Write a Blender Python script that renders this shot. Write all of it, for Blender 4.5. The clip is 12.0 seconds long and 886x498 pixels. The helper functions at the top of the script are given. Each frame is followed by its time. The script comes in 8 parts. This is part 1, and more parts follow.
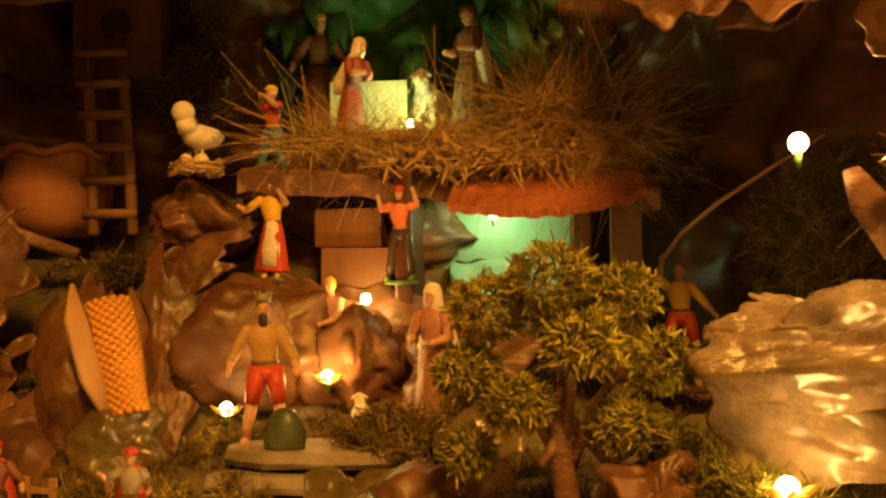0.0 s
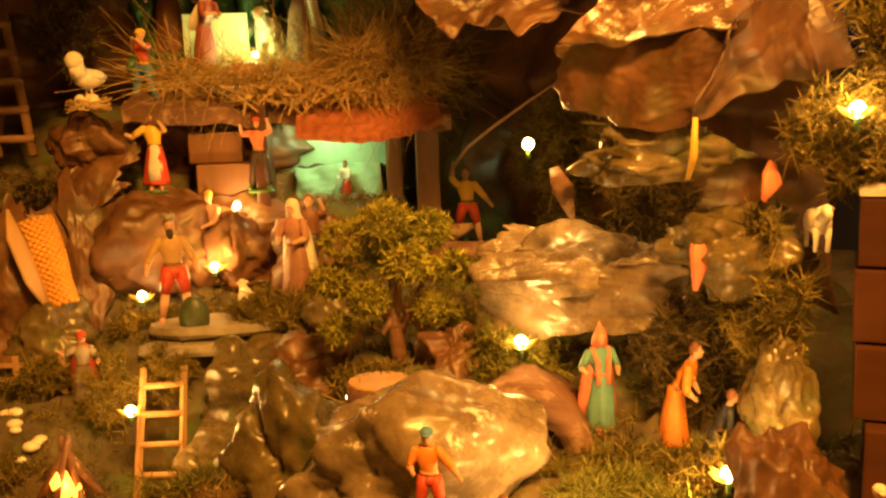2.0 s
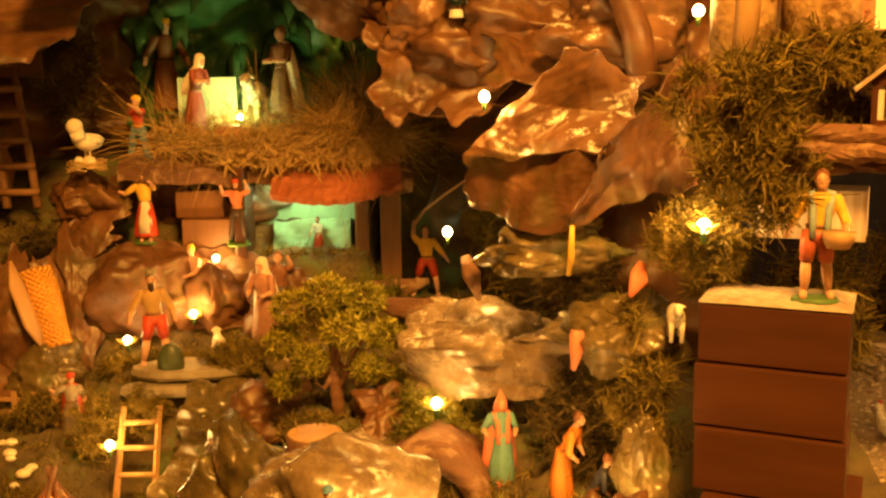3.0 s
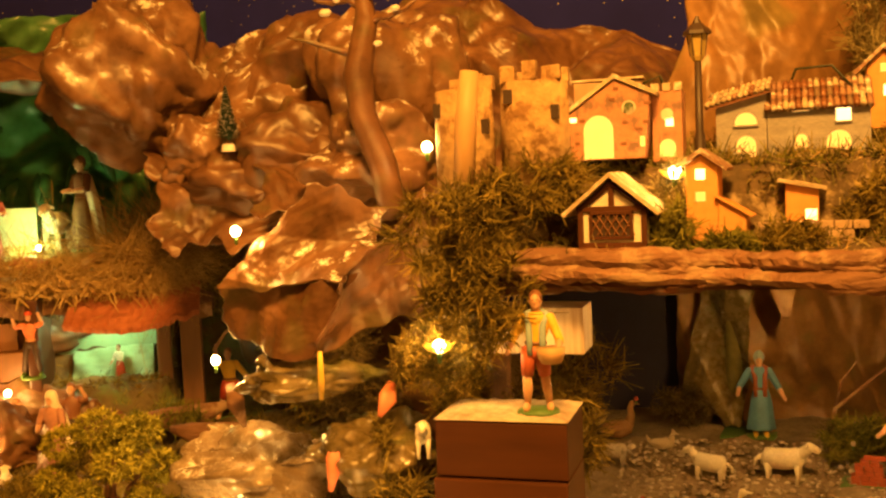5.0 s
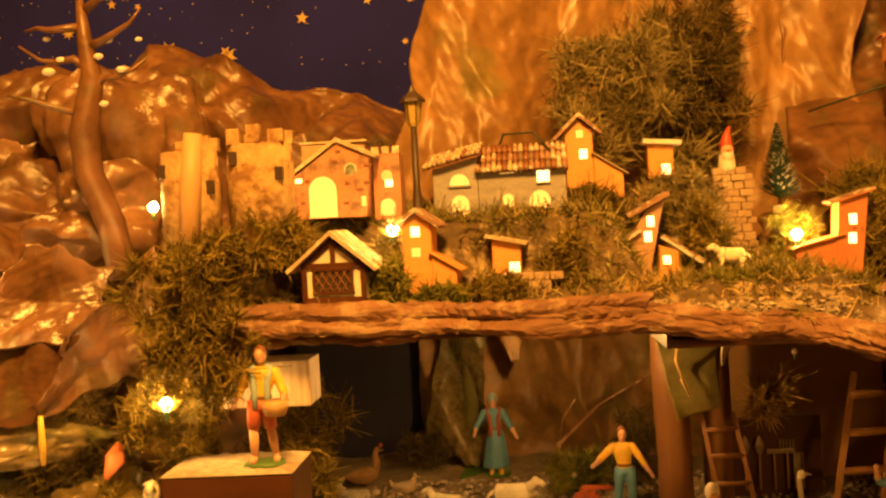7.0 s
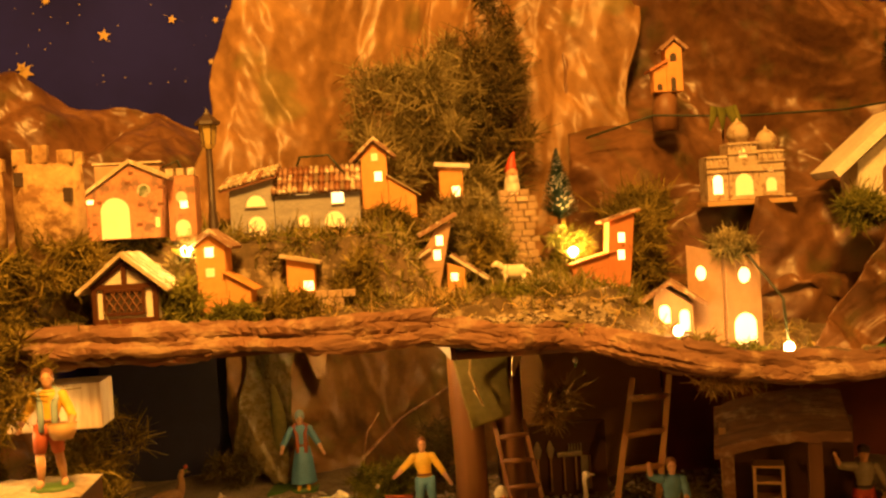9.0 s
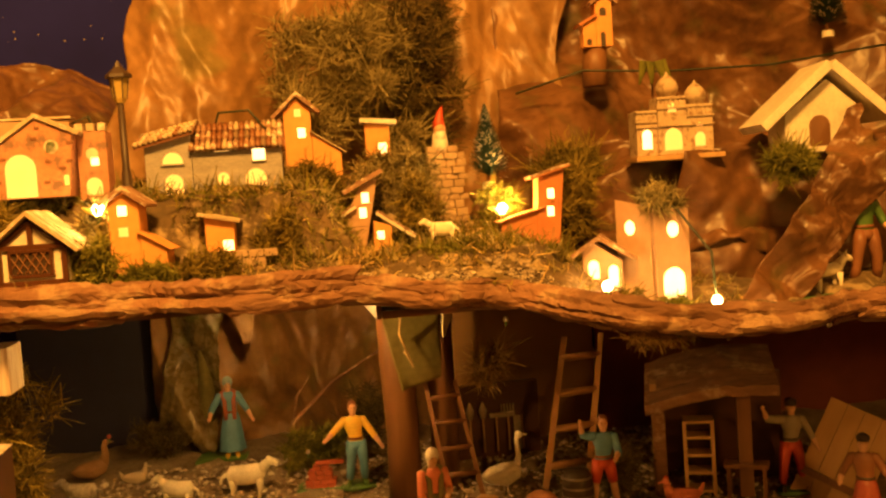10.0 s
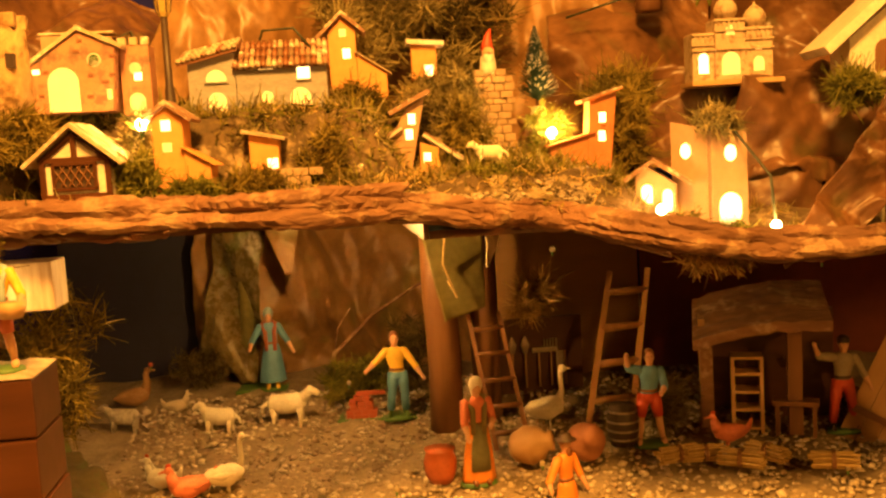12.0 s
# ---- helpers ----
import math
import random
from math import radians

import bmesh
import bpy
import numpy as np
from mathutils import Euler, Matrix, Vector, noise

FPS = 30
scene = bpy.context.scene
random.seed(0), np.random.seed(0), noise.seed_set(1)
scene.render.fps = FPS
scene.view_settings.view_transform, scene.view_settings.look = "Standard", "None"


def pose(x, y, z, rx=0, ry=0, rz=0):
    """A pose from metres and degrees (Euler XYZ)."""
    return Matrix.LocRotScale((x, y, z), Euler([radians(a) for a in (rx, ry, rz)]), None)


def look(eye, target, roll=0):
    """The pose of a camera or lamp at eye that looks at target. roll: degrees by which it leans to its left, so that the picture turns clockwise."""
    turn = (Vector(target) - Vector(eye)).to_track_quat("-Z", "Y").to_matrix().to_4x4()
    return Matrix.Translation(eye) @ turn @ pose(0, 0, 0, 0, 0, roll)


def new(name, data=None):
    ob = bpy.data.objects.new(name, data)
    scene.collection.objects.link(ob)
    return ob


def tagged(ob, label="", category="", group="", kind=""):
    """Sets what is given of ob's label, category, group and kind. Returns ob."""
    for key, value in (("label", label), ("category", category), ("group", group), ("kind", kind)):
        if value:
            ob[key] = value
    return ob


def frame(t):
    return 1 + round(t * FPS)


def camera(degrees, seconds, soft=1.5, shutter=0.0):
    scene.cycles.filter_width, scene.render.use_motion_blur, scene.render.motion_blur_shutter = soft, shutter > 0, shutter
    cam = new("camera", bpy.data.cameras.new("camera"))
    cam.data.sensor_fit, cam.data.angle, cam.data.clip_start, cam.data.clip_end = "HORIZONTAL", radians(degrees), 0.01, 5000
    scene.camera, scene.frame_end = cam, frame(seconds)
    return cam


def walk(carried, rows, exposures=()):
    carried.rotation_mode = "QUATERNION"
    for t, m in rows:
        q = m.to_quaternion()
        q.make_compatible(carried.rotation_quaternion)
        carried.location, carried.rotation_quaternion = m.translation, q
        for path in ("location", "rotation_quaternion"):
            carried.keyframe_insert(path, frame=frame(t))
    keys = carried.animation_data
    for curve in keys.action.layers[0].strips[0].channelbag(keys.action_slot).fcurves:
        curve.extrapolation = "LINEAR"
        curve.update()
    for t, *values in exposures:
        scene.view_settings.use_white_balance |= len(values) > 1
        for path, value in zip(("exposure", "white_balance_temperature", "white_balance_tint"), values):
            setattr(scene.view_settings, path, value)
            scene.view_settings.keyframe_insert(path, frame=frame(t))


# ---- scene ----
cam = camera(48.9, 12.0, soft=2.4)
METRES, EYE, TILT, LEAN, TURN = 0.8, 1.3, -3.0, 0.0, 0.0
PATH = [
    (0, (0.114, 0.149, 1.110), (-0.136, 2.133, 1.159), -0.3),
    (0.5, (0.096, 0.019, 1.122), (-0.081, 2.011, 1.108), -0.2),
    (1, (0.115, 0.008, 1.125), (-0.043, 1.998, 1.01), -2.3),
    (1.5, (0.111, -0.113, 1.159), (0.12, 1.876, 0.952), -2.3),
    (2, (0.091, -0.164, 1.225), (0.242, 1.801, 0.887), -1.8),
    (2.5, (0.121, -0.224, 1.259), (0.336, 1.718, 0.832), -2.5),
    (3, (0.179, -0.283, 1.309), (0.27, 1.688, 0.98), -0.7),
    (3.5, (0.201, -0.301, 1.326), (0.376, 1.666, 1.009), -1.1),
    (3.7, (0.217, -0.309, 1.338), (0.403, 1.662, 1.052), -1.6),
    (5.3, (0.295, -0.335, 1.329), (0.725, 1.616, 1.233), -2.7),
    (5.5, (0.3, -0.336, 1.327), (0.796, 1.6, 1.252), -2.8),
    (6, (0.314, -0.332, 1.327), (0.916, 1.575, 1.267), -2.6),
    (6.5, (0.326, -0.331, 1.324), (1.028, 1.541, 1.308), -3.1),
    (7, (0.317, -0.382, 1.338), (1.107, 1.455, 1.287), -3.1),
    (7.2, (0.303, -0.396, 1.353), (1.133, 1.422, 1.281), -2.6),
    (9, (0.328, -0.429, 1.338), (1.43, 1.24, 1.304), -3.4),
    (9.5, (0.341, -0.419, 1.33), (1.511, 1.202, 1.268), -3.8),
    (10, (0.35, -0.416, 1.326), (1.55, 1.18, 1.219), -3.9),
    (10.5, (0.351, -0.413, 1.308), (1.554, 1.174, 1.129), -3.7),
    (11, (0.351, -0.413, 1.3), (1.518, 1.201, 1.113), -3.2),
    (11.5, (0.348, -0.404, 1.3), (1.5, 1.22, 1.105), -3.4),
    (12, (0.35, -0.392, 1.296), (1.485, 1.243, 1.1), -3.3),
]
walk(cam, [(t, look(eye, target, roll)) for t, eye, target, roll in PATH], exposures=[(0.0, -0.50), (0.5, -0.02), (1.2, 0.10), (7.0, 0.10), (9.0, 0.06), (11.2, 0.08), (11.5, 0.2), (12.0, 0.5)])

# ---- light ----
V = pose(0.5, 0.47, 0.0, 0, 0, -27.46)  # the village: x along the shelf, y into the mountain


def vp(u, n, z):
    return V @ Vector((u, n, z))


world = bpy.data.worlds.new("room_dark")
world.use_nodes = True
world.node_tree.nodes["Background"].inputs[0].default_value = (1.0, 0.5, 0.18, 1)
world.node_tree.nodes["Background"].inputs[1].default_value = 0.03
scene.world = world
WARM = (1.0, 0.415, 0.058)


def area_lamp(name, eye, target, size, watts, colour=WARM):
    data = bpy.data.lights.new(name, "AREA")
    data.shape, data.size, data.energy, data.color = "DISK", size, watts, colour
    ob = new(name, data)
    ob.matrix_world = look(eye, target)
    return ob


def point_lamp(name, place, watts, colour=WARM, radius=0.006):
    data = bpy.data.lights.new(name, "POINT")
    data.energy, data.color, data.shadow_soft_size = watts, colour, radius
    ob = new(name, data)
    ob.location = place
    return ob


area_lamp("ceiling_lamp_light", (0.30, -0.48, 2.38), (0.45, 0.6, 1.1), 0.30, 58.0)
# low front fill, added with no lamp seen, to brighten stable and hill
area_lamp("low_front_fill", (0.70, -1.50, 1.62), (0.4, 0.8, 1.05), 0.25, 8.0)


# ---- materials ----
def material(name):
    m = bpy.data.materials.new(name)
    m.use_nodes = True
    nt = m.node_tree
    return m, nt, nt.nodes["Principled BSDF"]


def node(nt, kind, **inputs):
    n = nt.nodes.new(kind)
    for k, v in inputs.items():
        n.inputs[k.replace("_", " ")].default_value = v
    return n


def ramp(nt, fac, stops):
    r = nt.nodes.new("ShaderNodeValToRGB")
    while len(r.color_ramp.elements) < len(stops):
        r.color_ramp.elements.new(0.5)
    for e, (p, c) in zip(r.color_ramp.elements, stops):
        e.position, e.color = p, (*c, 1) if len(c) == 3 else c
    nt.links.new(fac, r.inputs[0])
    return r.outputs[0]


def mix(nt, fac, a, b, kind="MIX"):
    n = nt.nodes.new("ShaderNodeMix")
    n.data_type, n.blend_type = "RGBA", kind
    for sock, v in ((n.inputs[0], fac), (n.inputs[6], a), (n.inputs[7], b)):
        if isinstance(v, (int, float)):
            sock.default_value = v
        elif isinstance(v, tuple):
            sock.default_value = (*v, 1)
        else:
            nt.links.new(v, sock)
    return n.outputs[2]


def noise_of(nt, scale, detail=4.0, rough=0.55, stretch=None):
    tc = nt.nodes.new("ShaderNodeTexCoord")
    out = tc.outputs["Object"]
    if stretch:
        mp = nt.nodes.new("ShaderNodeMapping")
        mp.inputs["Scale"].default_value = stretch
        nt.links.new(out, mp.inputs[0])
        out = mp.outputs[0]
    n = node(nt, "ShaderNodeTexNoise", Scale=scale, Detail=detail, Roughness=rough)
    nt.links.new(out, n.inputs["Vector"])
    return n.outputs[0]


def bump(nt, bsdf, height, strength, distance):
    b = node(nt, "ShaderNodeBump", Strength=strength, Distance=distance)
    nt.links.new(height, b.inputs["Height"])
    nt.links.new(b.outputs[0], bsdf.inputs["Normal"])


def surface(name, dark, light, scale=60, rough=0.6, relief=0.3, depth=0.001, stain=None, stretch=None, random_tint=0.0, metal=0.0, spec=0.5):
    """Two scales of variation between two colours, with an optional stain."""
    m, nt, b = material(name)
    big, fine = noise_of(nt, scale * 0.25, 3, 0.6, stretch), noise_of(nt, scale * 2.0, 5, 0.6, stretch)
    c = ramp(nt, big, [(0.3, dark), (0.7, light)])
    c = mix(nt, 0.35, c, ramp(nt, fine, [(0.3, dark), (0.7, light)]))
    if stain:
        c = mix(nt, ramp(nt, noise_of(nt, scale * 0.6, 5, 0.65), [(0.52, (0, 0, 0)), (0.62, (1, 1, 1))]), c, stain)
    if random_tint:
        info = nt.nodes.new("ShaderNodeObjectInfo")
        c = mix(nt, random_tint, c, ramp(nt, info.outputs["Random"], [(0, dark), (1, light)]))
    nt.links.new(c, b.inputs["Base Color"])
    b.inputs["Roughness"].default_value, b.inputs["Metallic"].default_value = rough, metal
    b.inputs["Specular IOR Level"].default_value = spec
    bump(nt, b, fine, relief, depth)
    return m


def rock_paper(name, tones, snow=0.0, rough=0.36, scale=14):
    """Crumpled kraft paper, sprayed with paint; snow: how much white lies on its upper folds."""
    m, nt, b = material(name)
    a, f, g = noise_of(nt, scale, 3, 0.6), noise_of(nt, scale * 5, 6, 0.7), noise_of(nt, scale * 1.7, 2, 0.5)
    c = ramp(nt, a, [(0.25, tones[0]), (0.5, tones[1]), (0.75, tones[2])])
    c = mix(nt, ramp(nt, g, [(0.57, (0, 0, 0)), (0.68, (0.75, 0.75, 0.75))]), c, tones[3])
    c = mix(nt, 0.25, c, ramp(nt, f, [(0.35, tones[0]), (0.65, tones[2])]))
    r = ramp(nt, f, [(0.3, (rough - 0.08,) * 3), (0.7, (rough + 0.16,) * 3)])
    if snow:
        geo = nt.nodes.new("ShaderNodeNewGeometry")
        sep = nt.nodes.new("ShaderNodeSeparateXYZ")
        nt.links.new(geo.outputs["Normal"], sep.inputs[0])
        up = ramp(nt, sep.outputs[2], [(0.05, (0, 0, 0)), (0.45, (1, 1, 1))])
        patch = ramp(nt, noise_of(nt, scale * 2.6, 7, 0.74), [(0.60 - snow * 0.3, (0, 0, 0)), (0.66 - snow * 0.3, (1, 1, 1))])
        k = mix(nt, 1.0, patch, up, "MULTIPLY")
        c = mix(nt, k, c, (0.72, 0.68, 0.60))
    nt.links.new(c, b.inputs["Base Color"])
    nt.links.new(r, b.inputs["Roughness"])
    b.inputs["Specular IOR Level"].default_value = 0.5
    edge = nt.nodes.new("ShaderNodeTexVoronoi")
    edge.feature = "DISTANCE_TO_EDGE"
    edge.inputs["Scale"].default_value = scale * 1.6
    tc = nt.nodes.new("ShaderNodeTexCoord")
    warp = nt.nodes.new("ShaderNodeTexNoise")
    warp.inputs["Scale"].default_value = scale * 2.0
    nt.links.new(tc.outputs["Object"], warp.inputs["Vector"])
    vec = mix(nt, 0.06, tc.outputs["Object"], warp.outputs["Color"], "LINEAR_LIGHT")
    nt.links.new(vec, edge.inputs["Vector"])
    crinkle = mix(nt, 0.3, ramp(nt, edge.outputs["Distance"], [(0.0, (1, 1, 1)), (0.35, (0, 0, 0))]), f)
    bump(nt, b, crinkle, 0.15, 0.003)
    return m


def glow(name, colour, strength, base=(0.8, 0.6, 0.3)):
    m, nt, b = material(name)
    n = noise_of(nt, 90, 3)
    nt.links.new(ramp(nt, n, [(0.3, tuple(x * 0.8 for x in colour)), (0.7, colour)]), b.inputs["Emission Color"])
    b.inputs["Base Color"].default_value = (*base, 1)
    b.inputs["Emission Strength"].default_value = strength
    return m


PAPER = rock_paper("brown_rock_paper", [(0.036, 0.016, 0.007), (0.125, 0.055, 0.022), (0.26, 0.13, 0.056), (0.085, 0.072, 0.024)], rough=0.38)
KRAFT = rock_paper("golden_kraft_paper", [(0.10, 0.048, 0.016), (0.25, 0.13, 0.045), (0.46, 0.27, 0.11), (0.15, 0.14, 0.04)], rough=0.42, scale=9)
PAPER_SNOW = rock_paper("snowy_rock_paper", [(0.055, 0.026, 0.012), (0.17, 0.08, 0.034), (0.33, 0.18, 0.09), (0.12, 0.09, 0.035)], snow=0.17, rough=0.33)
PAPER_GREEN = rock_paper("green_brown_paper", [(0.04, 0.035, 0.012), (0.13, 0.095, 0.035), (0.27, 0.20, 0.085), (0.10, 0.13, 0.035)], rough=0.24)
PAPER_GREY = rock_paper("grey_rock_paper", [(0.075, 0.050, 0.026), (0.20, 0.14, 0.075), (0.42, 0.33, 0.21), (0.13, 0.10, 0.045)], snow=0.10, rough=0.23)
EARTH = surface("mossy_earth", (0.05, 0.035, 0.015), (0.17, 0.13, 0.05), 40, 0.9, 0.8, 0.004, stain=(0.10, 0.12, 0.03))
GRAVEL_BED = surface("sandy_bed", (0.14, 0.10, 0.06), (0.38, 0.30, 0.20), 120, 0.9, 0.6, 0.002)
WOOD = surface("brown_wood", (0.10, 0.045, 0.018), (0.26, 0.12, 0.05), 40, 0.5, 0.4, 0.001, stretch=(1, 1, 0.15))
PLANK = surface("stained_plank", (0.045, 0.016, 0.007), (0.12, 0.042, 0.016), 30, 0.38, 0.3, 0.001, stretch=(0.15, 1, 1))
PALE_WOOD = surface("pale_wood", (0.38, 0.22, 0.09), (0.60, 0.38, 0.18), 50, 0.55, 0.3, 0.0006, stretch=(1, 1, 0.2))
BARK = surface("rough_bark", (0.09, 0.04, 0.02), (0.30, 0.15, 0.08), 55, 0.75, 0.9, 0.004, stain=(0.34, 0.22, 0.13), stretch=(0.3, 1, 1))
PLASTER = surface("cream_plaster", (0.45, 0.36, 0.24), (0.62, 0.52, 0.36), 20, 0.85, 0.3, 0.001)


# ---- building blocks ----
def mesh_of(name, verts, faces, mats, smooth=True, index=None):
    me = bpy.data.meshes.new(name)
    me.from_pydata([tuple(v) for v in verts], [], [tuple(f) for f in faces])
    for m in mats if isinstance(mats, (list, tuple)) else [mats]:
        me.materials.append(m)
    if index is not None:
        me.polygons.foreach_set("material_index", np.asarray(index, dtype=np.int32))
    me.polygons.foreach_set("use_smooth", [smooth] * len(me.polygons))
    me.update()
    return me


def part(name, bm, mat, parent=None, label="", smooth=False):
    me = bpy.data.meshes.new(name)
    for f in bm.faces:
        f.smooth = smooth
    bm.to_mesh(me)
    bm.free()
    for m in mat if isinstance(mat, (list, tuple)) else [mat]:
        me.materials.append(m)
    ob = new(name, me)
    if parent:
        ob.parent = parent
    return tagged(ob, label)


def empty(name, m, label, category, group="", kind=""):
    ob = new(name)
    ob.empty_display_size = 0.02
    ob.matrix_world = m
    return tagged(ob, label, category, group, kind)


def box(bm, x0, x1, y0, y1, z0, z1, bevel=0.0, mat=0):
    vs = [bm.verts.new((x, y, z)) for x in (x0, x1) for y in (y0, y1) for z in (z0, z1)]
    fs = [bm.faces.new([vs[i] for i in q]) for q in ((0, 1, 3, 2), (4, 6, 7, 5), (0, 4, 5, 1), (2, 3, 7, 6), (0, 2, 6, 4), (1, 5, 7, 3))]
    for f in fs:
        f.material_index = mat
    if bevel:
        es = list({e for f in fs for e in f.edges})
        bmesh.ops.bevel(bm, geom=es, offset=bevel, segments=2, affect="EDGES", profile=0.7)
    return bm


def tube(bm, pts, radii, seg=9, mat=0, cap=True, flat=1.0):
    """A bent tapered tube through pts; flat squeezes it in depth."""
    pts = [Vector(p) for p in pts]
    rings = []
    for i, (p, r) in enumerate(zip(pts, radii)):
        d = (pts[min(i + 1, len(pts) - 1)] - pts[max(i - 1, 0)]).normalized()
        side = d.cross(Vector((0, 1, 0)))
        side = side.normalized() if side.length > 1e-4 else Vector((1, 0, 0))
        other = d.cross(side).normalized()
        rings.append([bm.verts.new(p + side * r * math.cos(a) + other * r * flat * math.sin(a)) for a in (2 * math.pi * k / seg for k in range(seg))])
    fs = []
    for a, b in zip(rings, rings[1:]):
        for k in range(seg):
            fs.append(bm.faces.new((a[k], a[(k + 1) % seg], b[(k + 1) % seg], b[k])))
    if cap:
        fs += [bm.faces.new(rings[0][::-1]), bm.faces.new(rings[-1])]
    for f in fs:
        f.material_index = mat
    return bm


def ball(bm, c, r, mat=0, seg=10, rings=7, squash=(1, 1, 1)):
    res = bmesh.ops.create_uvsphere(bm, u_segments=seg, v_segments=rings, radius=r, matrix=Matrix.Translation(c) @ Matrix.Diagonal((*squash, 1)))
    for f in {f for v in res["verts"] for f in v.link_faces}:
        f.material_index = mat
    return bm


def folds(P, seed, size, octaves=7, keep=0.68):
    """Sharp flat-sided creases like those of crumpled paper, about 0 to 1, for an (n, 3) array of places."""
    rng = np.random.default_rng(seed)
    P = P / size
    W = P + 0.10 * np.stack([np.sin(P @ rng.normal(size=3) * 1.7 + rng.uniform(0, 6)) for _ in range(3)], 1)
    h, amp, total, power, f = 0, 1.0, 0, 0, 1.7
    for _ in range(octaves):
        d = rng.normal(size=3)
        d /= np.linalg.norm(d)
        h = h + amp * np.abs((W @ d * f + rng.uniform(0, 2)) % 2 - 1)
        total += amp
        power += amp * amp
        amp, f = amp * keep, f * 1.42
        W = W + 0.05 * amp * np.stack([h, -h, h * 0.5], 1)
    return 0.5 + (h - total / 2) / (1.15 * math.sqrt(power))


def creases(P, seed, size, octaves=4, keep=0.52):
    """Broad soft sheets that meet in sharp ridges and valleys, about -0.5 to 0.5."""
    rng = np.random.default_rng(seed)
    W = P / size
    for f, a in ((0.9, 0.45), (2.1, 0.16)):
        W = W + a * np.stack([np.sin(W @ rng.normal(size=3) * f + rng.uniform(0, 6)) for _ in range(3)], 1)
    h, total, amp, f = 0, 0, 1.0, 1.0
    for _ in range(octaves):
        near = np.full((2, len(P)), 9.0)
        cells = rng.uniform(-1, 1, (3, 3))
        q = W * f + rng.uniform(0, 9, 3)
        base = np.floor(q)
        for dx in (-1, 0, 1):
            for dy in (-1, 0, 1):
                for dz in (-1, 0, 1):
                    c = base + np.array([dx, dy, dz])
                    k = np.sin(c @ np.array([[127.1, 269.5, 113.5], [311.7, 183.3, 271.9], [74.7, 246.1, 124.6]]) + seed) * 43758.5
                    d = np.linalg.norm(c + 0.15 + 0.7 * (k - np.floor(k)) - q, axis=1)
                    near[1] = np.minimum(near[1], np.maximum(near[0], d))
                    near[0] = np.minimum(near[0], d)
        h = h + amp * (near[0] - 0.5 + 0.35 * (near[1] - near[0]))
        total += amp
        amp, f = amp * keep, f * 2.3
    return h / total


def paper_sheet(name, corners, seed, mat, label, depth=0.06, size=0.12, res=(70, 70), lift=None, sag=0.0, category="paper rock", grain=(1, 1, 1), cut=0.0):
    """A crumpled sheet of paper hung between four corners (lower left, lower right, upper right, upper left)."""
    a, b, c, d = [np.array(p) for p in corners]
    s, t = np.meshgrid(np.linspace(0, 1, res[0]), np.linspace(0, 1, res[1]))
    s, t = s.ravel()[:, None], t.ravel()[:, None]
    rng = np.random.default_rng(seed + 50)
    if cut:
        e = lambda x, p: cut * (np.sin(x * 9 + p) + 0.6 * np.sin(x * 23 + 2 * p))
        s2 = s + e(t, seed) * (1 - 2 * s) * np.abs(1 - 2 * s)
        t = t + e(s, seed + 1) * (1 - 2 * t) * np.abs(1 - 2 * t)
        s = s2
    P = a * (1 - s) * (1 - t) + b * s * (1 - t) + c * s * t + d * (1 - s) * t
    n = np.cross(b - a, d - a)
    n = n / np.linalg.norm(n)
    Q = P * np.array(grain)
    h = 0.5 * creases(Q, seed, size) + 0.62 * (folds(Q, seed + 9, size * 1.4, 5, 0.6) - 0.5)
    P = P + n * h[:, None] * depth * 2.6 + n * sag * np.sin(np.pi * np.clip(s, 0, 1)) * np.sin(np.pi * np.clip(t, 0, 1))
    P = P + 0.35 * depth * np.stack([creases(Q, seed + k, size * 0.8, 2) for k in (1, 2, 3)], 1)
    if lift is not None:
        P[:, 2] += lift(s.ravel()) * t.ravel()
    k = np.arange(res[0] * res[1]).reshape(res[1], res[0])
    faces = np.stack([k[:-1, :-1].ravel(), k[:-1, 1:].ravel(), k[1:, 1:].ravel(), k[1:, :-1].ravel()], 1)
    ob = new(name, mesh_of(name, P.tolist(), faces.tolist(), mat, smooth=True))
    m = ob.modifiers.new("thickness", "SOLIDIFY")
    m.thickness = 0.002
    return tagged(ob, label, category)


def paper_rock(name, centre, radii, seed, mat, label, crease=0.62, size=0.62, turn=0, detail=5, category="paper rock"):
    """A crumpled paper boulder with broad folded faces."""
    bm = bmesh.new()
    bmesh.ops.create_icosphere(bm, subdivisions=detail, radius=1.0)
    P = np.array([v.co for v in bm.verts])
    rng = np.random.default_rng(seed)
    cuts = rng.normal(size=(13, 3))
    cuts /= np.linalg.norm(cuts, axis=1, keepdims=True)
    far = rng.uniform(0.72, 1.0, 13)
    r = np.min(np.where(P @ cuts.T > 0.12, far / np.maximum(P @ cuts.T, 0.12), 1.2), 1)
    P = P * (np.minimum(r, 1.2) + crease * (0.6 * creases(P, seed, size) + 0.62 * (folds(P, seed + 9, size * 1.5, 5, 0.62) - 0.5)))[:, None]
    P = P + 0.34 * np.stack([creases(P, seed + k, size * 0.8, 3) for k in (1, 2, 3)], 1)
    R = Matrix.Rotation(radians(turn), 3, "Z")
    for v, p in zip(bm.verts, P):
        v.co = R @ Vector(p * np.array(radii))
    ob = part(name, bm, mat, smooth=True)
    ob.location = centre
    return tagged(ob, label, category)


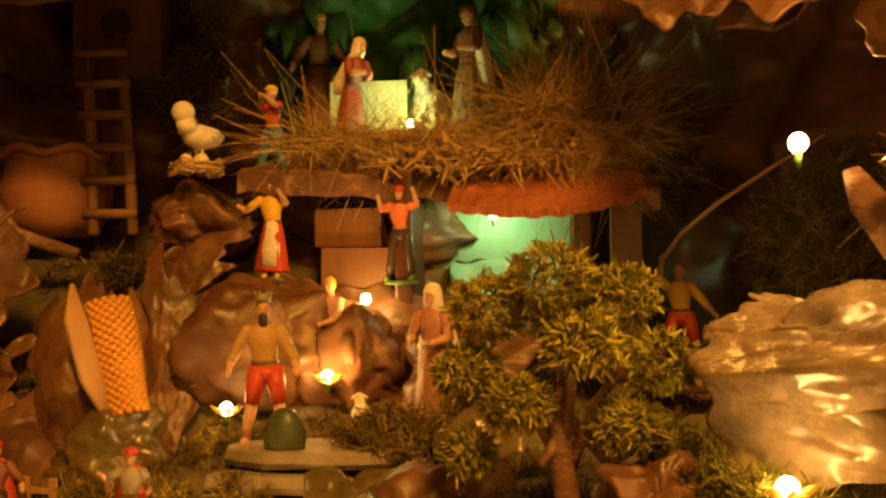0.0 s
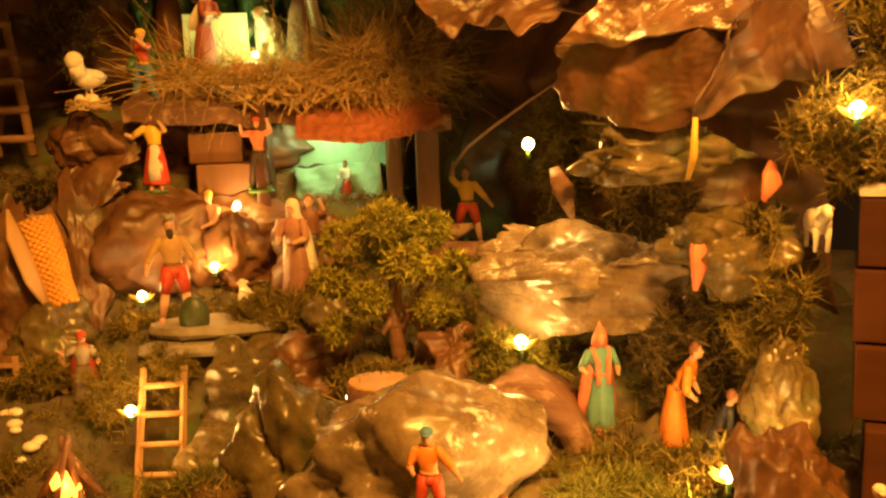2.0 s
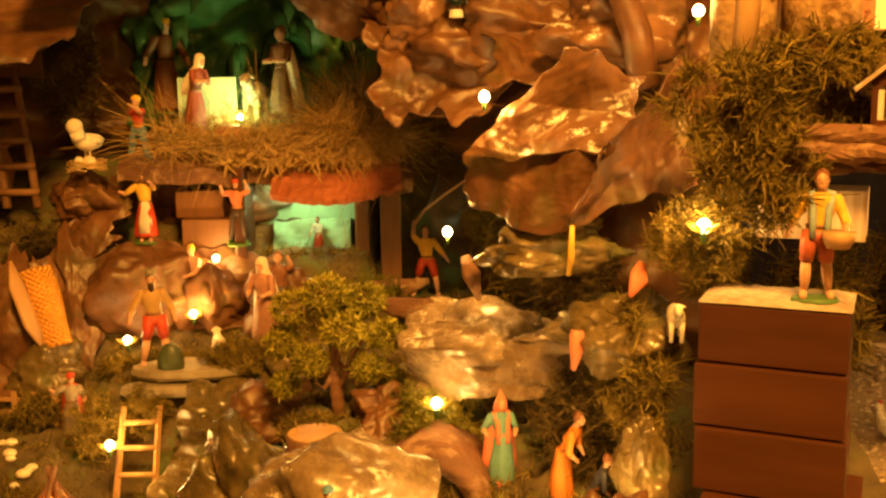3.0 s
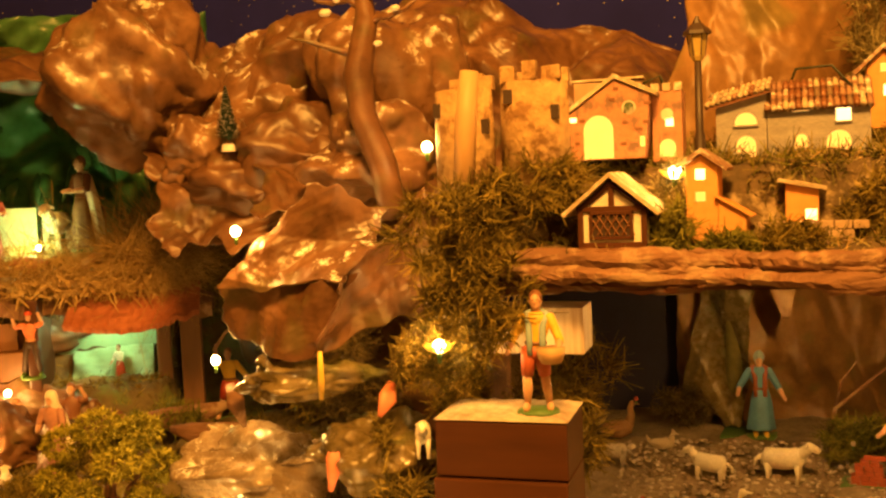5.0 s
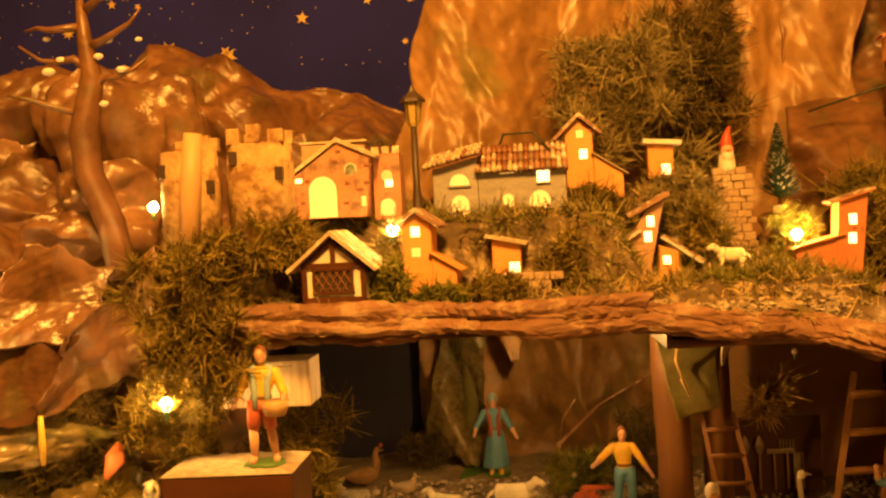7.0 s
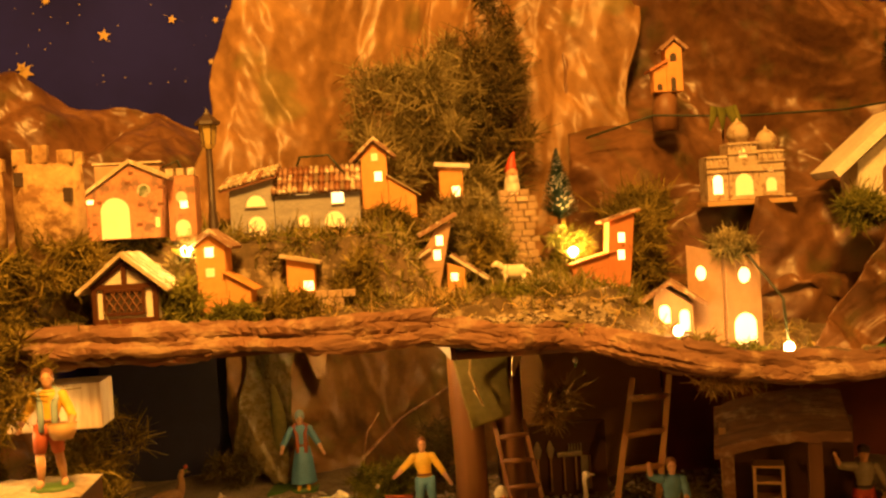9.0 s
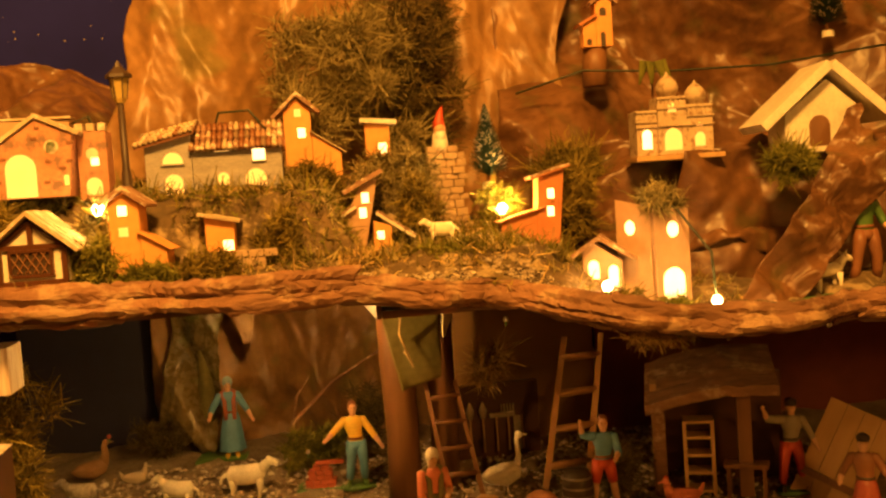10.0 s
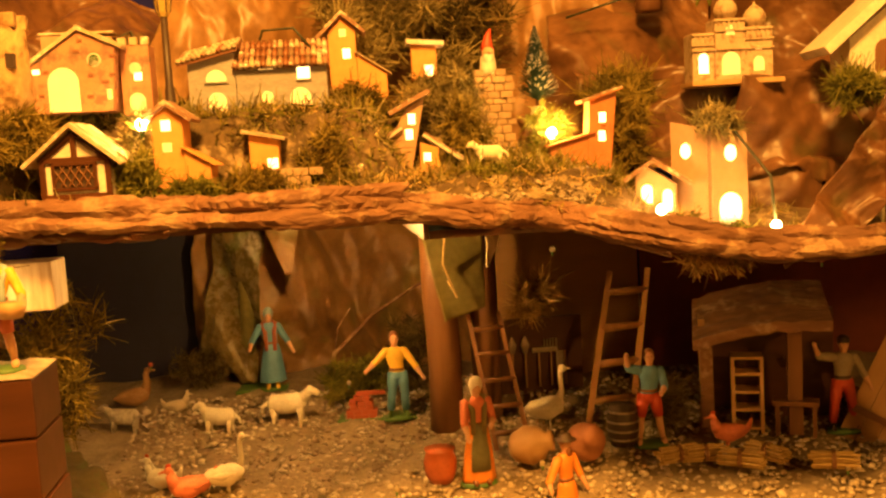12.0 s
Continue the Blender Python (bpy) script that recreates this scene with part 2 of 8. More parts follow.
def strands(name, base, way, length, width, mat, label, category, curl=0.4, seed=0, segments=2):
    """Many thin curved blades: base and way are (n, 3) arrays."""
    rng = np.random.default_rng(seed)
    n = len(base)
    way = way / np.linalg.norm(way, axis=1, keepdims=True)
    L = length * rng.uniform(0.5, 1.3, (n, 1))
    bend = rng.normal(size=(n, 3)) * curl
    side = np.cross(way, rng.normal(size=(n, 3)))
    side = side / (np.linalg.norm(side, axis=1, keepdims=True) + 1e-9) * width / 2
    rows = []
    for k in range(segments + 1):
        q = k / segments
        c = base + way * L * q + bend * L * q * q
        w = side * (1 - 0.6 * q)
        rows += [c - w, c + w]
    verts = np.stack(rows, 1).reshape(-1, 3)
    m = 2 * (segments + 1)
    o = (np.arange(n) * m)[:, None]
    faces = np.concatenate([o + np.array([[2 * k, 2 * k + 1, 2 * k + 3, 2 * k + 2]]) for k in range(segments)])
    ob = new(name, mesh_of(name, verts.tolist(), faces.tolist(), mat, smooth=True))
    return tagged(ob, label, category, kind="stuff")


def smooth(x, a, b):
    t = np.clip((x - a) / (b - a), 0, 1)
    return t * t * (3 - 2 * t)


# ---- the room and the ground ----
def room():
    me = lambda u0, u1, n0, n1, z0, z1: box(bmesh.new(), u0, u1, n0, n1, z0, z1)
    for name, dims, mat, label in (
        ("floor", (-2.2, 2.6, -2.3, 0.86, -0.05, 0.0), WOOD, "dark wooden floor of the room"),
        ("ceiling", (-2.2, 2.6, -2.3, 0.86, 2.5, 2.55), PLASTER, "plain cream ceiling of the room"),
        ("wall_north", (-2.2, 2.6, 0.8, 0.86, 0.0, 2.5), PLASTER, "plain cream wall behind the display"),
        ("wall_south", (-2.2, 2.6, -2.36, -2.3, 0.0, 2.5), PLASTER, "plain cream wall of the room"),
        ("wall_west", (-2.26, -2.2, -2.3, 0.86, 0.0, 2.5), PLASTER, "plain cream wall of the room"),
        ("wall_east", (2.6, 2.66, -2.3, 0.86, 0.0, 2.5), PLASTER, "plain cream wall of the room"),
    ):
        ob = part(name, me(*dims), mat)
        ob.matrix_world = V
        tagged(ob, label, name.split("_")[0], kind="structure")


room()


def ground_height(x, y):
    left = 0.80 + 0.155 * smooth(y, 0.83, 0.875) + 0.035 * smooth(y, 0.93, 1.0) + 0.09 * smooth(y, 1.015, 1.05) + 0.14 * smooth(y, 1.10, 1.18)
    far_left = 0.82 + 0.08 * smooth(y, 0.76, 0.84) + 0.10 * smooth(y, 0.9, 1.0) + 0.12 * smooth(y, 1.02, 1.12) + 0.08 * smooth(y, 1.15, 1.3)
    k = smooth(x, -0.24, -0.17)
    left = far_left * (1 - k) + left * k
    right = 0.925 + 0.05 * smooth(y, 0.47, 0.65) + 0.035 * smooth(y, 0.8, 1.03) + 0.2 * smooth(y, 1.12, 1.25)
    k = smooth(x, 0.015, 0.075) * (1 - smooth(y, 0.9, 1.0)) + smooth(x, 0.13, 0.17) * smooth(y, 0.9, 1.0)
    return left * (1 - k) + right * k


def ground():
    nx, ny = 170, 150
    x, y = np.meshgrid(np.linspace(-1.0, 0.62, nx), np.linspace(0.22, 1.42, ny))
    z = ground_height(x, y)
    P = np.stack([x.ravel(), y.ravel(), z.ravel()], 1)
    P[:, 2] += 0.020 * (folds(P, 5, 0.05, 7) - 0.5) + 0.006 * (folds(P, 6, 0.02, 6) - 0.5)
    k = np.arange(nx * ny).reshape(ny, nx)
    f = np.stack([k[:-1, :-1].ravel(), k[:-1, 1:].ravel(), k[1:, 1:].ravel(), k[1:, :-1].ravel()], 1)
    tagged(new("ground", mesh_of("ground", P.tolist(), f.tolist(), EARTH)), "mossy brown earth of the display landscape", "ground", kind="structure")
    bm = box(bmesh.new(), -1.6, 1.6, -0.42, 0.78, 0.70, 0.76, 0.004)
    t = empty("table", V, "long wooden table under the whole display", "table")
    part("tabletop", bm, WOOD, t)
    for u in (-1.5, 1.5):
        for n in (-0.36, 0.72):
            part("leg", box(bmesh.new(), u - 0.04, u + 0.04, n - 0.04, n + 0.04, 0.0, 0.70, 0.004), WOOD, t)


ground()


# ---- the shelf with the village ----
def shelf_lip(u):
    """Height of the front edge along the shelf."""
    return np.interp(u, [-0.04, 0.06, 0.13, 0.27, 0.34, 0.39, 0.45, 0.52, 0.59, 0.64, 1.25], [1.261, 1.261, 1.2595, 1.2585, 1.2575, 1.249, 1.244, 1.229, 1.213, 1.206, 1.204])


def shelf_height(u, n):
    base = 1.262 - 0.055 * smooth(u, 0.50, 0.63)
    k = smooth(n, -0.04, 0.03)
    base = base * k + (shelf_lip(u) + 0.003) * (1 - k)
    return base + 0.012 * smooth(n, 0.0, 0.04) + 0.065 * smooth(n, 0.055, 0.075) * (1 - smooth(u, 0.31, 0.36)) * smooth(u, -0.2, 0.0) + 0.02 * smooth(n, 0.06, 0.2) + 0.07 * smooth(n, 0.14, 0.18) * smooth(u, 0.33, 0.37) * (1 - smooth(u, 0.405, 0.435))


def shelf():
    nu, nn = 220, 70
    u, n = np.meshgrid(np.linspace(-0.02, 1.25, nu), np.linspace(-0.04, 0.42, nn))
    edge = 0.018 * np.sin(u * 17) + 0.012 * np.sin(u * 41 + 1) - 0.03 * smooth(u, 0.42, 0.6)
    n = n + edge * (1 - smooth(n, -0.04, 0.06))
    P = np.stack([u.ravel(), n.ravel(), shelf_height(u, n).ravel()], 1)
    P[:, 2] += 0.010 * (folds(P, 31, 0.05, 8) - 0.5)
    k = np.arange(nu * nn).reshape(nn, nu)
    f = np.stack([k[:-1, :-1].ravel(), k[:-1, 1:].ravel(), k[1:, 1:].ravel(), k[1:, :-1].ravel()], 1)
    top = new("shelf_ground", mesh_of("shelf_ground", P.tolist(), f.tolist(), SHELF_TOP))
    top.matrix_world = V
    tagged(top, "earth and scattered snow on the village shelf", "ground", kind="structure")
    # layered bark planks along the front edge
    rng = random.Random(17)
    i = 0
    for z, out, h, u0, u1, mat in ((0.004, 0.0, 0.014, -0.03, 1.2, BARK), (-0.006, 0.004, 0.009, 0.0, 1.2, BARK), (-0.011, -0.003, 0.009, -0.04, 1.2, PLANK)):
        a = u0
        while a < u1:
            b = min(u1, a + rng.uniform(0.13, 0.27))
            m = int((b - a) * 330) + 8
            uu = np.linspace(a, b, m)
            rows = []
            drop, lean = rng.uniform(-0.003, 0.003), rng.uniform(-0.01, 0.01)
            for q in np.linspace(0, 1, 9):
                front = -0.04 + 0.018 * np.sin(uu * 17) + 0.012 * np.sin(uu * 41 + 1) - 0.03 * smooth(uu, 0.42, 0.6)
                zz = shelf_lip(uu) + z + drop + lean * (uu - a) + h * (0.5 - q) * (1 + 0.12 * np.sin(uu * 23 + i))
                rows.append(np.stack([uu + 0.004 * math.sin(q * 9 + i), front - 0.004 - out - 0.003 * math.sin(q * math.pi), zz], 1))
            P = np.concatenate(rows)
            P[:, 1] += 0.004 * (folds(P * np.array([0.10, 1, 1]), 60 + i, 0.010, 6) - 0.5)
            P[:, 2] += 0.0015 * (folds(P * np.array([0.8, 1, 0.1]), 70 + i, 0.03, 6) - 0.5)
            k = np.arange(9 * m).reshape(9, m)
            f = np.stack([k[:-1, :-1].ravel(), k[:-1, 1:].ravel(), k[1:, 1:].ravel(), k[1:, :-1].ravel()], 1)
            ob = new("bark_strip", mesh_of("bark_strip", P.tolist(), f.tolist(), mat, smooth=False))
            ob.modifiers.new("thickness", "SOLIDIFY").thickness = 0.004
            ob.matrix_world = V
            tagged(ob, "rough strip of brown bark along the shelf edge", "bark", group="bark strips of the shelf edge")
            a = b - 0.006 if b < u1 else u1
            i += 1
    # board under the shelf: the ceiling of the stable below
    for u0, z0, z1 in ((0.570, 1.193, 1.2235), (0.353, 1.224, 1.2405)):
        ob = part("shelf_riser", box(bmesh.new(), u0, u0 + 0.0045, -0.02, 0.66, z0, z1), PLANK)
        ob.matrix_world = V
        tagged(ob, "dark wooden riser between two shelf boards", "board", kind="structure")
    for u0, u1, z in ((-0.03, 0.358, 1.241), (0.358, 0.575, 1.224), (0.575, 1.25, 1.193)):
        ob = part("shelf_board", box(bmesh.new(), u0, u1, -0.02, 0.66, z, z + 0.007), PLANK)
        ob.matrix_world = V
        tagged(ob, "dark wooden board that carries the village", "board", kind="structure")


SHELF_TOP = surface("snow_dusted_earth", (0.05, 0.035, 0.015), (0.17, 0.11, 0.05), 60, 0.85, 0.8, 0.003, stain=(0.34, 0.26, 0.15))
shelf()


# ---- mountains of crumpled paper ----
def v3(u, n, z):
    return tuple(vp(u, n, z))


paper_sheet("paper_mountain", [v3(-0.42, 0.20, 1.27), v3(0.13, 0.22, 1.28), v3(0.12, 0.36, 1.53), v3(-0.42, 0.32, 1.53)], 11, PAPER, "brown crumpled paper mountain below the starry sky", 0.055, 0.13, (190, 110), lambda s: 0.045 * np.exp(-((s - 0.40) / 0.22) ** 2) + 0.012 * np.sin(s * 17) - 0.030 * smooth(s, 0.7, 0.95), category="paper mountain")
paper_sheet("paper_mountain", [v3(0.055, 0.27, 1.30), v3(0.62, 0.30, 1.30), v3(0.68, 0.40, 1.86), v3(0.185, 0.38, 1.74)], 12, KRAFT, "tall golden brown paper mountain with long folds", 0.075, 0.22, (190, 190), category="paper mountain", grain=(1.25, 1.25, 0.5), cut=0.012)
paper_sheet("paper_mountain", [v3(0.54, 0.305, 1.28), v3(1.30, 0.18, 1.28), v3(1.30, 0.34, 1.56), v3(0.58, 0.40, 1.72)], 13, PAPER, "dark brown crumpled paper mountain beside the village", 0.070, 0.20, (190, 150), lambda s: 0.04 * np.sin(s * 9), category="paper mountain", grain=(1.0, 1.0, 0.9))


def sky_sheet():
    m, nt, b = material("night_sky_paper")
    c = ramp(nt, noise_of(nt, 5, 4), [(0.3, (0.013, 0.013, 0.13)), (0.7, (0.022, 0.024, 0.26))])
    dots = node(nt, "ShaderNodeTexVoronoi", Scale=70.0)
    tc = nt.nodes.new("ShaderNodeTexCoord")
    nt.links.new(tc.outputs["Object"], dots.inputs["Vector"])
    c = mix(nt, ramp(nt, dots.outputs["Distance"], [(0.06, (1, 1, 1)), (0.10, (0, 0, 0))]), c, (0.5, 0.42, 0.25))
    nt.links.new(c, b.inputs["Base Color"])
    b.inputs["Roughness"].default_value = 0.85
    b.inputs["Specular IOR Level"].default_value = 0.15
    bump(nt, b, noise_of(nt, 25, 3), 0.2, 0.002)
    sky = empty("sky_paper", V, "dark blue paper night sky with golden stars", "backdrop", kind="structure")
    part("sheet", box(bmesh.new(), -1.6, 1.7, 0.74, 0.745, 1.05, 2.4), m, sky)
    gold = surface("gold_star_print", (0.5, 0.32, 0.10), (0.75, 0.55, 0.22), 200, 0.4, 0.1, 0.0003)
    rng = random.Random(4)
    for _ in range(230):
        u, z, r = rng.uniform(-1.4, 1.6), rng.uniform(1.45, 2.2), rng.choice((0.006, 0.008, 0.011, 0.015))
        bm = bmesh.new()
        a0, k = rng.uniform(0, 1), rng.choice((5, 5, 8))
        vs = [bm.verts.new((u + (r if i % 2 == 0 else r * 0.42) * math.cos(a0 + math.pi * i / k), 0.7365, z + (r if i % 2 == 0 else r * 0.42) * math.sin(a0 + math.pi * i / k))) for i in range(2 * k)]
        face = bm.faces.new(vs)
        ext = bmesh.ops.extrude_face_region(bm, geom=[face])
        for v in ext["geom"]:
            if isinstance(v, bmesh.types.BMVert):
                v.co.y += 0.002
        part("star", bm, gold, sky)


sky_sheet()


# ---- the stable under the shelf ----
def stable():
    nu, nn = 120, 70
    u, n = np.meshgrid(np.linspace(-0.12, 1.25, nu), np.linspace(-0.12, 0.70, nn))
    z = 0.935 + 0.045 * smooth(n, 0.05, 0.5)
    P = np.stack([u.ravel(), n.ravel(), z.ravel()], 1)
    P[:, 2] += 0.008 * (folds(P, 41, 0.08, 6) - 0.5)
    k = np.arange(nu * nn).reshape(nn, nu)
    f = np.stack([k[:-1, :-1].ravel(), k[:-1, 1:].ravel(), k[1:, 1:].ravel(), k[1:, :-1].ravel()], 1)
    ob = new("stable_floor", mesh_of("stable_floor", P.tolist(), f.tolist(), GRAVEL_BED))
    ob.matrix_world = V
    tagged(ob, "sandy floor under the gravel of the farmyard", "floor", kind="structure")
    paper_sheet("paper_wall", [v3(0.07, 0.66, 0.96), v3(0.56, 0.58, 0.96), v3(0.56, 0.53, 1.222), v3(0.09, 0.64, 1.24)], 14, KRAFT, "tan crumpled paper wall behind the farmyard", 0.036, 0.085, (130, 80), category="paper wall", grain=(1, 1, 0.6))
    paper_sheet("paper_drape", [v3(0.082, 0.585, 0.99), v3(0.165, 0.575, 0.99), v3(0.190, 0.57, 1.22), v3(0.120, 0.58, 1.22)], 15, PAPER_GREEN, "olive painted paper drape beside the blue dark", 0.018, 0.05, (60, 90), category="paper wall", grain=(1, 1, 0.4), cut=0.03)
    paper_sheet("paper_flap", [v3(0.218, 0.48, 1.146), v3(0.226, 0.48, 1.146), v3(0.245, 0.50, 1.225), v3(0.187, 0.50, 1.225)], 16, KRAFT, "small pointed paper flap hanging from the shelf", 0.006, 0.05, (20, 24), category="paper")


stable()


# ---- kinds of things ----
def plain(name, c, rough=0.5, scale=150):
    return surface(name, tuple(x * 0.75 for x in c), tuple(min(1, x * 1.15) for x in c), scale, rough, 0.25, 0.0004)


SKIN = plain("painted_skin", (0.62, 0.36, 0.22))
WHITE = plain("white_paint", (0.78, 0.72, 0.60))
RED = plain("red_paint", (0.55, 0.07, 0.03))
ORANGE = plain("orange_paint", (0.75, 0.26, 0.04))
YELLOW = plain("yellow_paint", (0.78, 0.50, 0.06))
BLUE = plain("blue_paint", (0.11, 0.27, 0.44))
PALE_BLUE = plain("pale_blue_paint", (0.28, 0.40, 0.45))
TEAL = plain("teal_paint", (0.13, 0.30, 0.26))
GREEN = plain("green_paint", (0.08, 0.17, 0.04))
BROWN = plain("brown_paint", (0.22, 0.09, 0.04))
DARK = plain("dark_paint", (0.05, 0.03, 0.02))
CORAL = plain("coral_paint", (0.72, 0.22, 0.12))
CREAM = plain("cream_wool", (0.82, 0.74, 0.58), 0.8)
TERRACOTTA = surface("terracotta_clay", (0.30, 0.12, 0.06), (0.50, 0.22, 0.11), 60, 0.7, 0.4, 0.0008)
LIT = glow("lit_window", (1.0, 0.47, 0.09), 1.0)
LIT_HOT = glow("bright_lit_window", (1.0, 0.60, 0.20), 4.5)
BULB = glow("bulb_glass", (1.0, 0.72, 0.32), 22.0)
BULB_GREEN = glow("cool_bulb_glass", (0.75, 1.0, 0.55), 20.0)
EMBER = glow("glowing_ember", (1.0, 0.22, 0.02), 7.0)
SNOW = surface("snow_spray", (0.60, 0.55, 0.46), (0.82, 0.78, 0.70), 120, 0.8, 0.8, 0.002)

DUSTY_SNOW = surface("dusty_snow", (0.22, 0.15, 0.09), (0.60, 0.52, 0.40), 90, 0.85, 0.8, 0.002)


def loft(bm, rings, mat=0, seg=18, pleats=0, deep=0.0, phase=0.0):
    """A closed body through elliptical rings (centre, half width, half depth); pleats cut soft folds into it."""
    rows = []
    for q, (c, rx, ry) in enumerate(rings):
        row = []
        for k in range(seg):
            a = math.tau * k / seg
            f = 1 + deep * (1 - q / len(rings)) * math.cos(pleats * a + phase + 0.5 * q) if pleats else 1
            row.append(bm.verts.new((c[0] + rx * f * math.cos(a), c[1] + ry * f * math.sin(a), c[2])))
        rows.append(row)
    fs = [bm.faces.new((a[k], a[(k + 1) % seg], b[(k + 1) % seg], b[k])) for a, b in zip(rows, rows[1:]) for k in range(seg)]
    fs += [bm.faces.new(rows[0][::-1]), bm.faces.new(rows[-1])]
    for f in fs:
        f.material_index = mat


def figurine(place, h, turn, label, mats, dress="trousers", arms=((0.25, -0.05, 0.52), (-0.25, -0.05, 0.52)), hat="", cloak=False, stride=0.05, stoop=0.0, group="painted figurines", base=True, apron=None, shawl=None, beard=None, bare=False):
    """A small painted statuette in one mesh. mats: skin, top, bottom, hair, shoes, extra."""
    bm = bmesh.new()
    s = stoop
    rng = random.Random(len(label) * 31 + int(abs(place[0]) * 1000))
    sway = rng.choice((-1, 1)) * 0.014
    mats = list(mats)

    def extra(m):
        mats.append(m)
        return len(mats) - 1

    hip, waist, chest, neck = (sway, 0, 0.50), (sway * 0.6, -s * 0.25, 0.585), (-sway * 0.3, -s * 0.6, 0.70), (-sway * 0.4, -s * 0.95, 0.815)
    head = Vector((-sway * 0.2, -s * 1.2 - 0.014, 0.905))
    if dress == "trousers":
        for k, st in ((1, stride), (-1, -stride)):
            knee = (0.066 * k + st * 0.7 + sway, -0.032 if k * sway > 0 else -0.012, 0.29)
            foot = (0.075 * k + st * 1.15, 0.012 * k, 0.05)
            mid = tuple((a + b) / 2 for a, b in zip(knee, foot))
            tube(bm, [(0.055 * k + sway, 0, 0.52), (0.06 * k + st * 0.35 + sway, -0.02, 0.41), knee] + ([] if bare else [mid, (foot[0], foot[1], 0.085)]), [0.072, 0.070, 0.055] + ([] if bare else [0.052, 0.046]), 12, 2)
            tube(bm, [knee, (mid[0], mid[1] + 0.012, mid[2]), foot], [0.043, 0.043, 0.027] if bare else [0.03, 0.03, 0.03], 10, 0 if bare else 4)
            tube(bm, [(foot[0], foot[1] + 0.032, 0.032), (foot[0] + 0.006 * k, foot[1] - 0.03, 0.034), (foot[0] + 0.014 * k, foot[1] - 0.095, 0.024)], [0.030, 0.037, 0.026], 10, 0 if bare else 4, flat=0.9)
        loft(bm, [((sway, 0, 0.43), 0.085, 0.065), ((sway, 0, 0.47), 0.118, 0.085), ((sway, 0, 0.53), 0.110, 0.078)], 2)
    else:
        low, r = (0.075, 0.185) if dress == "skirt" else (0.012, 0.175)
        loft(bm, [((sway * 0.2, 0.012, low), r, r * 0.86), ((sway * 0.3, 0.008, low + 0.03), r * 0.97, r * 0.84), ((sway * 0.5, 0.004, 0.24), r * 0.86, r * 0.74), ((sway, 0, 0.40), r * 0.72, r * 0.6), ((sway, 0, 0.49), 0.112, 0.085), ((sway * 0.8, 0, 0.56), 0.088, 0.066)], 2, 28, 7, 0.075, rng.uniform(0, 6))
        for k in (1, -1):
            tube(bm, [(0.06 * k, 0.02, 0.030), (0.066 * k, -0.10, 0.030), (0.07 * k, -0.165, 0.022)], [0.034, 0.034, 0.022], 9, 4)
            tube(bm, [(0.06 * k, -0.01, 0.16), (0.06 * k, -0.01, 0.02)], [0.042, 0.032], 9, 0)
    loft(bm, [(hip, 0.104, 0.074), (waist, 0.088, 0.064), ((chest[0], chest[1], 0.65), 0.104, 0.074), (chest, 0.120, 0.080), ((neck[0], neck[1], 0.765), 0.118, 0.070), ((neck[0], neck[1], 0.800), 0.080, 0.054), (neck, 0.046, 0.042)], 1, 18, 5, 0.02)
    loft(bm, [((waist[0], waist[1], 0.545), 0.100, 0.073), ((waist[0], waist[1], 0.572), 0.098, 0.072)], 3, 16)
    tube(bm, [(neck[0], neck[1], 0.79), head], [0.040, 0.036], 10, 0)
    ball(bm, head, 0.062, 0, 14, 11, (0.88, 1.0, 1.2))
    ball(bm, head + Vector((0, -0.030, -0.036)), 0.034, 0, 10, 7, (1.0, 0.9, 0.9))
    ball(bm, head + Vector((0, -0.064, -0.006)), 0.011, 0, 7, 6, (0.8, 1.1, 1.4))
    for k in (1, -1):
        ball(bm, head + Vector((0.021 * k, -0.055, 0.010)), 0.0075, 3, 6, 5, (1.3, 0.6, 0.8))
        ball(bm, head + Vector((0.055 * k, 0.004, -0.004)), 0.012, 0, 6, 5, (0.5, 0.9, 1.3))
    ball(bm, head + Vector((0, 0.014, 0.020)), 0.066, 3, 14, 9, (0.94, 0.95, 1.08))
    if beard:
        ball(bm, head + Vector((0, -0.040, -0.062)), 0.042, extra(beard), 10, 8, (0.9, 0.62, 1.35))
    for k, hand in zip((1, -1), arms):
        sh = Vector((0.118 * k + neck[0], neck[1], 0.765))
        hd = Vector(hand)
        reach = (hd - sh).length
        el = (sh + hd) / 2 + Vector((0.045 * k, 0.035, -0.055)) * (1.1 if reach < 0.33 else 0.45)
        tube(bm, [sh + Vector((-0.03 * k, 0, 0.0)), sh, sh.lerp(el, 0.5), el, el.lerp(hd, 0.22)], [0.046, 0.050, 0.046, 0.040, 0.041], 11, 1)
        tube(bm, [el, el.lerp(hd, 0.35), el.lerp(hd, 0.85), hd], [0.034, 0.033, 0.023, 0.022], 10, 0)
        d = (hd - el).normalized()
        tube(bm, [hd - d * 0.012, hd + d * 0.014, hd + d * 0.044], [0.021, 0.027, 0.011], 9, 0, flat=0.65)
        ball(bm, hd + d * 0.012 + Vector((-0.02 * k, -0.008, 0.008)), 0.011, 0, 6, 5)
    if hat == "brim":
        loft(bm, [((head.x, head.y, head.z + 0.038), 0.112, 0.112), ((head.x, head.y, head.z + 0.046), 0.118, 0.118), ((head.x, head.y, head.z + 0.052), 0.07, 0.07), ((head.x, head.y, head.z + 0.098), 0.058, 0.056), ((head.x, head.y, head.z + 0.106), 0.03, 0.03)], 5)
    elif hat == "cap":
        ball(bm, head + Vector((0, 0.008, 0.045)), 0.072, 5, 14, 8, (1, 1.08, 0.66))
